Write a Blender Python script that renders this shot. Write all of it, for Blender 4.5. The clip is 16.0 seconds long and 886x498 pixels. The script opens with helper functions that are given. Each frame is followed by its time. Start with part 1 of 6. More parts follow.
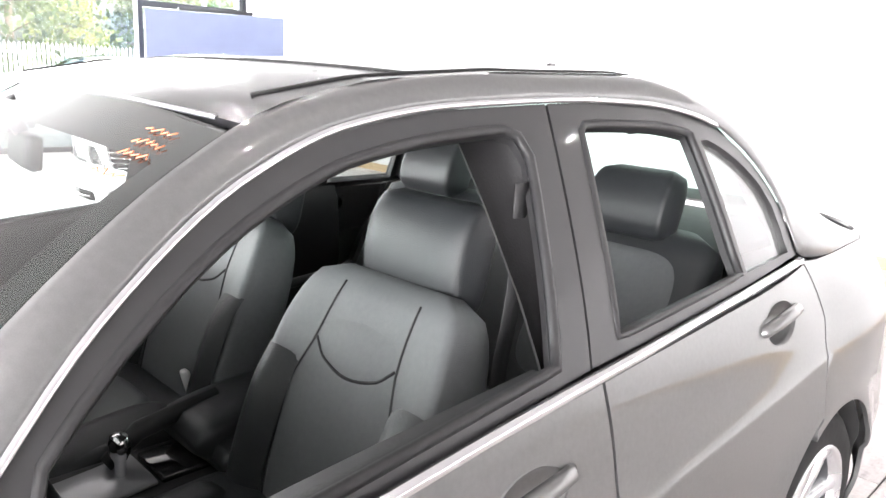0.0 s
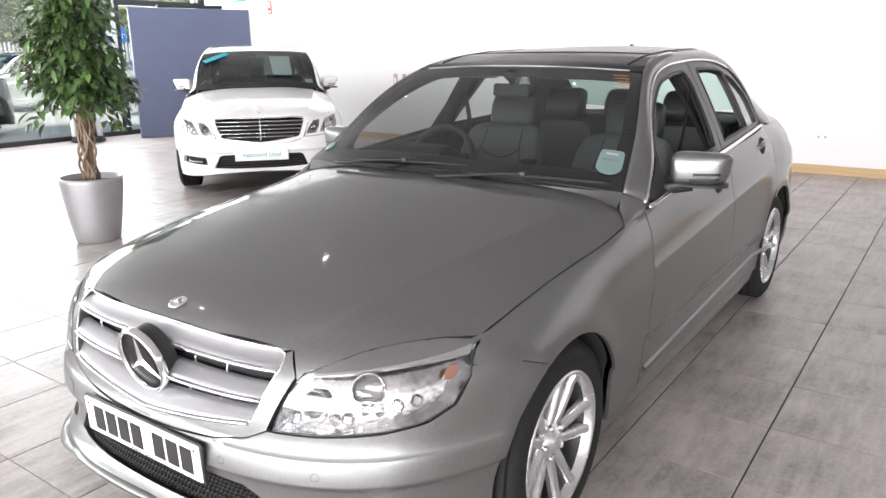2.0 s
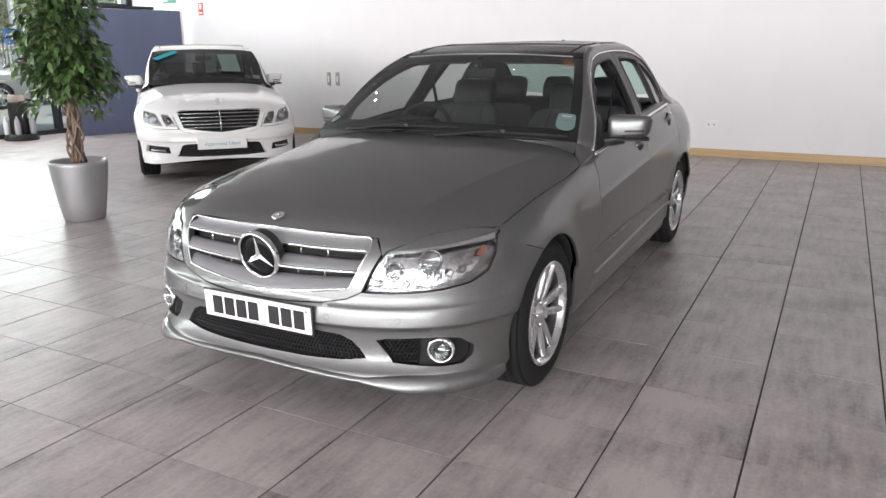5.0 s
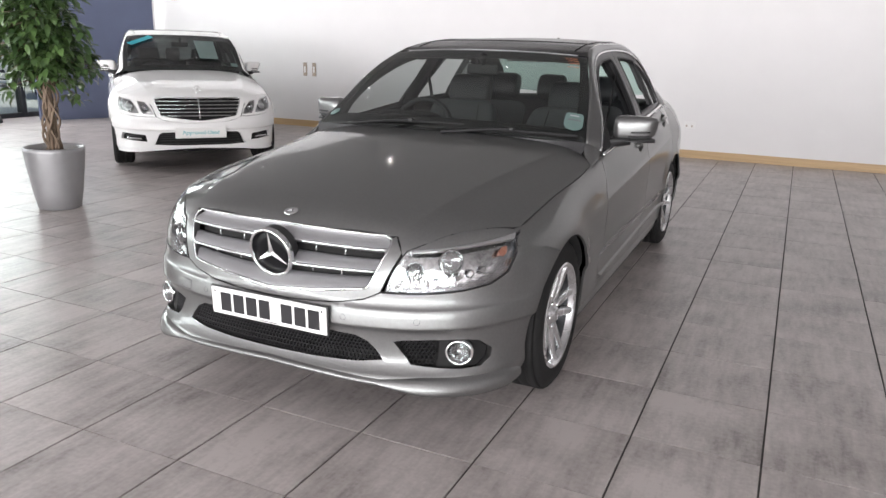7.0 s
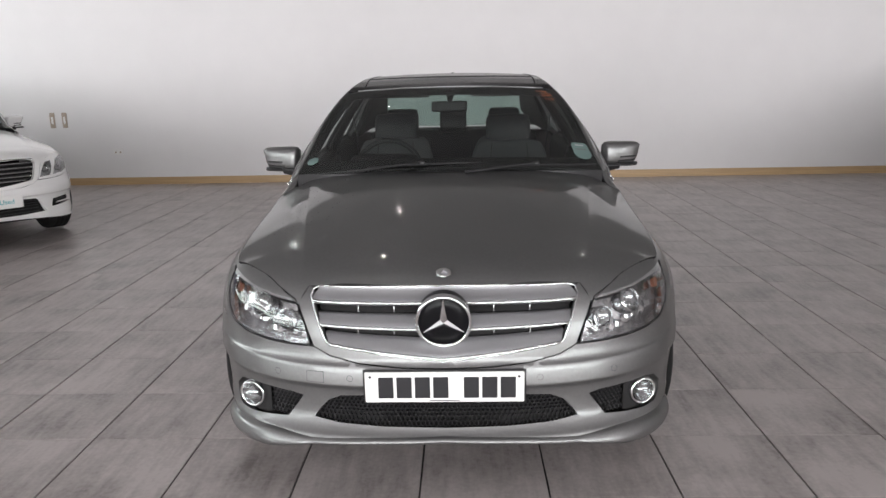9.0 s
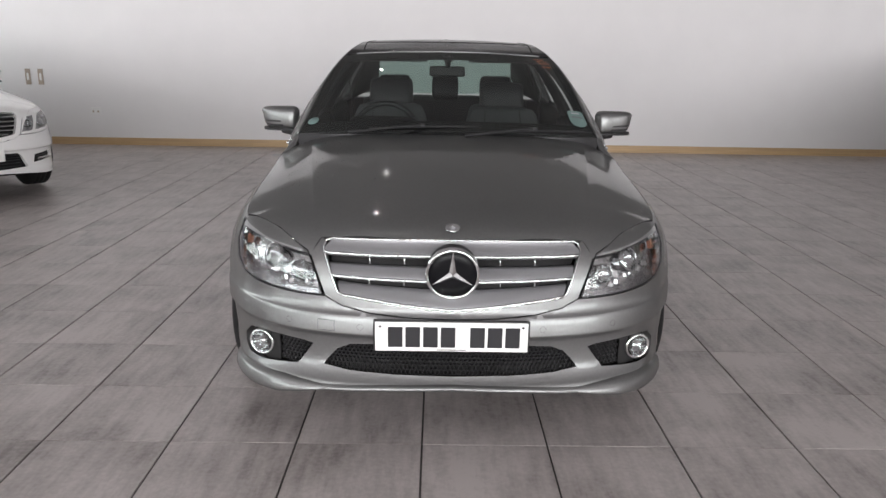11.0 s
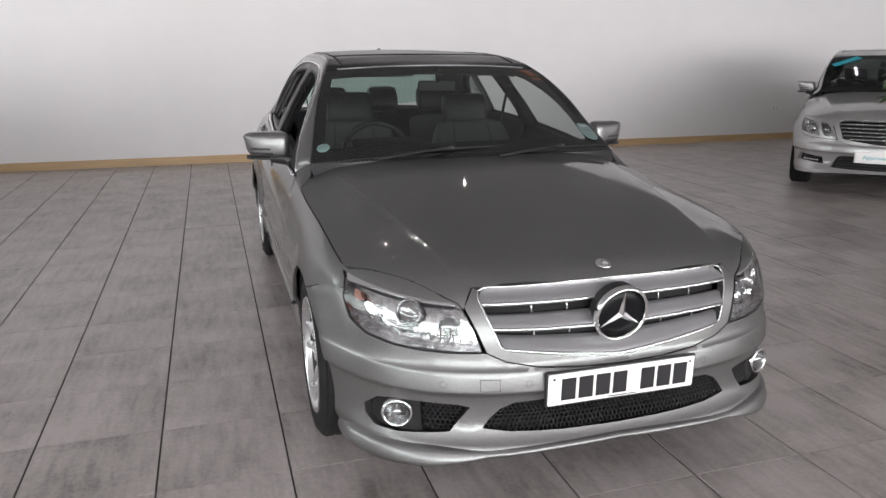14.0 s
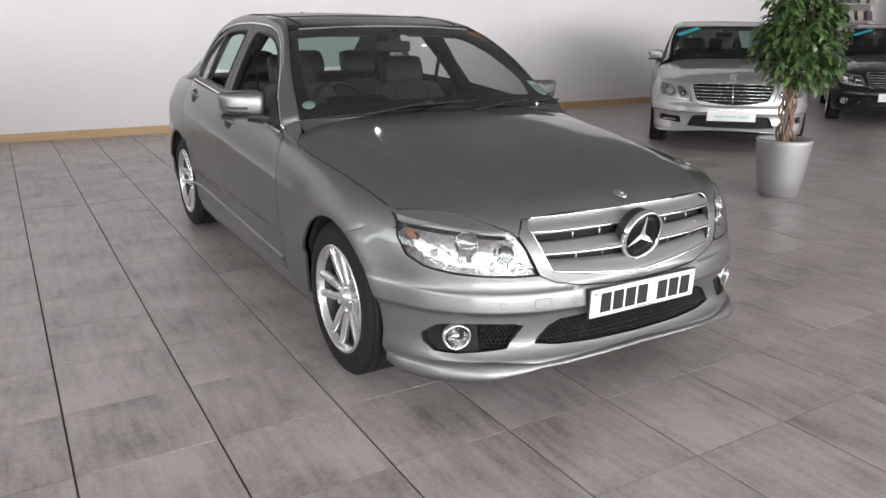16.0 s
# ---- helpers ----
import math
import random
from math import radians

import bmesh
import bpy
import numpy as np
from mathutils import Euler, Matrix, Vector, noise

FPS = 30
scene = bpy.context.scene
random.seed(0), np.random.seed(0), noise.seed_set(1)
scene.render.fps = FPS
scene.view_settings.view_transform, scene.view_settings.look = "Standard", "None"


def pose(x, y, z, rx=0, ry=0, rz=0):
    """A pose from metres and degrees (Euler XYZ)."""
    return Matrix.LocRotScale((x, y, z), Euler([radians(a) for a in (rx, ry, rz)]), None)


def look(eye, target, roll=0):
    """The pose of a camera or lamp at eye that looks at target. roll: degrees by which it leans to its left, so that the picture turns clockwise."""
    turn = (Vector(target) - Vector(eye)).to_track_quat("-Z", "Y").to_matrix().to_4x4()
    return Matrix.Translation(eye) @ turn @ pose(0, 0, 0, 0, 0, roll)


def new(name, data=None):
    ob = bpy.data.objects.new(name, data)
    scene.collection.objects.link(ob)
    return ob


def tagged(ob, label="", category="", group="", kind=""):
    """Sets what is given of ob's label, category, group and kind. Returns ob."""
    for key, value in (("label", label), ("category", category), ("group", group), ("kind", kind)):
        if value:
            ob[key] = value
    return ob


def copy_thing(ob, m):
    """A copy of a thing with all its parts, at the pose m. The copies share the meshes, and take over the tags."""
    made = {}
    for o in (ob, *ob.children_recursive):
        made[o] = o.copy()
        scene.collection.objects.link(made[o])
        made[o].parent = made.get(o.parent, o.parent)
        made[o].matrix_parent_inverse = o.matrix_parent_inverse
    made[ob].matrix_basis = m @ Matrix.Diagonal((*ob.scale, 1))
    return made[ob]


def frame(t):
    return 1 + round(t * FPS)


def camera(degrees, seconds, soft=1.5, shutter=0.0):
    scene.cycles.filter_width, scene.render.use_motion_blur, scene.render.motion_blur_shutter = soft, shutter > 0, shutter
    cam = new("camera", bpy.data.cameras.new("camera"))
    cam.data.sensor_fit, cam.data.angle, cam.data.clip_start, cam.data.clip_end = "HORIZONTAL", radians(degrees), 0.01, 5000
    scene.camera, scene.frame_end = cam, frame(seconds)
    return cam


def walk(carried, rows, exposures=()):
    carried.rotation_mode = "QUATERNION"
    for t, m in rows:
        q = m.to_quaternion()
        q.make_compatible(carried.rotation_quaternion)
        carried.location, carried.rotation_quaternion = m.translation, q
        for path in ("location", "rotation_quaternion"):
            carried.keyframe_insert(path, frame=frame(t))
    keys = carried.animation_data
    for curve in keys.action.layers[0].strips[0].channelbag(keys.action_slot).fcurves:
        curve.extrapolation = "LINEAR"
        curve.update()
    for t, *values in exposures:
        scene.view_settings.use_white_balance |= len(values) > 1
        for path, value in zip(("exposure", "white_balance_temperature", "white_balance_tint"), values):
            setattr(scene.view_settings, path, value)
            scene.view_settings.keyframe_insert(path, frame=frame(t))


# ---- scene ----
cam = camera(61.7, 16.0)
PATH = [
    (0, (1.407, 1.652, 1.436), (0.036, 3.033, 0.974), 2.8),
    (0.5, (1.544, 1.021, 1.465), (0.241, 2.485, 1.065), 1.3),
    (1, (1.711, 0.313, 1.49), (0.446, 1.806, 1.077), 1.0),
    (1.5, (1.731, -0.338, 1.466), (0.62, 1.249, 0.97), 0.0),
    (2, (1.745, -1.005, 1.471), (0.634, 0.573, 0.946), -0.5),
    (2.5, (1.717, -1.443, 1.484), (0.765, 0.248, 0.999), -0.6),
    (3, (1.844, -1.785, 1.471), (0.93, -0.043, 1.105), -0.4),
    (3.5, (1.883, -1.934, 1.447), (0.957, -0.21, 1.033), -0.4),
    (4, (1.889, -1.996, 1.408), (0.998, -0.27, 0.932), -0.2),
    (4.5, (1.879, -1.999, 1.397), (0.978, -0.289, 0.881), -0.3),
    (4.7, (1.888, -2.015, 1.4), (0.984, -0.307, 0.885), -0.3),
    (6.8, (1.793, -2.036, 1.399), (0.921, -0.312, 0.876), -0.1),
    (7, (1.674, -2.06, 1.405), (0.862, -0.31, 0.875), 1.5),
    (7.5, (1.119, -2.22, 1.445), (0.322, -0.462, 0.922), -2.3),
    (8, (0.578, -2.214, 1.438), (-0.366, -0.519, 0.95), -4.4),
    (8.5, (0.221, -2.132, 1.403), (-0.132, -0.225, 0.916), -3.6),
    (9, (0.07, -2.248, 1.42), (0.013, -0.299, 0.977), -1.1),
    (9.5, (0.021, -2.357, 1.382), (-0.005, -0.412, 0.92), -0.7),
    (10, (-0.02, -2.359, 1.39), (-0.038, -0.423, 0.89), 0.4),
    (10.2, (-0.029, -2.35, 1.387), (-0.034, -0.418, 0.874), 0.9),
    (12.3, (-0.093, -2.364, 1.375), (-0.028, -0.429, 0.869), 0.0),
    (12.5, (-0.088, -2.377, 1.388), (-0.025, -0.446, 0.868), -0.3),
    (13, (-0.285, -2.312, 1.386), (-0.07, -0.392, 0.87), 2.1),
    (13.5, (-0.815, -2.144, 1.469), (-0.479, -0.237, 0.967), 0.2),
    (14, (-1.194, -1.894, 1.458), (-0.62, -0.048, 0.943), -0.1),
    (14.5, (-1.516, -1.768, 1.417), (-0.473, -0.14, 0.875), -2.3),
    (15, (-1.863, -1.795, 1.416), (-0.927, -0.114, 0.856), -1.4),
    (15.5, (-1.957, -1.842, 1.402), (-1.008, -0.183, 0.815), 0.1),
    (16, (-1.966, -1.834, 1.388), (-0.99, -0.186, 0.812), 0.3),
]

walk(cam, [(t, look(eye, target, roll)) for t, eye, target, roll in PATH],
     exposures=[(0.0, 2.05), (0.5, 1.6), (1.0, 1.02), (1.5, 0.80), (2.5, 0.15), (3.5, -0.2), (4.5, -0.25), (7.0, -0.2), (7.5, -0.35), (8.0, -0.6), (9.0, -0.6), (13.0, -0.62), (16.0, -0.3)])
from mathutils.geometry import delaunay_2d_cdt


# ---- daylight outside, lamps inside ----
world = bpy.data.worlds.new("world")
scene.world = world
world.use_nodes = True
wn = world.node_tree
sky = wn.nodes.new("ShaderNodeTexSky")
sky.sky_type, sky.sun_disc = "NISHITA", False
sky.sun_elevation, sky.sun_rotation = radians(51), radians(64)
sky.air_density, sky.dust_density, sky.ozone_density = 1.0, 4.0, 1.0
wn.nodes["Background"].inputs["Strength"].default_value = 0.15
wn.links.new(sky.outputs["Color"], wn.nodes["Background"].inputs["Color"])

sun_data = bpy.data.lights.new("sun", "SUN")
sun_data.energy, sun_data.angle, sun_data.color = 5.0, radians(10), (1.0, 0.97, 0.92)
new("sun", sun_data).matrix_world = look((25, 12, 34), (0, 0, 0))


def window_light(name, m, sx, sy, watts):
    data = bpy.data.lights.new(name, "AREA")
    data.shape, data.size, data.size_y, data.energy = "RECTANGLE", sx, sy, watts
    data.color = (1.0, 0.965, 0.988)
    new(name, data).matrix_world = m


# sky light that enters through the two glazed walls
window_light("window_sky_light", look((-10.95, -.7, 2.25), (0, -.7, 2.1)), 18.6, 2.3, 1500)
window_light("window_sky_light", look((3.0, -11.4, 1.85), (3.0, 0, 1.7)), 26.5, 3.2, 5000)


# ---- materials ----
def mat(name, color, rough=0.5, metal=0.0, var=0.12, scale=30.0, bump=0.0, bump_scale=None, coat=0.0,
        stretch=(1, 1, 1), rough_var=0.06, spec=0.5, emit=0.0, per_object=0.0, coarse=0.0, sheen=0.0):
    """A principled surface whose colour and gloss vary at a fine and at a coarse scale."""
    m = bpy.data.materials.new(name)
    m.use_nodes = True
    t = m.node_tree
    b = t.nodes["Principled BSDF"]
    N, L = t.nodes.new, t.links.new
    tc, mp = N("ShaderNodeTexCoord"), N("ShaderNodeMapping")
    mp.inputs["Scale"].default_value = stretch
    L(tc.outputs["Object"], mp.inputs["Vector"])
    n1, n2 = N("ShaderNodeTexNoise"), N("ShaderNodeTexNoise")
    n1.inputs["Scale"].default_value, n1.inputs["Detail"].default_value = scale, 5
    n2.inputs["Scale"].default_value, n2.inputs["Detail"].default_value = scale / 9, 3
    L(mp.outputs["Vector"], n1.inputs["Vector"])
    L(mp.outputs["Vector"], n2.inputs["Vector"])
    mix = N("ShaderNodeMath")
    mix.operation = "ADD"
    L(n1.outputs["Fac"], mix.inputs[0])
    L(n2.outputs["Fac"], mix.inputs[1])
    src = mix.outputs[0]
    if per_object:
        oi, mul, add = N("ShaderNodeObjectInfo"), N("ShaderNodeMath"), N("ShaderNodeMath")
        mul.operation, add.operation = "MULTIPLY", "ADD"
        mul.inputs[1].default_value = per_object
        L(oi.outputs["Random"], mul.inputs[0])
        L(mul.outputs[0], add.inputs[0])
        L(src, add.inputs[1])
        src = add.outputs[0]
    mr = N("ShaderNodeMapRange")
    mr.inputs["From Min"].default_value, mr.inputs["From Max"].default_value = 0.6, 1.4 + per_object
    mr.inputs["To Min"].default_value, mr.inputs["To Max"].default_value = 1 - var, 1 + var
    L(src, mr.inputs["Value"])
    vm = N("ShaderNodeVectorMath")
    vm.operation = "SCALE"
    vm.inputs[0].default_value = color[:3]
    L(mr.outputs["Result"], vm.inputs["Scale"])
    L(vm.outputs["Vector"], b.inputs["Base Color"])
    rr = N("ShaderNodeMapRange")
    rr.inputs["To Min"].default_value, rr.inputs["To Max"].default_value = max(rough - rough_var, 0.0), min(rough + rough_var, 1)
    L(n2.outputs["Fac"], rr.inputs["Value"])
    L(rr.outputs["Result"], b.inputs["Roughness"])
    b.inputs["Metallic"].default_value = metal
    b.inputs["Specular IOR Level"].default_value = spec
    b.inputs["Coat Weight"].default_value = coat
    b.inputs["Coat Roughness"].default_value = 0.05
    b.inputs["Sheen Weight"].default_value = sheen
    if emit:
        b.inputs["Emission Color"].default_value = (*color[:3], 1)
        b.inputs["Emission Strength"].default_value = emit
    if bump:
        bn = N("ShaderNodeBump")
        bn.inputs["Strength"].default_value, bn.inputs["Distance"].default_value = bump, 0.004
        if bump_scale:
            n3 = N("ShaderNodeTexNoise")
            n3.inputs["Scale"].default_value, n3.inputs["Detail"].default_value = bump_scale, 4
            L(mp.outputs["Vector"], n3.inputs["Vector"])
            L(n3.outputs["Fac"], bn.inputs["Height"])
        else:
            L(n1.outputs["Fac"], bn.inputs["Height"])
        L(bn.outputs["Normal"], b.inputs["Normal"])
    return m


def glass_mat(name, tint, ior=1.45, rough=0.0, milk=0.0):
    """Thin clear pane: light passes with a tint, gloss by Fresnel; milk: share of a pale diffuse film or painted haze.
    """
    m = bpy.data.materials.new(name)
    m.use_nodes = True
    t = m.node_tree
    N, L = t.nodes.new, t.links.new
    t.nodes.remove(t.nodes["Principled BSDF"])
    tr, gl, fr, mx = N("ShaderNodeBsdfTransparent"), N("ShaderNodeBsdfGlossy"), N("ShaderNodeLayerWeight"), N("ShaderNodeMixShader")
    tr.inputs["Color"].default_value = (*tint, 1)
    gl.inputs["Roughness"].default_value = rough
    f0 = ((ior - 1) / (ior + 1)) ** 2 * 1.9
    pw, sc = N("ShaderNodeMath"), N("ShaderNodeMath")
    pw.operation, sc.operation = "POWER", "MULTIPLY_ADD"
    pw.inputs[1].default_value = 4.5
    sc.inputs[1].default_value, sc.inputs[2].default_value = 1 - f0, f0
    L(fr.outputs["Facing"], pw.inputs[0])
    L(pw.outputs[0], sc.inputs[0])
    L(sc.outputs[0], mx.inputs["Fac"])
    base = tr.outputs[0]
    if milk:
        df, m2 = N("ShaderNodeBsdfDiffuse"), N("ShaderNodeMixShader")
        df.inputs["Color"].default_value = (.6, .6, .6, 1)
        m2.inputs["Fac"].default_value = milk
        L(base, m2.inputs[1])
        L(df.outputs[0], m2.inputs[2])
        base = m2.outputs[0]
    L(base, mx.inputs[1])
    L(gl.outputs[0], mx.inputs[2])
    L(mx.outputs[0], t.nodes["Material Output"].inputs["Surface"])
    return m


def paint(name, color, metal, rough=0.32, flake=0.10):
    """Car paint: metallic base with fine flake under clear lacquer."""
    m = mat(name, color, rough, metal, var=flake, scale=900, coat=1.0, rough_var=0.03)
    m.node_tree.nodes["Principled BSDF"].inputs["Coat IOR"].default_value = 1.42
    m.node_tree.nodes["Principled BSDF"].inputs["Specular Tint"].default_value = (0.22, 0.22, 0.22, 1)
    return m


def tile_mat():
    """Grey porcelain with streaks like worn timber, each tile turned and tinted by chance."""
    m = bpy.data.materials.new("grey_porcelain_tile")
    m.use_nodes = True
    t = m.node_tree
    b = t.nodes["Principled BSDF"]
    N, L = t.nodes.new, t.links.new
    oi, tc, geo = N("ShaderNodeObjectInfo"), N("ShaderNodeTexCoord"), N("ShaderNodeNewGeometry")
    both = N("ShaderNodeMath")
    both.operation = "ADD"
    L(oi.outputs["Random"], both.inputs[0])
    L(geo.outputs["Random Per Island"], both.inputs[1])
    off = N("ShaderNodeMath")
    off.operation = "MULTIPLY"
    off.inputs[1].default_value = 37.0
    L(both.outputs[0], off.inputs[0])
    comb = N("ShaderNodeCombineXYZ")
    for k in ("X", "Y", "Z"):
        L(off.outputs[0], comb.inputs[k])
    wob = N("ShaderNodeVectorMath")
    wob.operation = "ADD"
    L(geo.outputs["Position"], wob.inputs[0])
    L(comb.outputs[0], wob.inputs[1])
    mp = N("ShaderNodeMapping")
    mp.inputs["Scale"].default_value = (10.5, 1.7, 1.0)
    L(wob.outputs[0], mp.inputs["Vector"])
    streak, cloud, grit = N("ShaderNodeTexNoise"), N("ShaderNodeTexNoise"), N("ShaderNodeTexNoise")
    streak.inputs["Scale"].default_value, streak.inputs["Detail"].default_value, streak.inputs["Roughness"].default_value = 2.2, 7, .65
    cloud.inputs["Scale"].default_value, cloud.inputs["Detail"].default_value = 2.6, 6
    grit.inputs["Scale"].default_value, grit.inputs["Detail"].default_value = 55, 5
    L(mp.outputs[0], streak.inputs["Vector"])
    L(wob.outputs[0], cloud.inputs["Vector"])
    L(wob.outputs[0], grit.inputs["Vector"])
    s1, s2 = N("ShaderNodeMath"), N("ShaderNodeMath")
    s1.operation = s2.operation = "MULTIPLY_ADD"
    s1.inputs[1].default_value, s2.inputs[1].default_value = 0.56, 0.70
    L(streak.outputs["Fac"], s1.inputs[0])
    L(cloud.outputs["Fac"], s2.inputs[0])
    L(s2.outputs[0], s1.inputs[2])
    s2.inputs[2].default_value = 0.0
    s3 = N("ShaderNodeMath")
    s3.operation = "MULTIPLY_ADD"
    s3.inputs[1].default_value = 0.26
    L(grit.outputs["Fac"], s3.inputs[0])
    L(s1.outputs[0], s3.inputs[2])
    cr = N("ShaderNodeValToRGB")
    e = cr.color_ramp.elements
    e[0].position, e[0].color = 0.54, (0.185, 0.165, 0.158, 1)
    e[1].position, e[1].color = 0.90, (0.470, 0.430, 0.418, 1)
    mid = e.new(0.69)
    mid.color = (0.325, 0.296, 0.285, 1)
    L(s3.outputs[0], cr.inputs["Fac"])
    L(cr.outputs["Color"], b.inputs["Base Color"])
    rr = N("ShaderNodeMapRange")
    rr.inputs["To Min"].default_value, rr.inputs["To Max"].default_value = 0.24, 0.46
    L(cloud.outputs["Fac"], rr.inputs["Value"])
    L(rr.outputs["Result"], b.inputs["Roughness"])
    bn = N("ShaderNodeBump")
    bn.inputs["Strength"].default_value, bn.inputs["Distance"].default_value = 0.12, 0.002
    L(s3.outputs[0], bn.inputs["Height"])
    L(bn.outputs["Normal"], b.inputs["Normal"])
    return m


M_WALL = mat("white_wall_paint", (0.73, 0.725, 0.725), 0.75, var=0.025, scale=3, bump=0.15, bump_scale=160)
M_CEIL = mat("grey_ceiling", (0.42, 0.42, 0.42), 0.85, var=0.05, scale=2)
M_OAK = mat("pale_oak", (0.46, 0.32, 0.17), 0.45, var=0.22, scale=18, stretch=(0.15, 1, 4), bump=0.1)
M_TILE = tile_mat()
M_GROUT = mat("dark_grout", (0.075, 0.071, 0.068), 0.85, var=0.2, scale=60)
M_ALU = mat("dark_grey_aluminium", (0.035, 0.037, 0.04), 0.4, 0.4, var=0.1, scale=20)
M_BLUE = mat("slate_blue_board", (0.105, 0.125, 0.20), 0.6, var=0.07, scale=4, bump=0.1, bump_scale=200)
M_WHITE = mat("white_plastic", (0.75, 0.75, 0.74), 0.4, var=0.04, scale=25)
M_BEIGE = mat("beige_plastic", (0.38, 0.32, 0.26), 0.45, var=0.06, scale=25)
M_RED = mat("red_plastic", (0.55, 0.06, 0.05), 0.4, var=0.06, scale=25)
M_GREEN = mat("green_sign", (0.02, 0.22, 0.12), 0.4, var=0.05, scale=25)
M_BLACK = mat("black_plastic", (0.018, 0.018, 0.019), 0.5, var=0.2, scale=120, bump=0.15)
M_GLOSSBLACK = mat("gloss_black", (0.012, 0.012, 0.013), 0.12, var=0.1, scale=20, coat=0.6)
# near-black of the underbody, also stands in for shade in gaps and recesses
M_VOID = mat("black_underbody_and_shade", (0.010, 0.010, 0.010), 0.9, var=0.2, scale=20)
M_RUBBER = mat("tyre_rubber", (0.012, 0.012, 0.012), 0.8, var=0.25, scale=50, bump=0.2, spec=0.25)
M_ALLOY = mat("silver_alloy", (0.62, 0.62, 0.63), 0.26, 0.85, var=0.05, scale=40, coat=0.3)
M_SILVER = mat("silver_lacquer", (0.30, 0.30, 0.31), 0.40, 0.6, var=0.04, scale=200, coat=0.5)
M_CHROME = mat("chrome", (0.80, 0.80, 0.81), 0.06, 1.0, var=0.02, scale=20, rough_var=0.02)
M_REFLECT = mat("lamp_reflector", (0.66, 0.66, 0.675), 0.14, 1.0, var=0.5, scale=55, bump=0.45, bump_scale=60, rough_var=0.04)
M_FOGBOWL = mat("fog_lamp_bowl", (0.42, 0.42, 0.43), 0.14, 1.0, var=0.3, scale=40, bump=0.5, bump_scale=50, rough_var=0.04)
M_LEATHER = mat("dark_grey_leather", (0.021, 0.023, 0.025), 0.45, var=0.12, scale=90, bump=0.25, bump_scale=420)
M_LEATHER2 = mat("mid_grey_leather", (0.120, 0.127, 0.130), 0.48, var=0.10, scale=90, bump=0.25, bump_scale=420)
M_TRIM = mat("charcoal_interior_plastic", (0.014, 0.014, 0.015), 0.65, var=0.15, scale=150, bump=0.2)
M_LINER = mat("grey_headliner_cloth", (0.085, 0.085, 0.085), 0.9, var=0.08, scale=200)
M_WOODTRIM = mat("dark_wood_trim", (0.045, 0.032, 0.025), 0.2, var=0.3, scale=12, stretch=(1, 6, 6), coat=0.8)
M_AMBER = mat("amber_lens", (0.22, 0.095, 0.065), 0.15, var=0.08, scale=60, coat=0.7)
M_PLATE = mat("white_plate", (0.80, 0.80, 0.78), 0.35, var=0.03, scale=30)
M_INK = mat("black_ink", (0.014, 0.014, 0.016), 0.4, var=0.1, scale=40)
M_TEAL = mat("teal_ink", (0.02, 0.38, 0.42), 0.45, var=0.06, scale=30)
M_STICK = mat("pale_teal_sticker", (0.115, 0.175, 0.165), 0.4, var=0.08, scale=30)
M_CHALK = mat("orange_marker", (0.50, 0.17, 0.08), 0.7, var=0.25, scale=80)
M_POT = mat("satin_silver_planter", (0.33, 0.33, 0.335), 0.46, 0.5, var=0.06, scale=14, coat=0.15)
M_SOIL = mat("clay_granules", (0.22, 0.15, 0.10), 0.9, var=0.5, scale=70, bump=0.9)
M_BARK = mat("pale_twisted_bark", (0.19, 0.14, 0.10), 0.85, var=0.35, scale=25, stretch=(1, 1, .3), bump=0.6)
M_ASPHALT = mat("asphalt", (0.36, 0.355, 0.345), 0.85, var=0.12, scale=6, bump=0.4, bump_scale=90)
M_GALV = mat("galvanised_steel", (0.42, 0.42, 0.43), 0.5, 0.5, var=0.1, scale=30)
M_SIGNBLUE = mat("blue_sign", (0.02, 0.12, 0.40), 0.45, var=0.05, scale=20)
M_POSTER = mat("misty_poster_print", (0.10, 0.09, 0.12), 0.3, var=0.6, scale=3.0)
M_RACK = mat("taupe_laminate", (0.20, 0.18, 0.165), 0.5, var=0.06, scale=12)
M_LAMP = mat("lamp_disc", (1.0, 0.95, 0.935), 0.5, var=0.0, emit=520.0)
M_GREY = paint("grey_metallic_paint", (0.200, 0.201, 0.200), 0.85, 0.42)
M_CARWHITE = paint("white_car_paint", (0.80, 0.80, 0.79), 0.0, 0.35, 0.02)
M_CARSILVER = paint("silver_metallic_paint", (0.48, 0.48, 0.48), 0.75)
M_CARBLACK = paint("black_car_paint", (0.012, 0.012, 0.014), 0.2, 0.3)
M_CARBLUE = paint("steel_grey_metallic_paint", (0.20, 0.205, 0.21), 0.8)
M_ROOF = mat("dark_roof_glass", (0.014, 0.014, 0.015), 0.22, var=0.05, scale=30, spec=0.12)
# the windscreen's milk is painted haze in place of veiling reflections
G_SCREEN = glass_mat("windscreen_glass", (0.48, 0.52, 0.505), milk=0.008)
G_DARK = glass_mat("privacy_glass", (0.26, 0.29, 0.285))
G_SIDE = glass_mat("side_glass", (0.62, 0.68, 0.67), milk=0.22)
G_REAR = glass_mat("rear_glass", (0.60, 0.78, 0.72), milk=0.03)
G_PANE = glass_mat("shop_glass", (0.90, 0.95, 0.93))
G_LAMP = glass_mat("lamp_cover", (0.97, 0.97, 0.97))

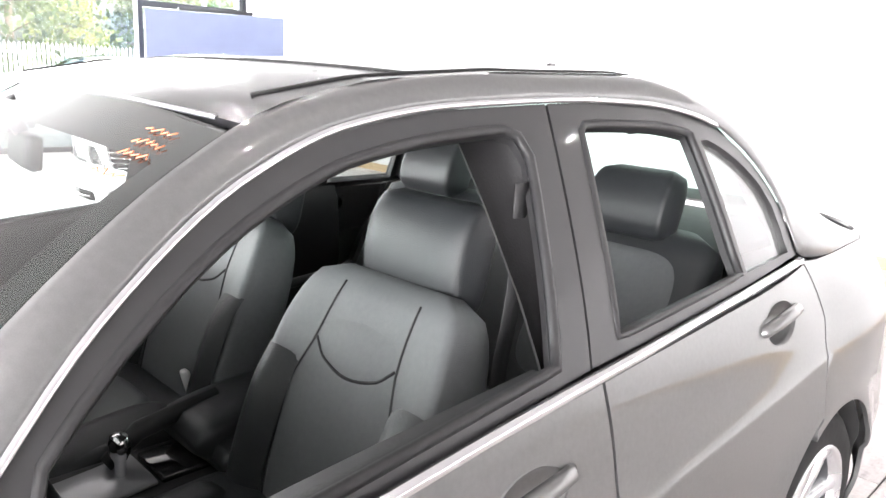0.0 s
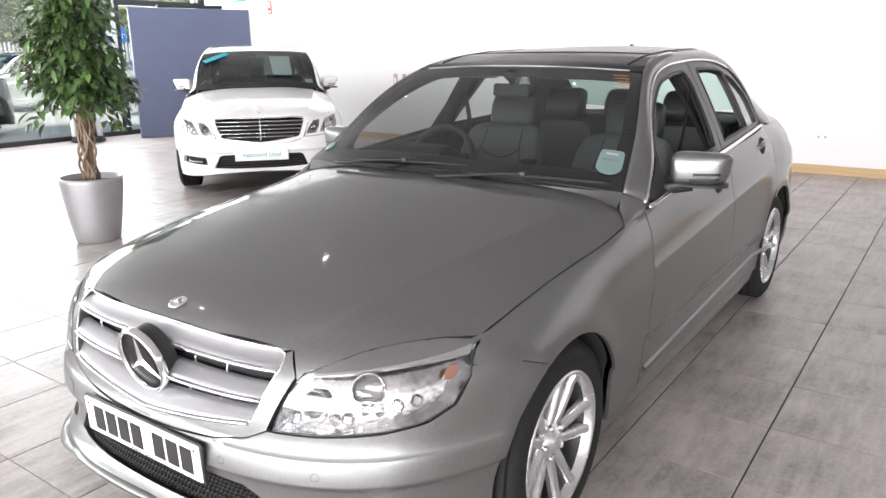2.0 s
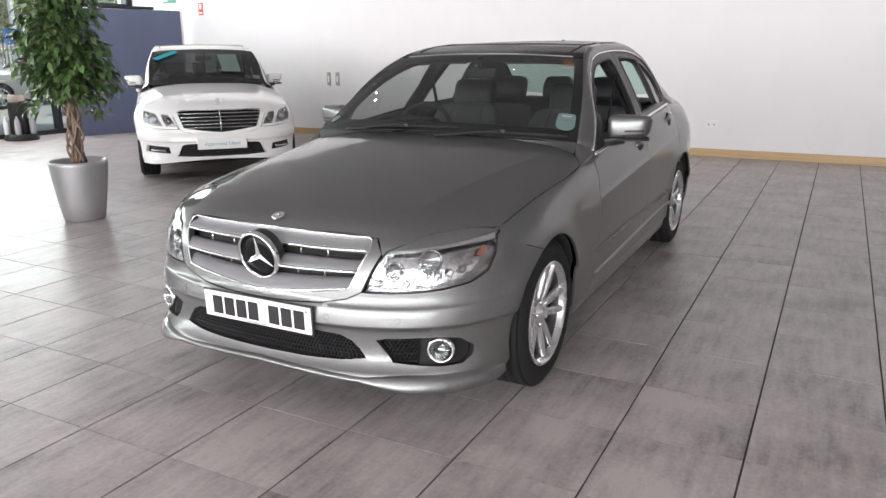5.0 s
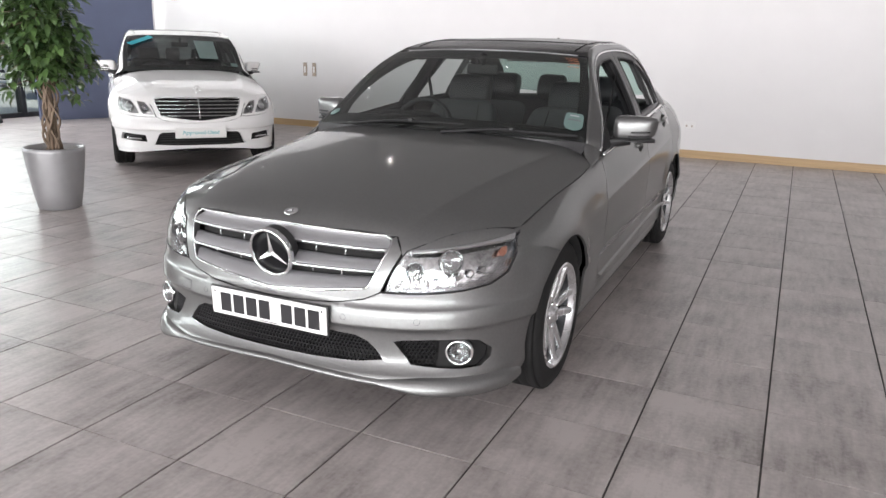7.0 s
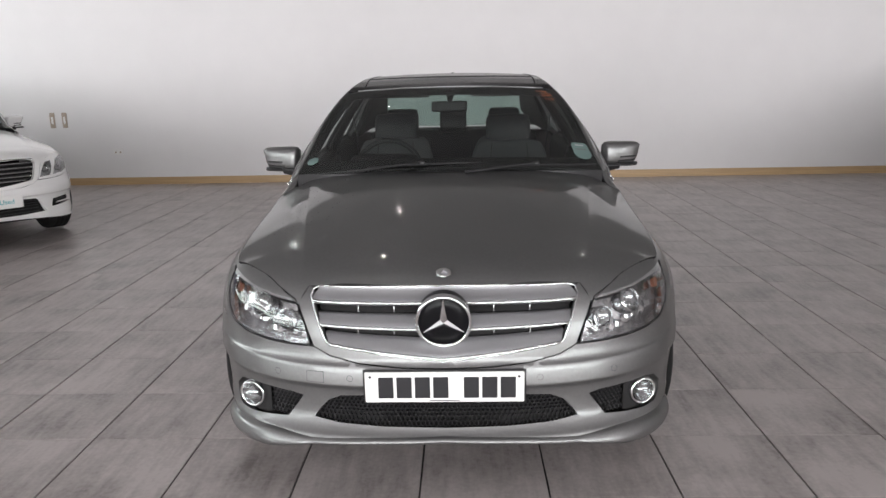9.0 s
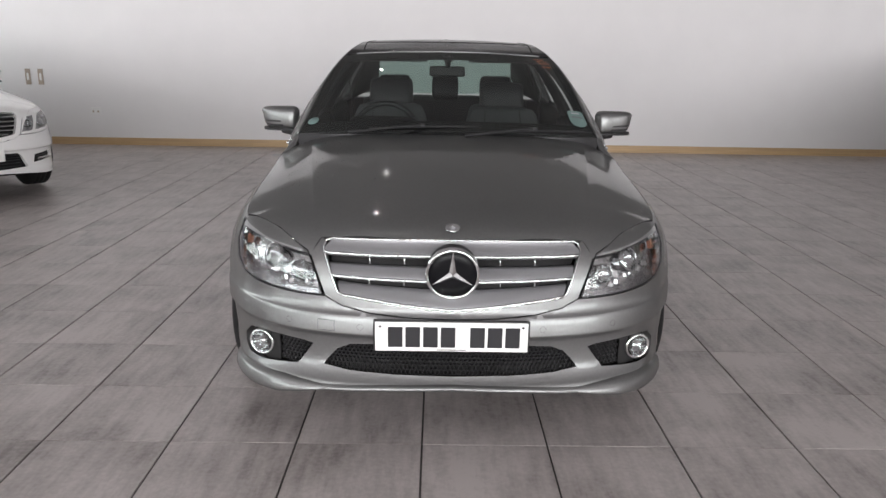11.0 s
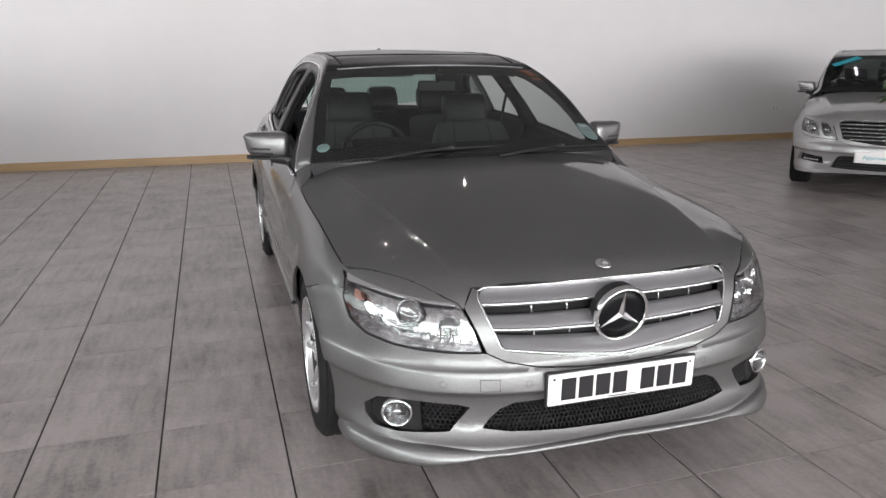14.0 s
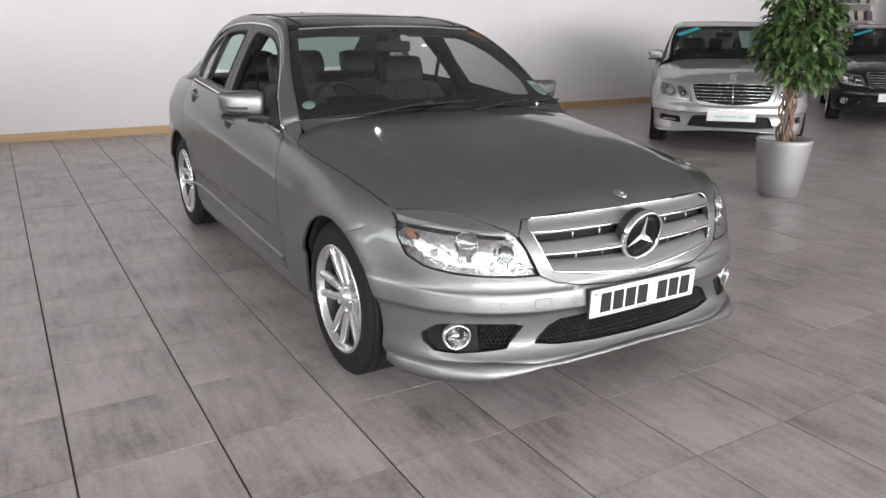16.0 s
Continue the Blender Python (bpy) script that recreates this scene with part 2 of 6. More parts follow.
# ---- car body: one analytic shell, front at y = 0, facing -y, wheels on z = 0 ----
def curve(*pairs):
    """A smooth function through (x, y) pairs, flat-ended where it turns."""
    xs = np.array([p[0] for p in pairs], float)
    ys = np.array([p[1] for p in pairs], float)
    d = np.diff(ys) / np.diff(xs)
    m = np.zeros(len(xs))
    m[0], m[-1] = d[0], d[-1]
    for i in range(1, len(xs) - 1):
        if d[i - 1] * d[i] > 0:
            a, b = xs[i] - xs[i - 1], xs[i + 1] - xs[i]
            m[i] = (a + b) * 3 / ((2 * b + a) / d[i - 1] + (2 * a + b) / d[i])

    def f(x):
        x = np.clip(np.asarray(x, float), xs[0], xs[-1])
        i = np.clip(np.searchsorted(xs, x) - 1, 0, len(xs) - 2)
        h = xs[i + 1] - xs[i]
        t = (x - xs[i]) / h
        return ((1 + 2 * t) * (1 - t) ** 2 * ys[i] + t * (1 - t) ** 2 * h * m[i]
                + t * t * (3 - 2 * t) * ys[i + 1] + t * t * (t - 1) * h * m[i + 1])
    return f


ZS, YB, YR, HALF = 0.55, 0.80, 3.70, 0.894
ring_w = curve((.14, .80), (.20, .856), (.26, .874), (.35, .880), (.445, .886), (.456, .897), (.50, .8975), (.526, .8965), (.536, .8945), (.55, .894))
ring_y0 = curve((.14, .10), (.18, .03), (.215, -.015), (.26, -.02), (.30, .01), (.34, .025), (.42, .019), (.446, .012), (.457, -.006), (.50, -.003), (.526, .002), (.537, .010), (.55, .015))
hood_z = curve((.015, .556), (.03, .61), (.05, .68), (.075, .735), (.10, .770), (.15, .806), (.25, .838), (.45, .880), (.80, .940), (1.10, .985), (1.25, 1.003), (1.45, 1.02))
side_top = curve((.015, .556), (.03, .61), (.05, .68), (.075, .735), (.10, .770), (.15, .806), (.25, .838), (.45, .880), (.80, .940), (1.10, 1.0), (1.345, 1.14), (1.50, 1.254), (2.0, 1.36), (2.5, 1.40), (3.0, 1.37), (3.3, 1.31), (3.90, 1.115), (4.50, 1.08))
hood_m = curve((0, 3.2), (.3, 3.6), (.45, 4.0), (1.10, 5.2), (1.30, 5.6))
side_m = curve((0, 3.2), (.3, 3.6), (.45, 4.0), (1.10, 4.2), (1.345, 3.2), (1.50, 2.9), (3.40, 2.9), (4.0, 4.6))


nose_e = curve((.14, 3.0), (.42, 2.85), (.55, 2.75))


def plan_w(y, w, y0, e=2.5, yr=3.35):
    """Half width of a horizontal slice: straight sides, rounded nose and tail."""
    y = np.asarray(y, float)
    a = np.clip((YB - y) / (YB - y0), 0, 1)
    b = np.clip((y - yr) / (4.56 - yr), 0, 1)
    return w * (1 - a ** e) ** (1 / e) * (1 - b ** 2.8) ** (1 / 2.8)


def crease_z(y):
    """Height of the feature line along the flank."""
    return .700 + .052 * (y - 1.15)


def shell_x(y, z):
    """Half width of the body at (y, z)."""
    y, z = np.broadcast_arrays(np.asarray(y, float), np.asarray(z, float))
    low = plan_w(y, ring_w(z), ring_y0(z), nose_e(z), 3.72)
    k = np.clip((z - ZS) / (side_top(y) - ZS), 0, 1)
    m = side_m(y)
    high = plan_w(y, HALF, .015, 2.75 - .25 * k, 3.72 - .37 * k) * (1 - k ** m) ** (1 / m)
    x = np.where(z <= ZS, low, high)
    for cy in (.788, 3.507):
        # flared lips round the wheels
        r = np.hypot(y - cy, z - .338)
        x = x + x * .023 * np.exp(-((r - .345) / np.where(r > .345, .075, .05)) ** 2) * np.clip((z - .20) / (.38 if cy < 1 else .12), 0, 1)
    # feature line along the flank, rising towards the tail
    d = z - crease_z(y)
    on = np.clip((y - .95) / .5, 0, 1) * np.clip((4.3 - y) / .4, 0, 1)
    x = x + x * .0140 * on * np.where(d < 0, np.exp(-(d / .16) ** 2), np.exp(-d.clip(0) / .026))
    return x


def nose(s, z):
    """The point of the nose at the angle s / 0.85 round the front axle and the height z."""
    s, z = np.broadcast_arrays(np.asarray(s, float), np.asarray(z, float))
    a = np.abs(s) / .85
    lo, hi = np.full(a.shape, .05), np.full(a.shape, 1.4)
    for _ in range(28):
        r = (lo + hi) / 2
        ins = r * np.sin(a) < shell_x(YB - r * np.cos(a), z)
        lo, hi = np.where(ins, r, lo), np.where(ins, hi, r)
    return np.stack([np.sign(s) * lo * np.sin(a), YB - lo * np.cos(a), z], -1)


def nose_s(x, z):
    """The s of nose() at which the nose has that x."""
    x, z = np.broadcast_arrays(np.asarray(x, float), np.asarray(z, float))
    lo, hi = np.full(x.shape, -.04), np.full(x.shape, YB)
    for _ in range(30):
        y = (lo + hi) / 2
        ins = shell_x(y, z) < np.abs(x)
        lo, hi = np.where(ins, y, lo), np.where(ins, hi, y)
    return np.sign(x) * .85 * np.arctan2(np.abs(x), YB - lo)


def nose_yz(y, z):
    """The s of nose() on the side of the nose at (y, z)."""
    return .85 * math.atan2(float(shell_x(y, z)), YB - y)


def tail(s, z):
    """The point of the tail at the angle s / 0.85 round a point ahead of the rear axle and the height z."""
    s, z = np.broadcast_arrays(np.asarray(s, float), np.asarray(z, float))
    a = np.abs(s) / .85
    lo, hi = np.full(a.shape, .05), np.full(a.shape, 1.4)
    for _ in range(28):
        r = (lo + hi) / 2
        ins = r * np.sin(a) < shell_x(YR + r * np.cos(a), z)
        lo, hi = np.where(ins, r, lo), np.where(ins, hi, r)
    return np.stack([np.sign(s) * lo * np.sin(a), YR + lo * np.cos(a), z], -1)


def shell_z(x, y):
    """Height at which the side shell has the half width x."""
    lo, hi = ZS, float(side_top(y))
    for _ in range(40):
        z = (lo + hi) / 2
        lo, hi = (z, hi) if float(shell_x(y, z)) > x else (lo, z)
    return lo


# the bonnet's lip above the lamps and its shut line towards the wings
LIP = [(0, .779), (.20, .778), (.425, .774), (.460, .7715), (.4935, .7245), (.508, .7315), (.558, .7537), (.622, .7777), (.715, .7876), (.798, .7785)]
lip_y = nose(nose_s(np.array([p[0] for p in LIP]), np.array([p[1] for p in LIP])), np.array([p[1] for p in LIP]))[:, 1]
SHUT = [(float(y), p[0]) for p, y in zip(LIP[5:], lip_y[5:])] + [(.62, .815), (.80, .822), (1.10, .834), (1.25, .836)]
shut_x = curve(*SHUT)
shut_ys = np.linspace(SHUT[0][0], 1.25, 60)
shut_zs = np.array([shell_z(float(shut_x(y)), y) for y in shut_ys])


def top_z(x, y):
    """Height of the bonnet at (x, y): a gentle dome with a soft ridge, level with the wings at its edge."""
    x, y = np.broadcast_arrays(np.asarray(x, float), np.asarray(y, float))
    m = hood_m(y)
    k = np.clip(np.abs(x) / np.maximum(plan_w(y, HALF, .015), 1e-6), 0, 1)
    nose_like = ZS + (hood_z(y) - ZS) * (1 - k ** m) ** (1 / m)
    u = np.abs(x) / shut_x(y)
    dome = hood_z(y) - (hood_z(y) - np.interp(y, shut_ys, shut_zs)) * u ** 3.3
    d = np.abs(x) - (.475 + .195 * (y - .12))
    ridge = .0068 * np.where(d < 0, np.exp(-(d / .11) ** 2), np.exp(-d.clip(0) / .030)) * np.clip((y - .12) / .25, 0, 1) * np.clip((1 - u) / .1, 0, 1)
    w = np.clip((y - SHUT[0][0]) / .16, 0, 1)
    w = np.where(u > 1.006, 0, w * w * (3 - 2 * w))
    return nose_like * (1 - w) + dome * w + ridge


# ---- mesh tools ----
def part(name, data, material, parent=None, label=""):
    """Links a bmesh or a mesh as one object under a thing or a part."""
    if isinstance(data, bmesh.types.BMesh):
        me = bpy.data.meshes.new(name)
        data.to_mesh(me)
        data.free()
    else:
        me = data
    if material and not me.materials:
        me.materials.append(material)
    ob = new(name, me)
    ob.parent = parent
    return tagged(ob, label)


def thing(name, label, category, m=None, group="", kind=""):
    ob = new(name)
    if m is not None:
        ob.matrix_basis = m
    return tagged(ob, label, category, group, kind)


def smooth(bm, on=True):
    for f in bm.faces:
        f.smooth = on
    return bm


def rbox(sx, sy, sz, r=0.01, seg=2, m=None):
    """A box with rounded edges, centred."""
    bm = bmesh.new()
    bmesh.ops.create_cube(bm, size=1, matrix=Matrix.Diagonal((sx, sy, sz, 1)))
    if r > 0:
        bmesh.ops.bevel(bm, geom=bm.edges[:], offset=min(r, .49 * min(sx, sy, sz)), segments=seg, affect="EDGES", profile=0.5)
    if m is not None:
        bm.transform(m)
    return smooth(bm, r > 0.004 and seg > 1)


def lathe(profile, n=32, m=None, arc=2 * math.pi):
    """Turns (radius, height) pairs round z."""
    bm = bmesh.new()
    full = arc > 6.28
    cols = n if full else n + 1
    rings = [[bm.verts.new((r * math.cos(arc * i / n), r * math.sin(arc * i / n), h)) for r, h in profile] for i in range(cols)]
    for i in range(n):
        a, b = rings[i], rings[(i + 1) % cols]
        for k in range(len(profile) - 1):
            bm.faces.new((a[k], b[k], b[k + 1], a[k + 1]))
    bmesh.ops.remove_doubles(bm, verts=bm.verts[:], dist=1e-6)
    bmesh.ops.recalc_face_normals(bm, faces=bm.faces[:])
    if m is not None:
        bm.transform(m)
    return smooth(bm)


def tube(points, radius, n=8, closed=False, flat=1.0):
    """A round bar along points; radius may be a list; flat squeezes it across."""
    pts = [Vector(p) for p in points]
    rad = radius if isinstance(radius, (list, tuple)) else [radius] * len(pts)
    bm = bmesh.new()
    rings, side = [], None
    for i, p in enumerate(pts):
        a = pts[i - 1] if (i or closed) else p
        b = pts[(i + 1) % len(pts)] if (i < len(pts) - 1 or closed) else p
        d = (b - a).normalized()
        if side is None:
            side = d.orthogonal().normalized()
        side = (side - d * side.dot(d)).normalized()
        up = d.cross(side)
        rings.append([bm.verts.new(p + side * math.cos(2 * math.pi * k / n) * rad[i] * flat + up * math.sin(2 * math.pi * k / n) * rad[i]) for k in range(n)])
    for i in range(len(rings) - (0 if closed else 1)):
        a, b = rings[i], rings[(i + 1) % len(rings)]
        for k in range(n):
            bm.faces.new((a[k], a[(k + 1) % n], b[(k + 1) % n], b[k]))
    if not closed:
        bm.faces.new(rings[0][::-1])
        bm.faces.new(rings[-1])
    return smooth(bm)


def rail(points, n=40):
    """Points of a smooth line through a few given ones."""
    P = np.array(points, float)
    d = np.r_[0, np.cumsum(np.linalg.norm(np.diff(P, axis=0), axis=1))]
    fs = [curve(*zip(d, P[:, k])) for k in range(P.shape[1])]
    t = np.linspace(0, d[-1], n)
    return np.stack([f(t) for f in fs], 1)


def sheet(rows, thick=0.0, closed=False):
    """A surface over rows of points; thick gives it a back, along its normals."""
    R = np.array(rows, float)
    a, b = R.shape[:2]
    bm = bmesh.new()
    grid = [[bm.verts.new(R[i, j]) for j in range(b)] for i in range(a)]
    for i in range(a - 1):
        for j in range(b if closed else b - 1):
            bm.faces.new((grid[i][j], grid[i + 1][j], grid[i + 1][(j + 1) % b], grid[i][(j + 1) % b]))
    bm.normal_update()
    if thick:
        bmesh.ops.solidify(bm, geom=bm.faces[:], thickness=thick)
    return smooth(bm)


def densify(loop, step):
    out = []
    for i in range(len(loop)):
        a, b = loop[i], loop[(i + 1) % len(loop)]
        k = max(1, int(np.ceil(np.hypot(*(b - a)) / step)))
        out += [a + (b - a) * j / k for j in range(k)]
    return np.array(out)


def inside_loop(P, loop):
    x, y = P[:, 0], P[:, 1]
    c = np.zeros(len(P), bool)
    for (x1, y1), (x2, y2) in zip(loop, np.roll(loop, -1, 0)):
        hit = (y1 > y) != (y2 > y)
        c ^= hit & (x < (x2 - x1) * (y - y1) / (y2 - y1 + 1e-15) + x1)
    return c


def patch(outline, f, step=0.03, holes=(), rim=0.012, side=1, away=(0, 2.3, .5), lift=0.0, extra=()):
    """A trimmed sheet: the outline and holes lie in the surface's two coordinates, f maps them to space.
    Normals are the surface's own; rim turns the edges inward. side -1 mirrors it; extra points follow creases."""
    loops = [densify(np.array(l, float), step * .7) for l in (outline, *holes)]
    lo, hi = loops[0].min(0), loops[0].max(0)
    xs, ys = np.arange(lo[0] + step * .5, hi[0], step), np.arange(lo[1] + step * .5, hi[1], step)
    P = np.stack(np.meshgrid(xs, ys), -1).reshape(-1, 2)
    if len(extra):
        X = np.array(extra, float)
        P = np.concatenate([X, P[np.array([np.min(np.hypot(*(X - p).T)) for p in P]) > step * .33]])
    keep = inside_loop(P, loops[0])
    for h in loops[1:]:
        keep &= ~inside_loop(P, h)
    P = P[keep]
    edge = np.concatenate(loops)
    if len(P):
        near = np.array([np.min(np.hypot(*(edge - p).T)) for p in P])
        P = P[near > (.006 if len(extra) else step * .45)]
    cons, k = [], 0
    for l in loops:
        cons += [(k + i, k + (i + 1) % len(l)) for i in range(len(l))]
        k += len(l)
    allp = np.concatenate([edge, P]) if len(P) else edge
    vs, _, fs, *_ = delaunay_2d_cdt([Vector(p) for p in allp], cons, [], 0, 1e-7)
    V2 = np.array([tuple(v) for v in vs])
    cen = np.array([V2[list(t)].mean(0) for t in fs])
    ok = inside_loop(cen, loops[0])
    for h in loops[1:]:
        ok &= ~inside_loop(cen, h)
    tris = [list(t) for t, o in zip(fs, ok) if o]

    def at(Q):
        p = np.array(f(Q[:, 0], Q[:, 1]), float)
        e = 2e-3
        d1 = np.array(f(Q[:, 0] + e, Q[:, 1])) - np.array(f(Q[:, 0] - e, Q[:, 1]))
        d2 = np.array(f(Q[:, 0], Q[:, 1] + e)) - np.array(f(Q[:, 0], Q[:, 1] - e))
        n = np.cross(d1, d2)
        n /= np.linalg.norm(n, axis=1)[:, None] + 1e-12
        n *= np.where(((p - away) * n).sum(1) < 0, -1, 1)[:, None]
        p = p + n * lift
        return p * [side, 1, 1], n * [side, 1, 1]
    V, Nn = at(V2)
    faces = []
    for t in tris:
        a, b, c = V[t]
        if np.dot(np.cross(b - a, c - a), Nn[t].sum(0)) < 0:
            t = t[::-1]
        faces.append(t)
    verts, norms = list(V), list(Nn)
    if rim:
        for l in loops:
            p, n = at(l)
            tang = np.roll(p, -1, 0) - np.roll(p, 1, 0)
            out = np.cross(tang, n)
            out /= np.linalg.norm(out, axis=1)[:, None] + 1e-12
            mid = p.mean(0)
            if ((p - mid) * out).sum() * (1 if l is loops[0] else -1) < 0:
                out = -out
            k, m = len(verts), len(p)
            verts += list(p) + list(p - n * rim)
            norms += list(out) * 2
            for i in range(m):
                j = (i + 1) % m
                q = [k + i, k + j, k + m + j, k + m + i]
                A, B, C = np.array(verts[q[0]]), np.array(verts[q[1]]), np.array(verts[q[2]])
                faces.append(q if np.dot(np.cross(B - A, C - A), out[i]) > 0 else q[::-1])
    me = bpy.data.meshes.new("panel")
    me.from_pydata([tuple(v) for v in verts], [], faces)
    me.shade_smooth()
    me.normals_split_custom_set_from_vertices([tuple(n) for n in norms])
    return me


def words(text, size, material, name="lettering", depth=0.0006):
    """Lettering as a flat mesh, centred, reading along x, facing +z."""
    cu = bpy.data.curves.new("text", "FONT")
    cu.body, cu.size, cu.align_x, cu.align_y, cu.extrude = text, size, "CENTER", "CENTER", depth
    ob = bpy.data.objects.new("text", cu)
    scene.collection.objects.link(ob)
    me = bpy.data.meshes.new_from_object(ob.evaluated_get(bpy.context.evaluated_depsgraph_get()))
    bpy.data.objects.remove(ob)
    me.materials.clear()
    me.materials.append(material)
    me.name = name
    return me


# ---- the showroom ----
XL, XR, YW, YF, HC, HG = -10.65, 17.0, 8.6, -11.0, 3.7, 3.45


def slab(name, lo, hi, material, label="", category="", kind="structure"):
    c = [(a + b) / 2 for a, b in zip(lo, hi)]
    ob = part(name, rbox(*[b - a for a, b in zip(lo, hi)], r=0, m=Matrix.Translation(c)), material)
    return tagged(ob, label, category, kind=kind)


slab("wall_back", (XL - .3, YW, 0), (XR + .3, YW + .25, HC), M_WALL, "white painted plaster wall of the showroom", "wall")
slab("wall_right", (XR, YF, 0), (XR + .25, YW - .003, HC), M_WALL, "white painted wall", "wall")
slab("ceiling", (XL - .3, YF - .25, HC), (XR + .3, YW + .25, HC + .2), M_CEIL, "plain grey showroom ceiling", "ceiling")
slab("skirting_back", (XL + .02, YW - .018, 0.0), (XR - .003, YW, .105), M_OAK, "pale oak skirting board along the white wall", "skirting")
slab("floor", (XL - .3, YF - .25, -.15), (XR + .3, YW + .25, -.006), M_GROUT, "grey tiled showroom floor with dark joints", "floor")

# glazed wall along x = XL: posts, transom, panes
glazing = thing("window_1", "floor-to-ceiling showroom glazing in dark aluminium frames", "window", kind="structure")
posts = [8.52, 6.76, 3.1, -.5, -4.1, -7.7, -9.98]
for y in posts:
    part("window_post", rbox(.16, .085, HG, .006, 1, Matrix.Translation((XL, y, HG / 2))), M_ALU, glazing)
for z, h in ((.04, .08), (HG - .06, .12)):
    part("window_rail", rbox(.13, 18.5, h, .006, 1, Matrix.Translation((XL, -.73, z))), M_ALU, glazing)
part("window_rail", rbox(.13, 18.5, .08, .006, 1, Matrix.Translation((XL, -.73, 2.75))), M_ALU, glazing)
for a, b in zip(posts[1:], posts[2:]):
    part("window_post", rbox(.12, .07, HG - 2.85, .006, 1, Matrix.Translation((XL, (a + b) / 2, 2.79 + (HG - 2.85) / 2))), M_ALU, glazing)
part("window_rail", rbox(.13, 1.675, .10, .006, 1, Matrix.Translation((XL, 7.64, 2.27))), M_ALU, glazing)
for a, b in zip(posts, posts[1:]):
    for z0, z1 in (((.08, 2.22), (2.32, HG - .12)) if a > 8 else ((.08, HG - .12),)):
        pane = part("pane", rbox(.012, a - b - .085, z1 - z0, 0, m=Matrix.Translation((XL, (a + b) / 2, (z0 + z1) / 2))), G_PANE, glazing)
        pane.visible_shadow = False
slab("wall_end", (XL - .3, YF, 0), (XL, -10.03, HC), M_WALL, "white painted wall beside the glazing", "wall")
slab("wall_corner", (XL - .12, 8.565, 0), (XL + .1, YW, HG), M_ALU, "dark aluminium end post of the glazing", "trim")

# the same glazing along y = YF
glazing2 = thing("window_2", "floor-to-ceiling showroom glazing in dark aluminium frames", "window", kind="structure")
posts2 = [XL + 1.84 * k for k in range(1, 16)]
for x in posts2:
    part("window_post", rbox(.085, .16, HG, .006, 1, Matrix.Translation((x, YF, HG / 2))), M_ALU, glazing2)
for z, h in ((.04, .08), (2.27, .10), (HG - .06, .12)):
    part("window_rail", rbox(27.6, .13, h, .006, 1, Matrix.Translation(((XL + XR) / 2, YF, z))), M_ALU, glazing2)
for a, b in zip([XL] + posts2, posts2 + [XR]):
    for z0, z1 in ((.08, 2.22), (2.32, HG - .12)):
        pane = part("pane", rbox(b - a - .085, .012, z1 - z0, 0, m=Matrix.Translation(((a + b) / 2, YF, (z0 + z1) / 2))), G_PANE, glazing2)
        pane.visible_shadow = False

slab("wall_lintel_left", (XL - .15, -10.027, HG + .003), (XL + .10, YW - .003, HC - .003), M_WALL, "white painted wall above the glazing", "wall")
slab("wall_lintel_front", (XL + .103, YF - .10, HG + .003), (XR - .003, YF + .10, HC - .003), M_WALL, "white painted wall above the glazing", "wall")

# round ceiling spots
spot_label = "round recessed ceiling spotlight, lit"
spot = thing("ceiling_spotlight", spot_label, "ceiling light", group="ceiling spotlights")
part("lamp", lathe([(0, 0), (.019, 0)], 20), M_LAMP, spot)
part("ring", lathe([(.025, -.002), (.027, -.010), (.044, -.008), (.048, 0)], 24), M_WHITE, spot)
spot.matrix_basis = pose(-8.6, -8, HC - .004)
for i in range(9):
    for j in range(6):
        if i or j:
            copy_thing(spot, pose(-8.6 + 2.6 * i, -8 + 2.9 * j, HC - .004))


# ---- cars ----
ARCH = ((.788, .342), (3.507, .335))
RA = .345
belt = curve((1.36, .905), (2.0, .962), (2.47, .992), (3.0, 1.013), (3.5, 1.024), (4.4, 1.03))


quarter_top = curve((3.45, 1.022), (3.7, 1.016), (4.0, 1.008), (4.25, .992), (4.5, .965))


HANDLES = ((2.275, .880), (3.165, .945))


def bowl_loop(y, z):
    return [(y + .086 * math.cos(a + .09), z + .0455 * math.sin(a + .09)) for a in np.linspace(0, 2 * math.pi, 28, endpoint=False)]


def side_map(y, z):
    return np.stack([shell_x(y, z), y + 0 * z, z + 0 * y], -1)


def top_map(x, y):
    return np.stack([x + 0 * y, y + 0 * x, top_z(x, y)], -1)


belt_w = curve((1.30, .820), (1.6, .832), (2.0, .842), (2.5, .846), (3.0, .832), (3.47, .800), (4.0, .74))


def cabin_x(y, z):
    """Half width of the side windows' plane."""
    k = np.clip((z - .93) / .46, -.2, 1.2)
    base = belt_w(y)
    return base - (base - .576 + .024 * np.clip((y - 2.5) / 1.0, 0, 2) ** 2) * np.sign(k) * np.abs(k) ** 1.25


def cabin_map(y, z):
    return np.stack([cabin_x(y, z), y + 0 * z, z + 0 * y], -1)


def arc_pts(c, r, a0, a1, n):
    a = np.radians(np.linspace(a0, a1, n))
    return [(c[0] + r * np.cos(t), c[1] + r * np.sin(t)) for t in a]


def nose_loop(pts):
    P = densify(np.array(pts, float), .03)
    return np.stack([nose_s(P[:, 0], P[:, 1]), P[:, 1]], 1)


def nose_y(x, z):
    return float(nose(nose_s(np.array([x]), np.array([z])), np.array([z]))[0, 1])


def mirror_loop(pts):
    return [(-x, z) for x, z in pts[::-1]]


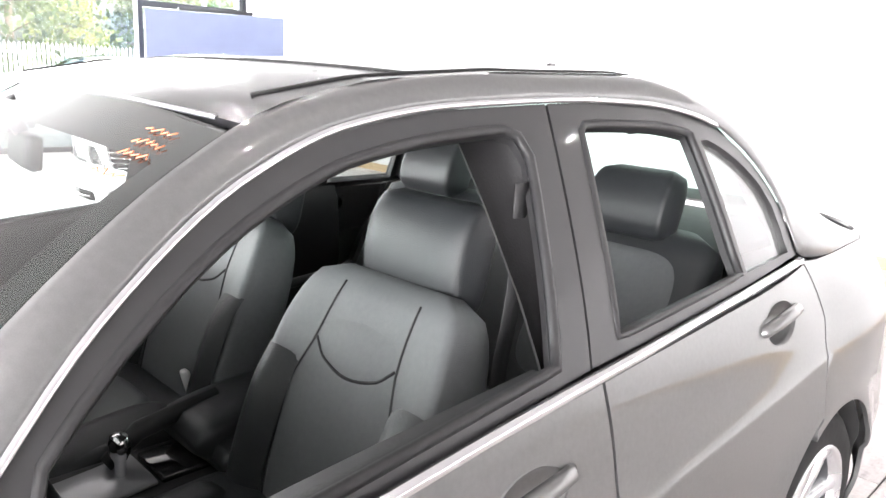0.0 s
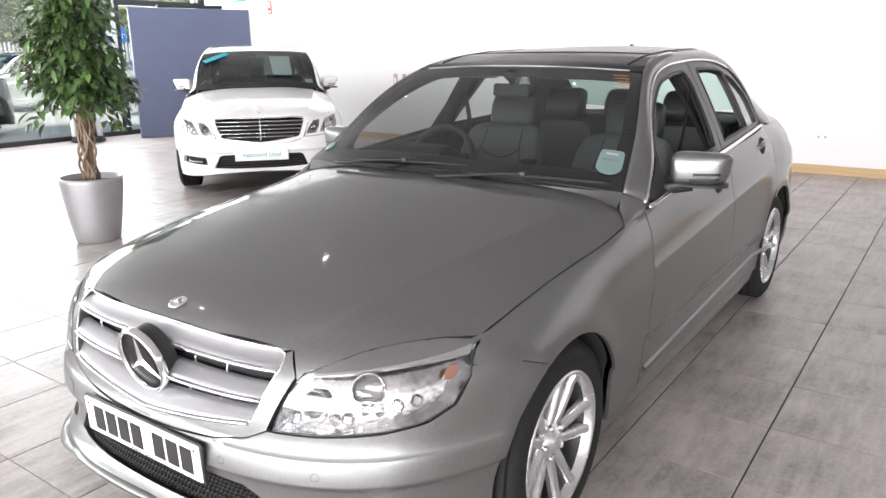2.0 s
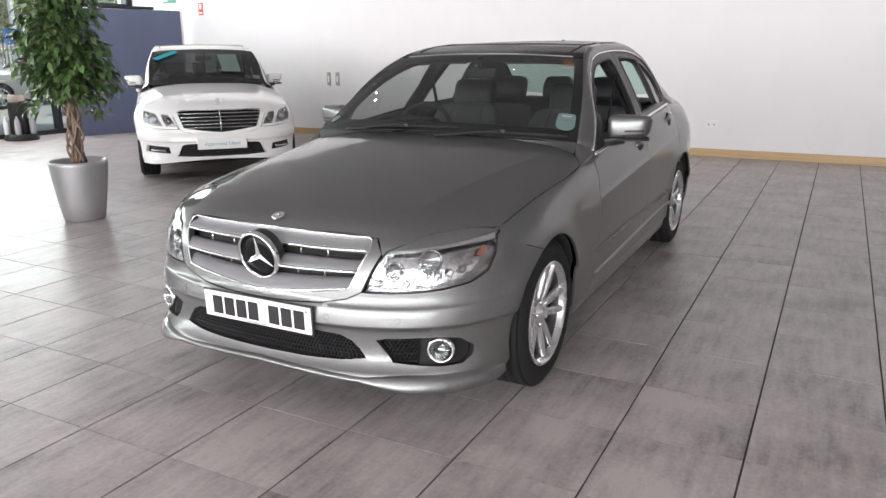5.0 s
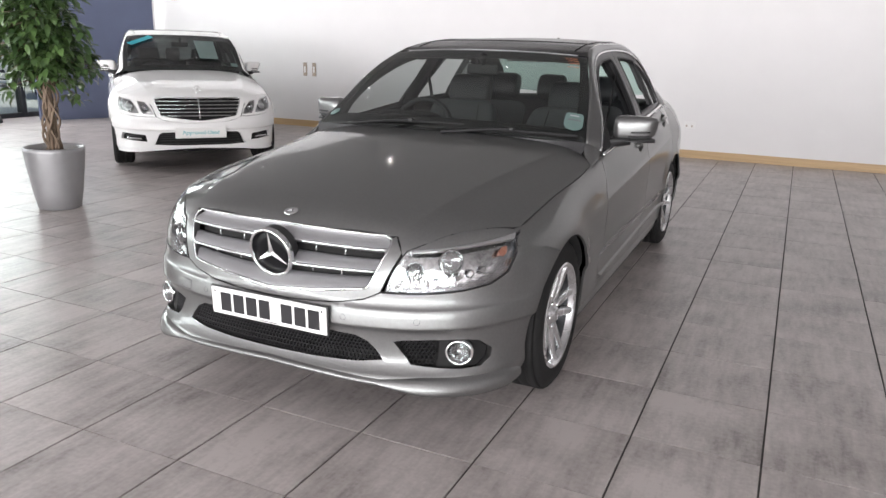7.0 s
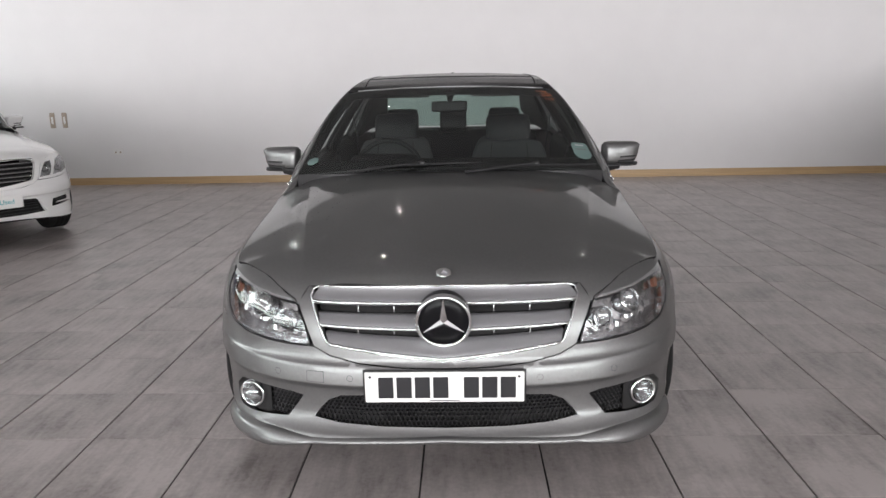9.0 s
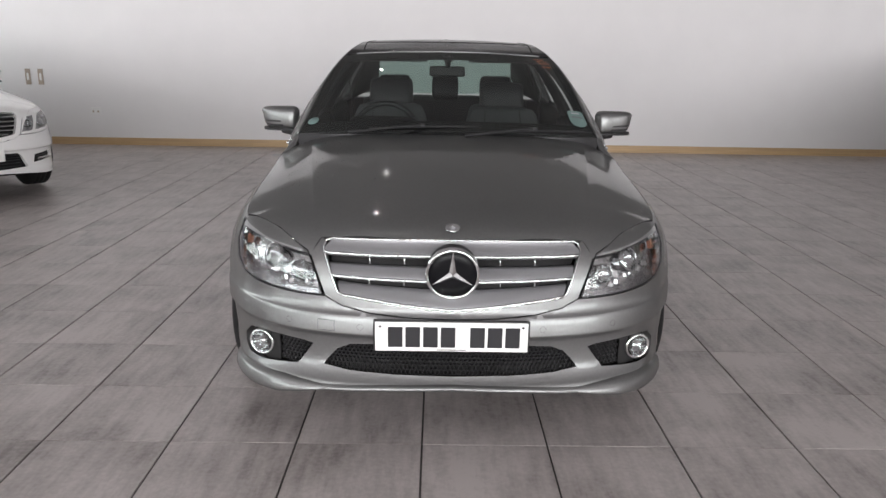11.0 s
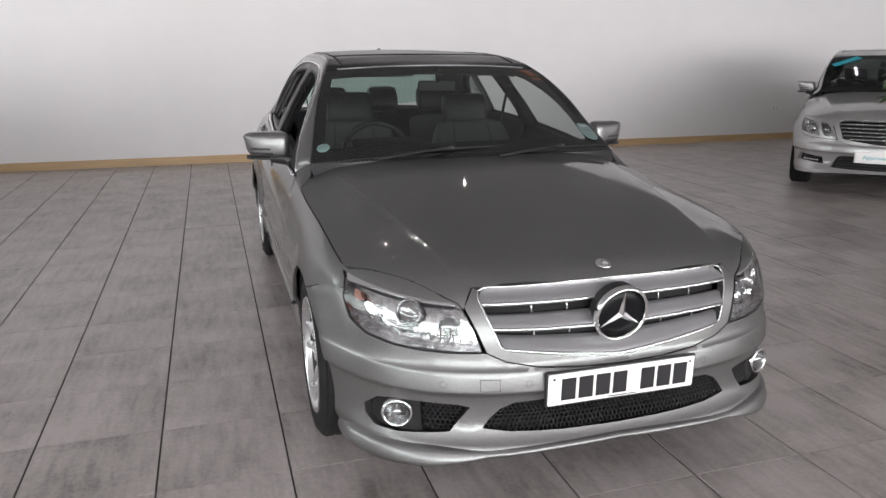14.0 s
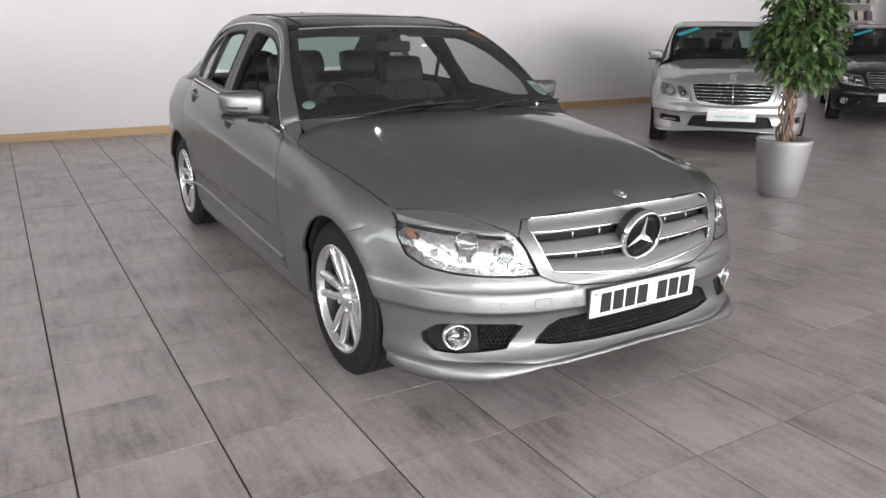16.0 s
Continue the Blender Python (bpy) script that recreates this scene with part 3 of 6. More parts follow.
# outer edge of the door frames, and the line where side meets windscreen, roof and rear window
DLO = ((1.375, .925), (1.55, 1.062), (1.75, 1.207), (1.95, 1.306), (2.15, 1.362), (2.40, 1.389), (2.65, 1.396), (2.90, 1.383), (3.10, 1.350), (3.26, 1.293), (3.365, 1.230), (3.430, 1.167), (3.458, 1.120), (3.471, 1.072), (3.476, 1.032))
EDGE = ((.775, 1.295, .975), (.742, 1.42, 1.054), (.686, 1.65, 1.210), (.622, 1.87, 1.328), (.573, 2.05, 1.391), (.545, 2.25, 1.424), (.535, 2.55, 1.444),
        (.530, 2.90, 1.440), (.522, 3.20, 1.408), (.528, 3.45, 1.326), (.555, 3.72, 1.195), (.590, 4.00, 1.045))
roof_line = curve((1.93, 1.388), (2.1, 1.415), (2.4, 1.452), (2.7, 1.460), (3.0, 1.455), (3.3, 1.425), (3.5, 1.37))


def wheel(parent, x, y, side):
    """Tyre, twin-spoke alloy rim, brake disc; axis along x."""
    hub = new("wheel")
    hub.parent = parent
    hub.matrix_basis = Matrix.Translation((x, y, .318 + .014 * (1 - min(y / 3.45, 1)))) @ pose(0, 0, 0, 0, 90 * side, 0)
    w = .105
    tyre = [(.222, -w), (.245, -w - .006), (.285, -w - .004), (.308, -w + .012), (.3165, -w + .03)]
    for k in range(4):
        c = -w + .05 + k * .042
        tyre += [(.318, c - .016), (.318, c + .012), (.311, c + .015), (.311, c + .021)]
    tyre += [(.3165, w - .03), (.308, w - .012), (.285, w + .004), (.245, w + .006), (.222, w)]
    part("tyre", lathe(tyre, 48), M_RUBBER, hub, "black rubber tyre")
    rim = part("rim", lathe([(.226, w + .001), (.222, w + .006), (.214, w + .004), (.208, w - .012), (.201, w - .026)], 48), M_ALLOY, hub, "silver alloy rim with five twin spokes")
    part("barrel", lathe([(.201, w - .024), (.194, w - .05), (.190, -w), (.21, -w)], 40), M_ALU, rim, "dark inner barrel")
    part("brake_disc", lathe([(.05, w - .075), (.15, w - .075), (.15, w - .09), (.05, w - .09)], 36), M_GALV, hub)
    # black disc added as painted shade behind the spokes
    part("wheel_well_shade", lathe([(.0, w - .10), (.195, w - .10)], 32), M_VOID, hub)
    for i in range(5):
        bm = bmesh.new()
        for s in (-1, 1):
            rows = []
            for k in range(7):
                t = k / 6
                r = .048 + t * .158
                off = s * (.019 + .026 * t ** 1.1)
                hw = .0165 - .001 * t + (.004 if k == 0 else 0)
                h = w - .018 + .004 * t - .018 * (1 - t) ** 2 + (.008 if k == 6 else 0)
                rows.append([(r, off - hw, h - .03), (r, off - hw, h - .004), (r, off - hw * .55, h), (r, off + hw * .55, h), (r, off + hw, h - .004), (r, off + hw, h - .03)])
            b2 = sheet(rows)
            me = bpy.data.meshes.new("t")
            b2.to_mesh(me)
            b2.free()
            bm.from_mesh(me)
            bpy.data.meshes.remove(me)
        bmesh.ops.recalc_face_normals(bm, faces=bm.faces[:])
        bm.transform(Matrix.Rotation(2 * math.pi * i / 5 + .3, 4, "Z"))
        part("spoke", bm, M_ALLOY, rim)
        part("wheel_bolt", lathe([(0, w - .022), (.009, w - .022), (.011, w - .03), (.011, w - .045)], 8, Matrix.Rotation(2 * math.pi * (i + .5) / 5 + .3, 4, "Z") @ Matrix.Translation((.052, 0, 0))), M_CHROME, rim)
    part("hub_cap", lathe([(0, w - .012), (.022, w - .013), (.032, w - .018), (.036, w - .024), (.06, w - .034), (.066, w - .06)], 24), M_ALLOY, rim, "silver hub cap")
    return hub


def build_body(car, body, style, fine=1.0, interior=True):
    """The shell common to all the saloons: bonnet, wings, bumper, doors, quarters, roof, glass."""
    st = .035 / fine
    # bonnet
    half = [(p[0], float(y) - .001) for p, y in zip(LIP, lip_y)]
    half += [(float(shut_x(y)) - .0015, y) for y in (.53, .57, .62, .68, .74, .80, .88, .95, 1.03, 1.10, 1.172)] + [(.770, 1.259), (.50, 1.222), (.25, 1.195), (0, 1.185)]
    hood = part("bonnet", patch(half + [(-x, y) for x, y in half[-2:0:-1]], top_map, st, rim=.02, extra=[(k * (.475 + .195 * (y - .12) + dx), y) for k in (1, -1) for y in np.arange(.20, 1.16, .03) for dx in (-.03, -.005, .003, .012, .026)]), body, car, "long bonnet" if not style else "")
    fold = [(y, crease_z(y) + dz) for y in np.arange(1.36, 3.45, st) for dz in (-.020, -.004, .004, .013, .026)]
    for s in (1, -1):
        # front wing: upper face and side in one sheet on the shell
        up = [(float(shut_x(y)) + .0015, y) for y in np.linspace(SHUT[0][0] + .002, 1.27, 24)]
        crest = [(y, shell_z(x, y)) for x, y in up]
        wing = [(1.345, .905)] + [(y, z - .0005) for y, z in crest[::-1]]
        wing += [(nose_y(.8020, .772) + .001, .770), (nose_y(.8070, .752) + .001, .752), (nose_y(.8110, .738) + .001, .738), (nose_y(.8142, .7255) + .001, .7258), (.560, .697), (.648, .664)]
        wing += arc_pts(ARCH[0], RA, 115, 3, 20)
        wing += [(1.145, .30), (1.150, .235), (1.31, .235), (1.325, .45), (1.335, .70)]
        part("front_wing", patch(wing, side_map, st, side=s), body, car)
        # doors, quarter
        lower = [(1.318, .26), (1.333, .45), (1.343, .70), (1.353, .905)]
        d1 = lower + [(y, float(belt(y))) for y in np.linspace(1.40, 2.472, 9)] + [(2.482, .80), (2.472, .55), (2.45, .26)]
        door1 = part("front_door", patch(d1, side_map, st, side=s, rim=.025, extra=fold, holes=[bowl_loop(*HANDLES[0])]), body, car)
        d2 = [(2.457, .26), (2.479, .55), (2.489, .80), (2.480, float(belt(2.48)))] + [(y, float(belt(y))) for y in np.linspace(2.6, 3.44, 8)] + [(3.455, .90), (3.40, .80)]
        d2 += arc_pts(ARCH[1], RA + .035, 112, 186, 14) + [(3.16, .26)]
        door2 = part("rear_door", patch(d2, side_map, st, side=s, rim=.025, extra=fold, holes=[bowl_loop(*HANDLES[1])]), body, car)
        q = [(3.452, 1.028), (3.463, .90), (3.408, .80)] + arc_pts(ARCH[1], RA + .027, 113, 118, 3) + arc_pts(ARCH[1], RA, 120, 3, 22)
        q += [(3.86, .24), (4.25, .24), (4.25, .55)] + [(y, quarter_top(y)) for y in np.linspace(4.25, 3.55, 12)]
        part("rear_quarter", patch(q, side_map, st, side=s), body, car)
        # door handles in bowls
        for (y, z), own in zip(HANDLES, (door1, door2)):
            slope = float(shell_x(y, z + .03) - shell_x(y, z - .03)) / .06
            m = Matrix.Translation((float(shell_x(y, z)), y, z)) @ Matrix(((0, 0, 1), (1, 0, 0), (0, 1, 0))).to_4x4() @ pose(0, 0, 0, math.degrees(math.atan(slope)), 0, 0) @ pose(0, 0, 0, 0, 0, 5)
            if s < 0:
                m = Matrix.Diagonal((-1, 1, 1, 1)) @ m
            bowl = part("handle_bowl", lathe([(0, -.032), (.45, -.031), (.72, -.024), (.9, -.010), (.97, -.001), (1.0, -.0005), (1.05, -.004)], 30, m @ Matrix.Diagonal((.086, .046, 1, 1))), body, own)
            part("door_handle", tube([m @ Vector(p) for p in ((-.108, .008, -.006), (-.096, .009, .006), (-.05, .011, .013), (.03, .011, .013), (.085, .009, .008), (.103, .008, -.006))], [.011, .013, .0145, .0145, .013, .011], 12, flat=.8), body, bowl, "painted grip handle")
        # sill skirt
        rows = []
        for y in np.linspace(1.13, 3.23, 30):
            e = min(1, (y - 1.13) / .08 + .3, (3.23 - y) / .08 + .3)
            rows.append([(s * (.845 + dx * e), y, z) for dx, z in ((-.02, .268), (.018, .262), (.026, .245), (.022, .20), (.004, .165), (-.06, .150), (-.3, .150))])
        part("sill_skirt", sheet(rows, -.004 * s), body, car)
        # moulding low on the doors
        ys = np.linspace(1.345, 3.17, 36)
        part("door_moulding", sheet([[(s * (float(shell_x(y, z + dz)) + dx), y, z + dz) for dx, dz in ((-.002, .016), (.007, .011), (.010, .004), (.009, -.003), (-.002, -.012))] for y, z in zip(ys, .307 + .030 * (ys - 1.345))]), body, car)
        # wheel arch liners
        for cy, cz in ARCH:
            rows = [[(s * xx, cy + (RA + .006) * math.cos(a), cz + (RA + .006) * math.sin(a)) for xx in (.45, .62, .74, float(shell_x(cy + RA * math.cos(a), min(max(cz + RA * math.sin(a), .2), .9))) - .030)] for a in np.radians(np.linspace(-15, 200, 28))]
            part("wheel_arch_liner", sheet(rows), M_VOID, car)
        # chrome belt strip
        ys = np.linspace(1.382, 3.455, 40)
        part("belt_strip", tube([(s * (cabin_x(y, belt(y)) + .012), y, belt(y) + .006) for y in ys], .011, 6, flat=.75), M_CHROME, car, "bright window belt strip")
        # door frames with open windows, fixed quarter pane
        dl = rail([(y, z) for y, z in DLO], 60)
        def frame_z(y):
            return float(np.interp(y, dl[:, 0], dl[:, 1]))
        def run(a, b, n, d):
            return [(y, frame_z(y) - d) for y in np.linspace(a, b, n)]
        o1 = [(1.40, float(belt(1.40)) + .014)] + run(1.42, 2.625, 24, .004) + [(2.478, float(belt(2.47)) + .012)]
        h1 = [(1.58, float(belt(1.58)) + .032)] + run(1.64, 2.490, 18, .040) + [(2.522, frame_z(2.522) - .052), (2.530, frame_z(2.53) - .085), (2.405, float(belt(2.40)) + .032)]
        fr = part("front_window_frame", patch(o1, cabin_map, .04, holes=[h1], rim=.03, side=s), style.get("frame", M_TRIMPAINT), door1)
        o2 = [(2.484, float(belt(2.48)) + .012)] + run(2.632, 3.42, 20, .004) + run(3.435, 3.474, 4, .004) + [(3.474, float(belt(3.46)) + .014)]
        h2 = [(2.575, float(belt(2.575)) + .032), (2.690, frame_z(2.69) - .055), (2.708, frame_z(2.708) - .044)] + run(2.75, 3.06, 9, .042) + [(3.095, float(belt(3.09)) + .032)]
        h3 = [(3.122, float(belt(3.12)) + .032), (3.090, frame_z(3.09) - .050)] + run(3.12, 3.35, 8, .042) + [(3.392, frame_z(3.392) - .055), (3.412, 1.10), (3.418, float(belt(3.41)) + .028)]
        part("rear_window_frame", patch(o2, cabin_map, .04, holes=[h2, h3], rim=.03, side=s), style.get("frame", M_TRIMPAINT), door2)
        part("quarter_glass", patch(h3, cabin_map, .08, rim=0, side=s, lift=-.012), G_SIDE, door2, "fixed quarter pane with dried spots")
        for hole, own in ((h1, door1), (h2, door2)):
            H = np.array(hole)
            part("window_seal", tube([(s * (float(cabin_x(y, z)) - .006), y, z) for y, z in densify(H, .05)], .010, 5, closed=True), M_BLACK, own)
        if style.get("closed"):
            part("side_glass", patch(h1, cabin_map, .12, rim=0, side=s, lift=-.012), style.get("screen", G_SIDE), door1)
            part("side_glass", patch(h2, cabin_map, .12, rim=0, side=s, lift=-.012), style.get("screen", G_SIDE), door2)
        # bright strip over the door frames
        part("frame_strip", tube([(s * (cabin_x(y, z) + .004), y, z + .003) for y, z in dl if y < 3.2], .0065, 6), M_CHROME if not style else M_TRIM, car, "bright strip round the side windows" if not style else "")
        # pillar and roof rail: from the frames' edge to windscreen, roof and rear window
        A = np.array([(float(cabin_x(y, z)) + .003, y, z + .006) for y, z in dl] + [(float(shell_x(y, quarter_top(y))) - .001, y, float(quarter_top(y)) + .002) for y in (3.62, 3.8, 4.0)])
        A = rail(A, 56)
        B = rail(EDGE, 56)
        rows = []
        for i, (a, b) in enumerate(zip(A, B)):
            w = np.linalg.norm(a - b)
            o = (a + b) / 2 + np.array([.62, -.1 if a[1] < 2 else .05, .62]) * w * (.08 + .14 * min(1, i / 9))
            rows.append([(s * p[0], p[1], p[2]) for p in [(1 - t) ** 2 * a + 2 * t * (1 - t) * o + t * t * b for t in np.linspace(0, 1, 8)]])
        part("roof_rail", sheet(rows, .003 * s), body, car)
        # inner lining of the pillars
        rows = [[(s * p[0], p[1], p[2]) for p in ((a - [.035, 0, .012]), (a + b) / 2 - [.05, 0, .03], b - [.02, 0, .02])] for a, b in zip(A[:50], B[:50])]
        part("pillar_lining", sheet(rows), M_TRIM if not interior else M_LINER, car)
        if interior:
            part("b_pillar_lining", sheet([[(s * (cabin_x(2.47, z) - dx), 2.47 + dy, z) for dx, dy in ((.03, -.07), (.06, -.045), (.065, .05), (.03, .07))] for z in np.linspace(.45, 1.37, 8)]), M_TRIM, car)
    # roof: dark glass panel between the rails
    def roof_map(x, y):
        e = np.interp(y, [p[1] for p in EDGE], [p[0] for p in EDGE])
        ez = np.interp(y, [p[1] for p in EDGE], [p[2] for p in EDGE])
        k = np.abs(x) / e
        return np.stack([x + 0 * y, y + 0 * x, roof_line(y) + (ez - roof_line(y)) * k ** 2.2 + .002], -1)
    def roof_loop(y0, y1, back):
        e = lambda y: float(np.interp(y, [p[1] for p in EDGE], [p[0] for p in EDGE])) - .002
        f = 0.045
        left = [(e(y), y) for y in np.linspace(y0 + f, y1, 14)]
        front = [(x, y0 + f * (abs(x) / .57) ** 2) for x in np.linspace(-.50, .50, 9)]
        rear = [(x, y1 + back * (1 - (abs(x) / .55) ** 2)) for x in np.linspace(.50, -.50, 9)]
        return front + left + rear + [(-x, y) for x, y in left[::-1]]
    part("roof", patch(roof_loop(1.938, 3.33, .02), roof_map, .05), style.get("roof", M_ROOF), car, "dark glass roof panel" if not style else "")
    roof_at = lambda x, y, up=.001: tuple(roof_map(np.array(x), np.array(y)) + [0, 0, up])
    for s in (1, -1):
        part("roof_seam", tube([roof_at(s * (.50 - .02 * (y - 2.6) ** 2), y) for y in np.linspace(2.06, 3.22, 20)], .003, 5), M_VOID, car)
    part("roof_seam", tube([roof_at(x, 2.36 - .05 * (1 - (x / .5) ** 2)) for x in np.linspace(-.5, .5, 15)], .003, 5), M_VOID, car)
    part("roof_front_trim", tube([roof_at(x, 1.94 + .045 * (abs(x) / .57) ** 2, -.001) for x in np.linspace(-.53, .53, 19)], .004, 6), M_SILVER, car)
    # windscreen and rear window
    E = rail(EDGE, 120)
    def screen_rows(e, c0, c1, nu=21, lift=0):
        rows = []
        for i, p in enumerate(e):
            v = i / (len(e) - 1)
            c = (1 - v) * np.array(c0) + v * np.array(c1)
            c = c + np.array([0, -.035 if c0[1] < 2 else .03, .02]) * math.sin(math.pi * v)
            rows.append([(u * (p[0] - .004), c[1] + (p[1] - c[1]) * abs(u) ** 2.3, c[2] + (p[2] - c[2]) * abs(u) ** 2.3 + lift) for u in np.linspace(-1, 1, nu)])
        return rows
    front = E[(E[:, 1] < 1.99)]
    rows = screen_rows(front[::2], (0, 1.165, 1.000), (0, 1.945, 1.392))
    ws = part("windscreen", sheet(rows), style.get("screen", G_SCREEN), car, "clear windscreen with black border")
    part("screen_border", sheet([[(np.array(r[0]) * (1 - t) + np.array(r[1]) * t) + [0, 0, -.003] for t in (0, .35, .7)] for r in rows]), M_GLOSSBLACK, ws)
    part("screen_border", sheet([[(np.array(r[-1]) * (1 - t) + np.array(r[-2]) * t) + [0, 0, -.003] for t in (0, .35, .7)] for r in rows]), M_GLOSSBLACK, ws)
    part("screen_border", sheet([[np.array(p) + [0, -.002, -.004] for p in rows[-1]], [np.array(p) + [0, -.002, -.004] for p in rows[-3]]]), M_GLOSSBLACK, ws)
    part("screen_border", sheet([[np.array(p) + [0, .002, -.003] for p in rows[0]], [np.array(p) + [0, .002, -.003] for p in rows[2]]]), M_GLOSSBLACK, ws)
    back = E[(E[:, 1] > 3.33) & (E[:, 1] < 3.99)]
    rows = screen_rows(back[::2], (0, 3.36, 1.414), (0, 4.03, 1.042))
    part("rear_window", sheet(rows), style.get("screen", G_REAR), car, "greenish rear window")
    # boot lid and tail
    def boot_map(x, y):
        e = np.maximum(shell_x(y, quarter_top(y)), .05)
        return np.stack([x + 0 * y, y + 0 * x, quarter_top(y) + .006 * (1 - np.clip(np.abs(x) / e, 0, 1) ** 2)], -1)
    lid = [(float(shell_x(y, quarter_top(y))) - .004, y) for y in (3.93, 4.0, 4.1, 4.2, 4.25)] + [(.50, 4.36), (.36, 4.44), (0, 4.48)]
    part("boot_lid", patch(lid + [(-x, y) for x, y in lid[-2::-1]], boot_map, .05), body, car)
    sq = lambda z: .85 * math.atan2(float(shell_x(4.255, z)), 4.255 - YR)
    zz = np.linspace(.22, 1.0, 10)
    part("rear_bumper", patch([(sq(z), z) for z in zz] + [(-sq(z), z) for z in zz[::-1]], tail, .05), body, car)
    # floor pan and dark filling under the bonnet
    part("floor_pan", rbox(1.40, 3.7, .05, .01, 1, Matrix.Translation((0, 2.3, .19))), M_VOID, car)
    part("engine_bay", rbox(1.02, 1.05, .42, .05, 1, Matrix.Translation((0, .69, .46))), M_VOID, car)
    part("bulkhead", rbox(1.46, .04, .60, .01, 1, Matrix.Translation((0, 1.24, .60))), M_VOID, car)
    part("boot_box", rbox(1.10, .80, .56, .05, 1, Matrix.Translation((0, 3.95, .58))), M_VOID, car)
    for x, y in ((.782, .788), (.780, 3.507)):
        for s in (1, -1):
            wheel(car, s * x, y, s)
    return hood


def mirror(car, body, s):
    """Door mirror: painted shell, dark base and foot, repeater slots, glass."""
    pivot = part("door_mirror", mirror_shell(s), body, car, "painted door mirror with dark base")
    part("mirror_base", mirror_foot(s), M_BLACK, pivot, "black mirror base")
    part("mirror_arm", tube([(s * .81, 1.585, .940), (s * .86, 1.62, .950), (s * .92, 1.64, .958)], [.034, .028, .024], 10, flat=.55), M_BLACK, pivot)
    for z, dx in ((.990, 0), (1.012, .06)):
        pts = [mirror_at(s, v, a_) for v, a_ in zip(np.linspace(.40 + dx, .90, 8), np.full(8, math.pi + math.asin((1.018 - z) / .075)))]
        part("repeater_slot", tube(pts, .0045, 6), M_BLACK, pivot)
    part("mirror_glass", rbox(.155, .004, .105, .002, 1, Matrix.Translation((s * .930, 1.722, 1.02)) @ pose(0, 0, 0, 0, 0, s * 6)), M_CHROME, pivot)
    return pivot


def mirror_at(s, v, a, grow=1.0):
    """A point of the mirror's shell: v from the door outward, a round the section."""
    k = max((1 - abs(2 * v - 1) ** 5) ** .4, .30)
    x = .828 + .205 * v + .012 * math.sin(a) * (v > .5)
    ca, sa = math.cos(a), math.sin(a)
    sy, sz = np.sign(ca) * abs(ca) ** .70, np.sign(sa) * abs(sa) ** .52
    deep = .040 if ca > 0 else .095 - .030 * v
    return (s * x, 1.675 + .055 * v + deep * sy * k * grow, 1.022 + (.068 - .008 * v) * sz * (.55 + .45 * k) * grow)


def mirror_shell(s):
    rows = [[mirror_at(s, i / 14, a) for a in np.linspace(0, 2 * math.pi, 28, endpoint=False)] for i in range(15)]
    bm = sheet(rows, closed=True)
    bmesh.ops.holes_fill(bm, edges=[e for e in bm.edges if e.is_boundary])
    bmesh.ops.recalc_face_normals(bm, faces=bm.faces[:])
    return smooth(bm)


def mirror_foot(s):
    rows = []
    for i in range(11):
        v = i / 10
        k = max((1 - abs(2 * v - 1) ** 4) ** .5, .2)
        rows.append([(s * (.80 + .232 * v), 1.668 + .052 * v + .084 * math.cos(a) * k, .9605 + .010 * math.sin(a)) for a in np.linspace(0, 2 * math.pi, 14, endpoint=False)])
    bm = sheet(rows, closed=True)
    bmesh.ops.holes_fill(bm, edges=[e for e in bm.edges if e.is_boundary])
    bmesh.ops.recalc_face_normals(bm, faces=bm.faces[:])
    return smooth(bm)


M_TRIMPAINT = mat("dark_satin_frame", (0.026, 0.026, 0.027), 0.42, 0.1, var=0.06, scale=60, coat=0.15)


# ---- front ends ----
HEADLAMP = [(.452, .592), (.474, .662), (.506, .730), (.557, .752), (.622, .776), (.715, .786), (.800, .776), (.818, .705), (.806, .646), (.768, .614), (.70, .600), (.62, .594), (.54, .591)]
SURROUND = [(0, .528), (.15, .531), (.284, .541), (.378, .561), (.436, .590), (.462, .655), (.491, .722), (.456, .770)]
GRILLE = [(0, .548), (.10, .557), (.22, .572), (.33, .588), (.384, .598), (.396, .610), (.420, .670), (.448, .745), (.442, .764)]
LOWER = [(0, .300), (.20, .303), (.36, .310), (.448, .322), (.425, .355), (.395, .390), (.350, .412), (.20, .420), (0, .422)]
FOG = [(.545, .312), (.515, .352), (.485, .398), (.52, .407), (.62, .410), (.70, .407), (.745, .395), (.778, .352), (.776, .318), (.755, .292), (.70, .292), (.62, .302)]


def both(pts):
    """A closed loop from its right half, which begins and ends on the middle line."""
    return list(pts) + [(-x, z) for x, z in pts[::-1] if x > 0]


def nose_rows(xs, z, lift):
    s = nose_s(np.asarray(xs), np.full(len(xs), z))
    return on_nose(s, np.full(len(xs), z), lift)


def on_nose(s, z, lift):
    e = .002
    p = nose(s, z)
    n = np.cross(nose(s + e, z) - nose(s - e, z), nose(s, z + e) - nose(s, z - e))
    n /= np.linalg.norm(n, axis=-1)[..., None]
    n *= np.where(n[..., 1] > 0, -1, 1)[..., None]
    return p + n * np.asarray(lift)[..., None]


def on_xz(x, z, lift=0.0):
    return on_nose(nose_s(np.array([x]), np.array([z])), np.array([z]), np.array([lift]))[0]


def facing(x, z, lift=0.0):
    """A pose on the nose whose z axis points out of it and whose y axis points up."""
    p, q = on_xz(x, z, lift), on_xz(x, z, lift + .01)
    n = Vector(q - p).normalized()
    up = Vector((0, 0, 1))
    sx = up.cross(n).normalized()
    return Matrix.Translation(p) @ Matrix((sx, n.cross(sx), n)).transposed().to_4x4()


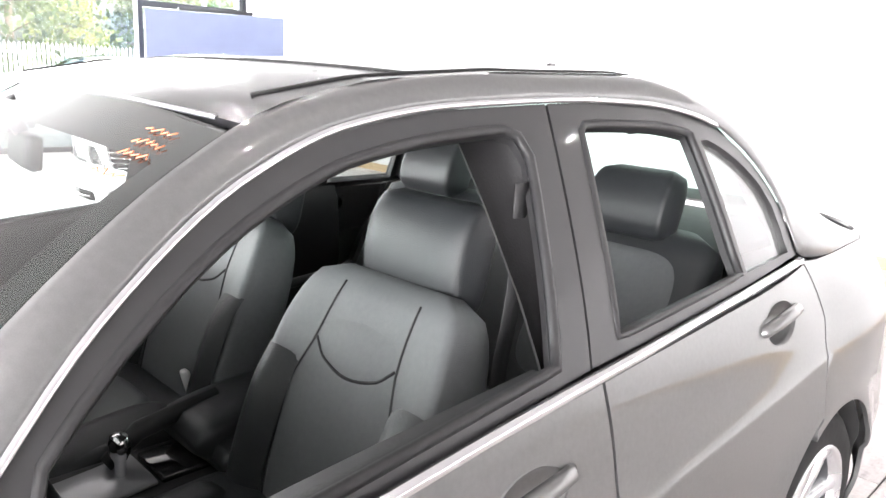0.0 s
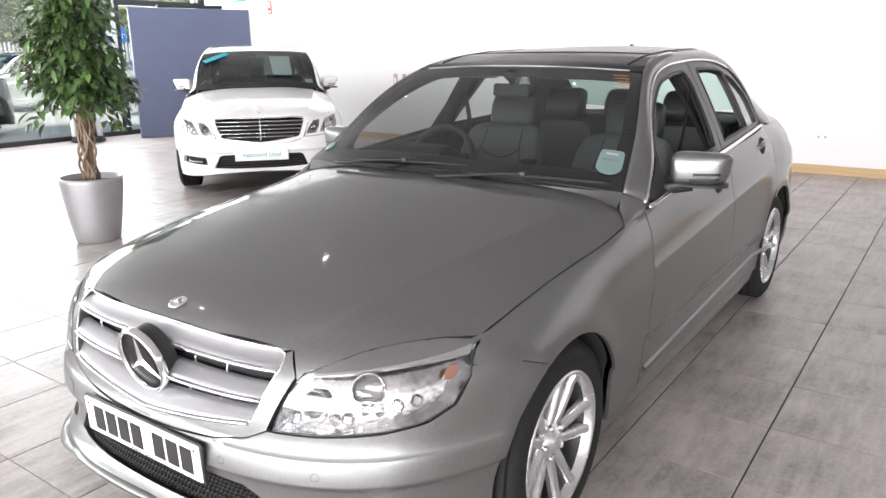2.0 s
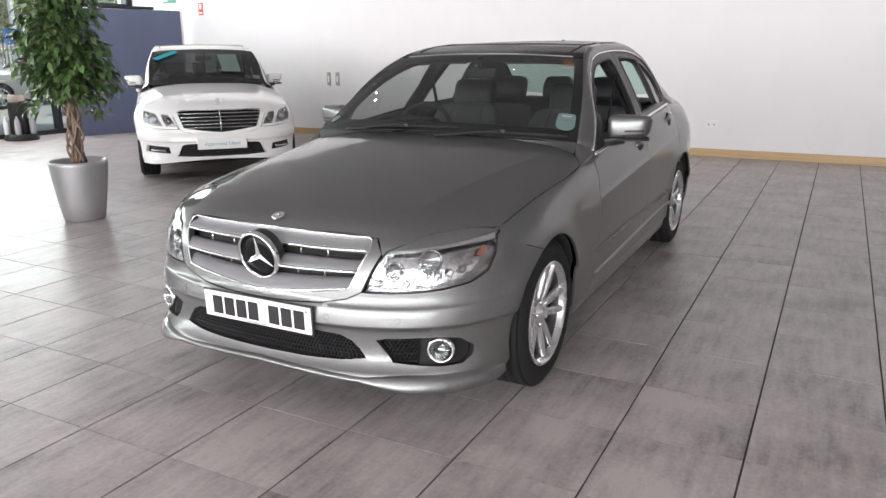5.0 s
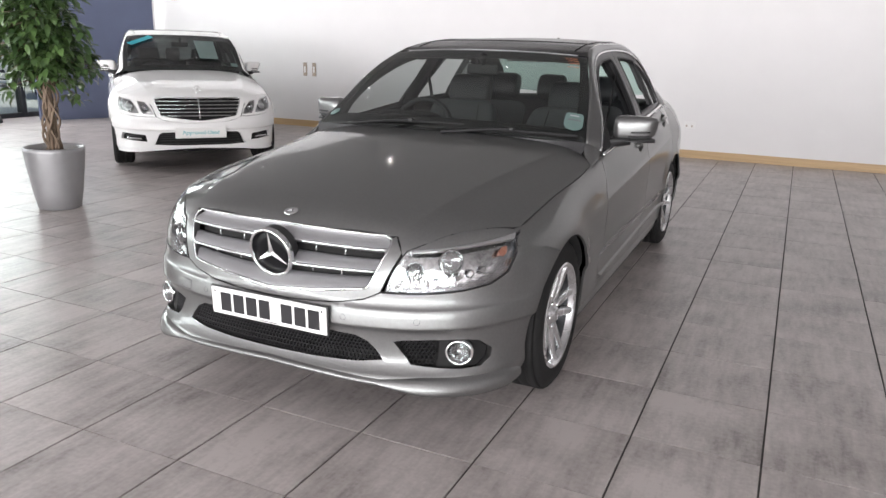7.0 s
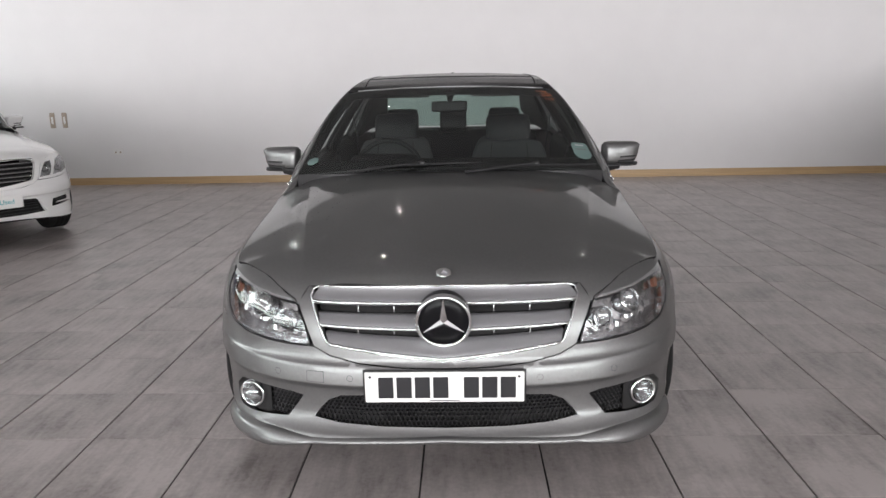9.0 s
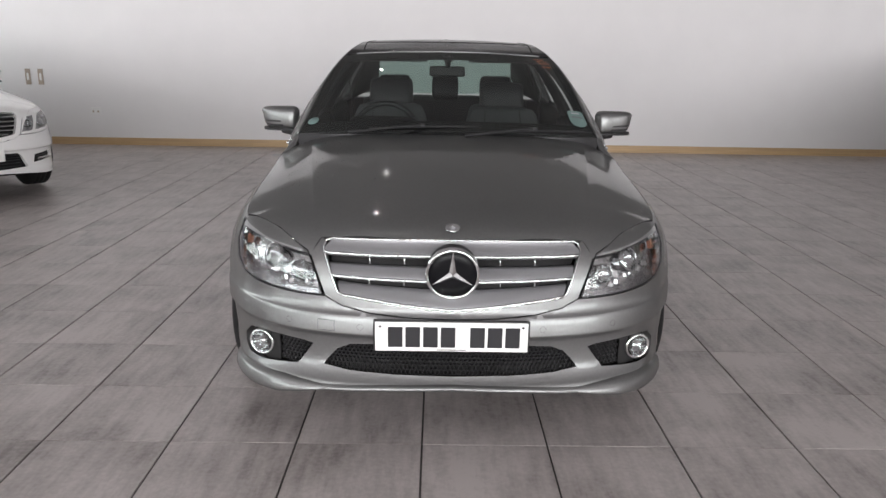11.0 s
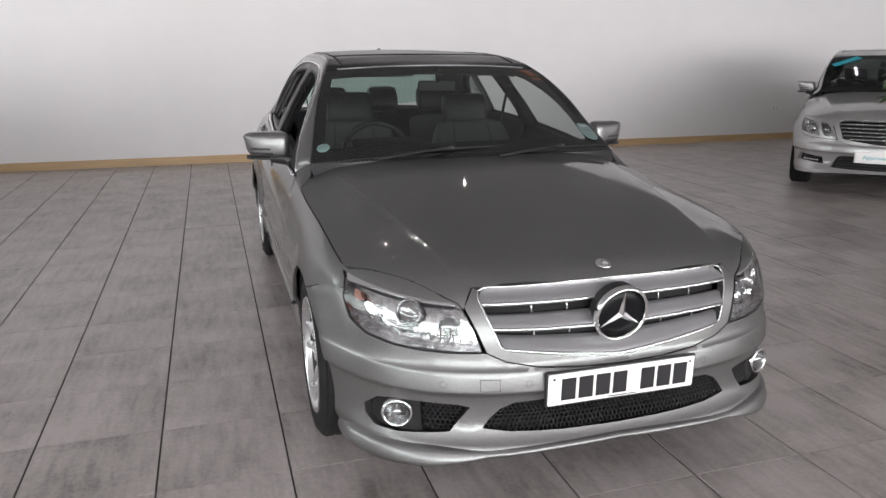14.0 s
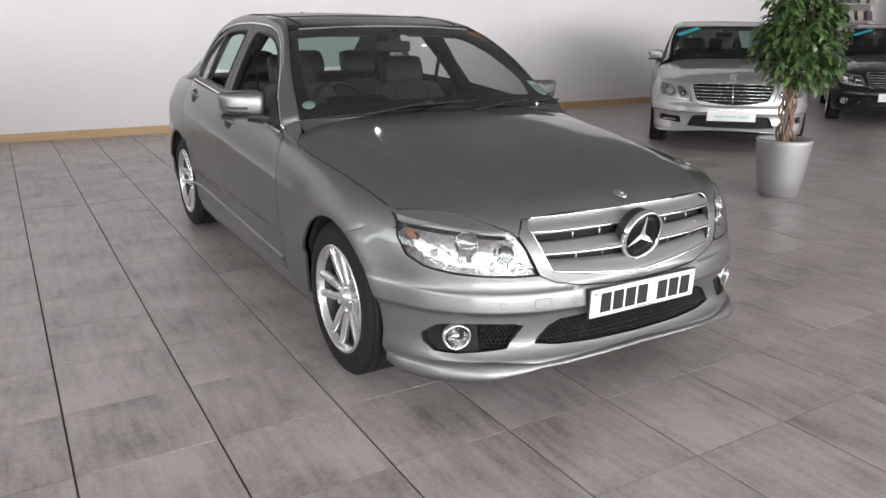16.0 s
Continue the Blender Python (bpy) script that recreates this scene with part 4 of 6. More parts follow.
def honeycomb(loop, size, lift, name, parent):
    """Hexagonal mesh on the nose within a loop, every cell a ring with depth."""
    L = np.array(loop)
    bm = bmesh.new()
    h = size * .866
    cells = []
    for r, z in enumerate(np.arange(L[:, 1].min(), L[:, 1].max(), size * .75)):
        for x in np.arange(L[:, 0].min() + (r % 2) * h / 2, L[:, 0].max(), h):
            cells.append((x, z))
    cells = [c for c, k in zip(cells, inside_loop(np.array(cells), L)) if k]
    ang = np.radians(np.arange(6) * 60 + 30)
    C = np.array(cells)
    rings = []
    for rad, dl in ((size * .5, lift), (size * .39, lift + .002), (size * .36, lift - .012)):
        xs = (C[:, :1] + rad * np.cos(ang)).ravel()
        zs = (C[:, 1:] + rad * np.sin(ang)).ravel()
        rings.append([bm.verts.new(p) for p in on_nose(nose_s(xs, zs), zs, np.full(len(xs), dl))])
    for c in range(len(C)):
        for a, b in zip(rings, rings[1:]):
            for k in range(6):
                i, j = c * 6 + k, c * 6 + (k + 1) % 6
                bm.faces.new((a[i], a[j], b[j], b[i]))
    return part(name, bm, M_BLACK, parent, "black honeycomb mesh")


def star(r, depth):
    """Three tapered ridged arms in the xy plane, facing +z."""
    bm = bmesh.new()
    top = bm.verts.new((0, 0, depth))
    ring = []
    for k in range(6):
        a = math.radians(90 + 60 * k)
        rr = r if k % 2 == 0 else r * .165
        ring.append(bm.verts.new((rr * math.cos(a), rr * math.sin(a), .0006 if k % 2 == 0 else 0)))
    for k in range(6):
        bm.faces.new((ring[k], ring[(k + 1) % 6], top))
    return bm


def badge(parent, m, r, name="round_badge"):
    b = part(name, lathe([(0, .0005), (r * .5, .0005), (r * .9, .0005), (r * .9, -.008)], 40, m), M_BADGE, parent, "black round badge with chrome ring")
    part("badge_ring", lathe([(r * .88, .002), (r * .90, .009), (r * .95, .011), (r, .007), (r, -.012)], 44, m), M_CHROME, b)
    st = star(r * .88, .010)
    st.transform(m @ Matrix.Translation((0, 0, .0015)))
    part("badge_star", st, M_CHROME, b)
    return b


def lamp_lens(parent, x, z, r, lift, side):
    """A projector: chrome collar and clear bulging lens."""
    m = facing(x, z, lift)
    if side < 0:
        m = Matrix.Diagonal((-1, 1, 1, 1)) @ m
    c = part("projector", lathe([(r * .95, -.03), (r * 1.02, .006), (r * 1.16, .010), (r * 1.2, -.01)], 28, m), M_FOGBOWL, parent, "bright projector collar")
    part("lens", lathe([(r * math.sin(t), r * .45 * math.cos(t) - .004) for t in np.linspace(0, 1.5, 7)], 28, m), G_LAMP, c)
    part("lens_core", lathe([(0, -.028), (r * .5, -.024), (r * .95, -.012)], 24, m), M_FOGBOWL, c)


def plate(car, kind, z=.465, tilt=2):
    m = Matrix.Translation((0, -.010, z)) @ pose(0, 0, 0, 90 + tilt, 0, 0)
    p = part("number_plate", rbox(.522, .113, .010, .004, 2, m), M_PLATE, car, "white plate in a dark frame" if kind == "bars" else "white dealer plate with teal lettering")
    part("plate_frame", rbox(.535, .126, .010, .005, 2, m @ Matrix.Translation((0, 0, -.005))), M_BLACK if kind == "bars" else M_WHITE, p)
    if kind == "bars":
        x = -.195
        for k, w in enumerate((.050, .050, .050, .050, 0, .050, .050, .050)):
            if w:
                part("plate_bar", rbox(w, .079, .002, .002, 1, m @ Matrix.Translation((x + .003, 0, .0055))), M_INK, p)
            x += .060 if w else .040
        part("plate_line", rbox(.10, .003, .001, 0, 1, m @ Matrix.Translation((.0, -.049, .0055))), M_INK, p)
        for s in (1, -1):
            part("plate_screw", lathe([(0, .002), (.004, .001), (.005, 0)], 10, m @ Matrix.Translation((s * .243, .04, .005))), M_INK, p)
    else:
        me = words("Approved Used", .060, M_TEAL)
        me.transform(m @ Matrix.Translation((0, 0, .0056)))
        part("lettering", me, M_TEAL, p)
    return p


def front_end(car, body, kind):
    """Bumper with openings, surround, grille, lamps, plate. kind: sport, executive or classic."""
    hero_kind = kind == "sport"
    st = .03 if hero_kind else .045
    # bumper sheet in the nose's coordinates
    top_half = [(0, .524), (.15, .527), (.284, .537), (.378, .557), (.438, .587), (.54, .586), (.62, .589), (.70, .595), (.770, .6105), (.8085, .643), (.8195, .7035), (.8145, .7225)]
    up = [(float(a), b) for a, b in zip(nose_s(np.array([p[0] for p in top_half]), np.array([p[1] for p in top_half])), [p[1] for p in top_half])]
    edge = [(.479, .7235), (.560, .6945), (.647, .6615)]
    edge += arc_pts(ARCH[0], RA, 117, 196, 14)
    edge += [(.447, .225), (.440, .206)]
    right = up + [(nose_yz(y, z), z) for y, z in edge]
    s_end = right[-1][0]
    low = [(s_end * .93, .203), (.85, .209), (.78, .214), (.60, .226), (.45, .244), (.25, .258), (0, .264)]
    right += low
    loop = right + [(-a, z) for a, z in right[-2:0:-1]]
    holes = []
    fogs = FOG if hero_kind else ([(.545, .322), (.562, .394), (.785, .412), (.805, .338)] if kind == "executive" else FOG)
    low_loop = both(LOWER if hero_kind else [(0, .288), (.25, .288), (.485, .296), (.455, .340), (.425, .405), (.39, .424), (.20, .430), (0, .430)])
    for pts in (low_loop, fogs, mirror_loop(fogs)):
        holes.append(nose_loop(pts))
    folds = [(a, z) for a in np.arange(-1.2, 1.21, .03) for z in (.437, .446, .451, .456, .465, .490, .516, .526, .531, .536, .546)]
    folds = [p for p, k in zip(folds, inside_loop(np.array(folds), np.array(loop))) if k]
    for h in holes:
        folds = [p for p, k in zip(folds, inside_loop(np.array(folds), np.array(h))) if not k]
    bumper = part("front_bumper", patch(loop, nose, st, holes=holes, rim=.03, extra=folds), body, car)
    # lip below, and the flared blades at its corners
    def lip_z(q):
        return np.interp(np.abs(q), [0, .25, .45, .60, .78, 1.0, 1.2], [.264, .258, .244, .226, .214, .206, .203])
    xs = np.linspace(-.985, .985, 61)
    part("front_lip", sheet([on_nose(xs, lip_z(xs) + dz, np.full(61, lf)) for dz, lf in ((.018, -.003), (.010, .006), (.003, .009), (-.003, .007), (-.006, -.02))]), body, bumper)
    if hero_kind:
        for s in (1, -1):
            q = np.concatenate([[.400, .406, .415], np.linspace(.43, .985, 28)])
            g = np.clip((q - .398) / .20, 0, 1) ** .8 * np.clip((1.02 - q) / .12, 0, 1) ** .5
            z0 = lip_z(q)
            part("corner_blade", sheet([on_nose(s * q, z0 + dz * g + .002, lf * g - .002) for dz, lf in ((.046, -.001), (.042, .003), (.038, .009), (.035, .014), (.027, .021), (.014, .029), (.004, .034), (-.003, .035), (-.009, .033), (-.012, .028), (-.013, .0))]), body, bumper)
    # lower grille and fog openings
    part("lower_grille_back", patch(nose_loop([(x * 1.02, .361 + (z - .361) * 1.12) for x, z in low_loop]), nose, .06, rim=0, lift=-.034), M_VOID, bumper)
    if hero_kind:
        honeycomb(low_loop, .0175, -.016, "lower_grille", bumper)
    else:
        for z in (.312, .335, .358, .381, .404):
            xs = np.linspace(-.42, .42, 15)
            part("grille_bar", tube(nose_rows(xs, z, np.full(15, -.018)), .005, 6), M_BLACK, bumper)
    for s in (1, -1):
        pts = fogs if s > 0 else mirror_loop(fogs)
        c = np.mean(fogs, 0)
        part("fog_recess", patch(nose_loop([((x - s * c[0]) * 1.04 + s * c[0], (z - c[1]) * 1.1 + c[1]) for x, z in pts]), nose, .04, rim=0, lift=-.045), M_VOID, bumper)
        if kind != "executive":
            p_, q_ = on_xz(.690, .355, .004), on_xz(.690, .355, .014)
            n_ = (Vector(q_ - p_).normalized() + Vector((0, -1.1, 0))).normalized()
            sx_ = Vector((0, 0, 1)).cross(n_).normalized()
            m = Matrix.Translation(p_) @ Matrix((sx_, n_.cross(sx_), n_)).transposed().to_4x4()
            m = m if s > 0 else Matrix.Diagonal((-1, 1, 1, 1)) @ m
            fog = part("fog_lamp", lathe([(.040, -.02), (.042, .006), (.046, .010), (.051, .006), (.052, -.02)], 32, m), M_CHROME, bumper, "round fog lamp with chrome ring")
            part("reflector", lathe([(0, -.03), (.02, -.028), (.034, -.012), (.041, .003)], 28, m), M_FOGBOWL, fog)
            part("bulb_shield", lathe([(0, .000), (.009, -.003), (.014, -.012), (.014, -.028)], 18, m), M_CHROME, fog)
            part("cover", lathe([(0, .008), (.025, .006), (.041, .003)], 28, m), G_LAMP, fog)
            honeycomb([(x, z) for x, z in ([(.535, .318), (.492, .395), (.62, .405), (.625, .308)] if s > 0 else [(-.625, .308), (-.62, .405), (-.492, .395), (-.535, .318)])], .017, -.018, "fog_grille", bumper)
            part("fog_blank", patch(nose_loop([(s * x, z) for x, z in ((.63, .300), (.635, .405), (.70, .402), (.745, .39), (.772, .35), (.77, .318), (.75, .296))]), nose, .04, rim=0, lift=-.022), M_VOID, bumper)
        else:
            part("day_lamp", tube(nose_rows(np.linspace(s * .60, s * .745, 9), .352, np.full(9, -.004)), .011, 8, flat=.6), M_CHROME, bumper, "chrome day lamp strip")
            part("day_lamp_vane", tube(nose_rows(np.linspace(s * .585, s * .75, 9), .378, np.full(9, -.008)), .005, 6), M_BLACK, bumper)
    if hero_kind:
        for x in (-.57, -.314, .314, .57):
            part("parking_sensor", lathe([(.0102, .0006), (.0112, .0006)], 24, facing(x, .489, .0005)), M_VOID, bumper)
        sq = [(-.462, .469), (-.462, .506), (-.405, .506), (-.405, .469)]
        part("tow_cover", patch(nose_loop(sq), nose, .03, rim=.003, lift=.0012), body, bumper)
        big = [(-.4635, .4675), (-.4635, .5075), (-.4035, .5075), (-.4035, .4675)]
        part("cover_gap", patch(nose_loop(big), nose, .03, rim=0, lift=.0005), M_VOID, bumper)
    # painted surround and grille
    part("grille_surround", patch(nose_loop([(-x, z) for x, z in SURROUND[::-1][:-1]] + list(SURROUND) + [(x, z) for x, z in GRILLE[::-1][:-1]] + [(-x, z) for x, z in GRILLE]), nose, .012, rim=.03), body, car)
    gl = both(GRILLE + [(.42, .772), (.20, .775), (0, .776)])
    grille = part("grille", patch(nose_loop([(x * .99, z) for x, z in gl]), nose, .05, rim=0, lift=-.05), M_VOID, car, "radiator grille with three silver slats" if hero_kind else "radiator grille with chrome slats")
    P = densify(np.array(gl), .02)
    part("grille_frame", tube(on_nose(nose_s(P[:, 0], P[:, 1]), P[:, 1], np.full(len(P), -.002)), .0030, 8, closed=True), M_CHROME, grille)
    slats = ((.777, .748, .729), (.706, .676, .660), (.642, .612, .600)) if hero_kind else ((.757, .745, .738), (.722, .710, .703), (.687, .675, .668), (.652, .640, .633), (.617, .606, .600))
    for z0, z1, z2 in slats:
        def width(z):
            return float(np.interp(z, [.555, .585, .612, .745, .762, .775] if not hero_kind else [.58, .606, .67, .745, .764, .775], [.12, .27, .384, .444, .440, .424] if not hero_kind else [.376, .390, .420, .448, .442, .424])) - .003
        def row(z, lf, n=41):
            w = width(z)
            xs = np.linspace(-w, w, n)
            sag = float(np.interp(z, (.60, .66, .73, .777), (.044, .012, .002, .0))) * (1 - (np.abs(xs) / max(w, .01)) ** 1.25) if hero_kind else 0 * xs
            zz = z - sag
            return on_nose(nose_s(xs, zz), zz, np.full(n, lf))
        slat = part("slat", sheet([row(z0, -.034 if z0 < .77 else -.006), row(z0 * .7 + z1 * .3, -.016), row(z1, -.006), row(z2 + .012 * (z1 - z2) / .026, .0005), row(z2, .000), row(z2 - .002, -.02)]), M_SILVER if hero_kind else M_BLACK, grille)
        part("slat_edge", tube(row(z2, .003), .0056 if hero_kind else .0048, 8, flat=1.0), M_CHROME, slat)
        if hero_kind and z2 > .6:
            for x in (-.285, -.165, .165, .285):
                part("rib", tube([on_xz(x, z2 - .002, -.004), on_xz(x, z2 - .024, -.012)], .0028, 6), M_CHROME, slat)
    if hero_kind:
        badge(car, Matrix.Translation((0, .022, .682)) @ pose(0, 0, 0, 90 + 12, 0, 0), .093)
        part("badge_mount", lathe([(.080, -.006), (.084, -.02), (.084, -.055)], 32, Matrix.Translation((0, .022, .682)) @ pose(0, 0, 0, 102, 0, 0)), M_BLACK, car)
        n = Vector((0, -.28, 1)).normalized()
        em = Matrix.Translation((0, .150, float(top_z(0, .150)) + .001)) @ n.to_track_quat("Z", "Y").to_matrix().to_4x4()
        e = part("bonnet_emblem", lathe([(0, .004), (.018, .0035), (.021, .005), (.025, .004), (.027, 0)], 28, em), M_CHROME, car, "small chrome bonnet emblem")
        s2 = star(.018, .004)
        s2.transform(em @ Matrix.Translation((0, 0, .004)))
        part("emblem_star", s2, M_SILVER, e)
    else:
        part("grille_bar", tube([on_xz(0, .772, .004), on_xz(0, .68, .004), on_xz(0, .568, .004)], .008, 8), M_CHROME, grille)
        m = Matrix.Translation((0, .150, float(top_z(0, .15)) + .045)) @ pose(0, 0, 0, 90, 0, 0)
        o = part("bonnet_star", lathe([(.032, -.002), (.035, .002), (.032, .003), (.030, 0), (.032, -.002)], 24, m), M_CHROME, car, "upright chrome bonnet ornament")
        s2 = star(.032, .004)
        s2.transform(m)
        part("ornament_arms", s2, M_CHROME, o)
        part("ornament_foot", tube([(0, .155, float(top_z(0, .155)) - .004), (0, .150, float(top_z(0, .15)) + .014)], [.010, .004], 8), M_CHROME, o)
    # lamps
    for s in (1, -1):
        sgn = lambda pts: pts if s > 0 else mirror_loop(pts)
        if kind == "executive":
            lamps = ([(.464, .612), (.492, .668), (.556, .742), (.618, .750), (.600, .672), (.570, .618)], [(.608, .622), (.628, .668), (.690, .765), (.735, .784), (.790, .774), (.812, .700), (.795, .648), (.72, .628)])
            filler = part("lamp_panel", patch(nose_loop(sgn(HEADLAMP)), nose, .04, holes=[nose_loop(sgn(list(l))) for l in lamps], rim=.02), body, car)
            lenses = (((.556, .682, .028),), ((.715, .694, .042), (.772, .735, .020)))
        else:
            lamps, lenses = (HEADLAMP,), (((.655, .700, .036), (.545, .664, .030)),)
        for l, spots in zip(lamps, lenses):
            lp = nose_loop(sgn(list(l)))
            lamp = part("headlamp", patch(lp, nose, .02, rim=-.050, lift=-.050), M_EYELID if kind == "executive" else M_REFLECT, car, "clear headlamp with bright reflector")
            part("cover", patch(lp, nose, .03, rim=0, lift=-.002), G_LAMP, lamp)
            Pn = densify(np.array(sgn(list(l))), .02)
            part("seal", tube(on_nose(nose_s(Pn[:, 0], Pn[:, 1]), Pn[:, 1], np.full(len(Pn), -.004)), .0022, 5, closed=True), M_GLOSSBLACK, lamp)
            for x, z, r in spots:
                lamp_lens(lamp, x, z, r, -.022, s)
            if kind != "executive":
                lid = [(.520, .728), (.557, .748), (.622, .772), (.715, .782), (.794, .772), (.802, .750), (.715, .746), (.60, .733)]
                part("eyelid", patch(nose_loop(sgn(lid)), nose, .03, rim=.02, lift=-.004), M_EYELID, lamp, "grey lamp brow")
                amb = [(.784, .708), (.782, .734), (.796, .736), (.803, .712), (.797, .700)]
                part("indicator", patch(nose_loop(sgn(amb)), nose, .02, rim=.015, lift=-.026), M_AMBER, lamp, "amber indicator")
                for k in range(9):
                    x0, z0 = .49 + .033 * k, .618 + .005 * (k % 3) + .004 * k * (k > 4)
                    part("facet", rbox(.028, .030, .012, .006, 1, (facing(x0, z0, -.040) if s > 0 else Matrix.Diagonal((-1, 1, 1, 1)) @ facing(x0, z0, -.040)) @ pose(0, 0, 0, 12 * (k % 3 - 1), 15 * ((k * 7) % 3 - 1), 20 * k)), M_REFLECT, lamp)


M_BADGE = mat("black_badge_ground", (0.005, 0.005, 0.006), 0.35, var=0.1, scale=40, spec=0.2)
M_EYELID = mat("grey_lamp_brow", (0.34, 0.34, 0.345), 0.32, 0.6, var=0.05, scale=60)


# ---- cabin ----
def cushion(w, d, h, m, crown=.03, bolster=.03, n=15, soft=6, taper=.14):
    """A padded block: width w along x, depth d along y, thickness h; sides stand up as bolsters."""
    rows = []
    for i in range(n):
        v = -1 + 2 * i / (n - 1)
        kv = (1 - abs(v) ** soft) ** (1 / soft) if abs(v) < 1 else 0
        ring = []
        for a in np.linspace(0, 2 * math.pi, 28, endpoint=False):
            cx, cz = math.cos(a), math.sin(a)
            x = np.sign(cx) * abs(cx) ** .45
            z = np.sign(cz) * abs(cz) ** .55
            up = (crown * (1 - v * v) + bolster * abs(x) ** 4 * (1 if z > 0 else 0)) if z > 0 else 0
            ring.append((w / 2 * x * (1 - taper + taper * kv), d / 2 * v, (h / 2 * z + up) * (.35 + .65 * kv)))
        rows.append(ring)
    bm = sheet(rows, closed=True)
    bmesh.ops.holes_fill(bm, edges=[e for e in bm.edges if e.is_boundary])
    bmesh.ops.recalc_face_normals(bm, faces=bm.faces[:])
    bm.transform(m)
    return smooth(bm)


def pad(w, d, m, dome=.012, round_=.3):
    """A thin stitched panel that lies on a cushion."""
    loop = []
    for a in np.linspace(0, 2 * math.pi, 40, endpoint=False):
        cx, cz = math.cos(a), math.sin(a)
        loop.append((w / 2 * np.sign(cx) * abs(cx) ** round_, d / 2 * np.sign(cz) * abs(cz) ** round_))
    bm = bmesh.new()
    rings = []
    for k, hh in ((1, 0), (.96, .55), (.85, .85), (.5, 1), (0.02, 1.02)):
        rings.append([bm.verts.new((x * k, y * k, dome * hh)) for x, y in loop])
    for a, b in zip(rings, rings[1:]):
        for i in range(40):
            bm.faces.new((a[i], a[(i + 1) % 40], b[(i + 1) % 40], b[i]))
    bm.faces.new(rings[-1])
    bm.transform(m)
    return smooth(bm)


def front_seat(car, x, aft=0.0, up=0.0):
    base = part("front_seat", cushion(.52, .54, .17, Matrix.Translation((x, 2.02, .50)) @ pose(0, 0, 0, 6, 0, 0), .015, .045), M_LEATHER, car, "dark grey leather front seat with lighter panels")
    lean = pose(0, 0, 0, 90 - 22, 0, 0)
    bm = Matrix.Translation((x, 2.385, .738)) @ lean
    W, D, SOFT, TAP = .505, .64, 2.5, .42
    back = part("backrest", cushion(W, D, .15, bm, .008, .050, n=25, soft=SOFT, taper=TAP), M_LEATHER2, base, "mid-grey leather backrest")

    def on_back(px, py, up=0.0):
        """A point of the backrest's face."""
        v = py / (D / 2)
        kv = (1 - abs(v) ** SOFT) ** (1 / SOFT)
        X = min(abs(px) / (W / 2 * (1 - TAP + TAP * kv)), .98)
        sn = math.sqrt(max(1 - X ** (2 / .45), 0))
        return bm @ Vector((px, py, (.075 * sn ** .55 + .008 * (1 - v * v) + .050 * X ** 4) * (.35 + .65 * kv) + up))
    # seams: a yoke below the headrest and two lines down to the seat
    yoke = [(-.118, .160), (-.08, .128), (0, .110), (.08, .128), (.118, .160)]
    part("panel_seam", tube([on_back(*p) for p in rail(yoke, 18)], .0035, 6), M_TRIM, base)
    for s in (1, -1):
        part("panel_seam", tube([on_back(s * px, py) for px, py in rail([(.110, .285), (.122, .165), (.150, .05), (.140, -.12), (.125, -.28)], 18)], .0028, 6), M_TRIM, base)
    rows = [[on_back(px * (1 - .25 * t), .118 + .10 * t + .03 * abs(px / .11) ** 2 * (1 - t), .0045 * math.sin(math.pi * t) * (1 - abs(px / .125) ** 4)) for px in np.linspace(-.122, .122, 13)] for t in np.linspace(0, 1, 9)]
    part("shoulder_panel", sheet(rows), M_LEATHER2, base)
    for s in (1, -1):
        rows = []
        for py in np.linspace(-.305, .115, 15):
            taper = max(0.0, 1 - abs((py + .10) / .215) ** 5)
            rows.append([on_back(s * (.142 + .105 * t + .02 * max(py, 0)), py, .034 * math.sin(math.pi * min(1, .08 + t * .80)) * taper - .002) for t in np.linspace(0, 1, 9)])
        part("bolster_panel", sheet(rows), M_LEATHER, base, "dark leather bolster")
        part("seat_panel", pad(.13, .40, Matrix.Translation((x + s * .19, 1.98, .595)) @ pose(0, 0, 0, 6, s * 12, 0), .02, .5), M_LEATHER, base)
    part("seat_centre", pad(.26, .40, Matrix.Translation((x, 1.98, .583)) @ pose(0, 0, 0, 6, 0, 0), .02, .4), M_LEATHER2, base)
    hm = Matrix.Translation((x, 2.562, 1.092)) @ pose(0, 0, 0, 90 - 12, 0, 0)
    part("headrest", cushion(.288, .220, .105, hm, .022, .0, n=21, soft=3.6, taper=.26), M_LEATHER, base, "padded headrest on two chrome posts")
    for s in (1, -1):
        part("headrest_post", tube([(x + s * .068, 2.515, .93), (x + s * .068, 2.535, 1.02)], .007, 8), M_CHROME, base)
        part("post_collar", lathe([(.006, 0), (.017, 0), (.019, -.006), (.019, -.02)], 14, Matrix.Translation((x + s * .068, 2.52, .968))), M_BLACK, base)
    for ob in (base, *base.children):
        ob.data.transform(Matrix.Translation((0, aft, up)))
    return base


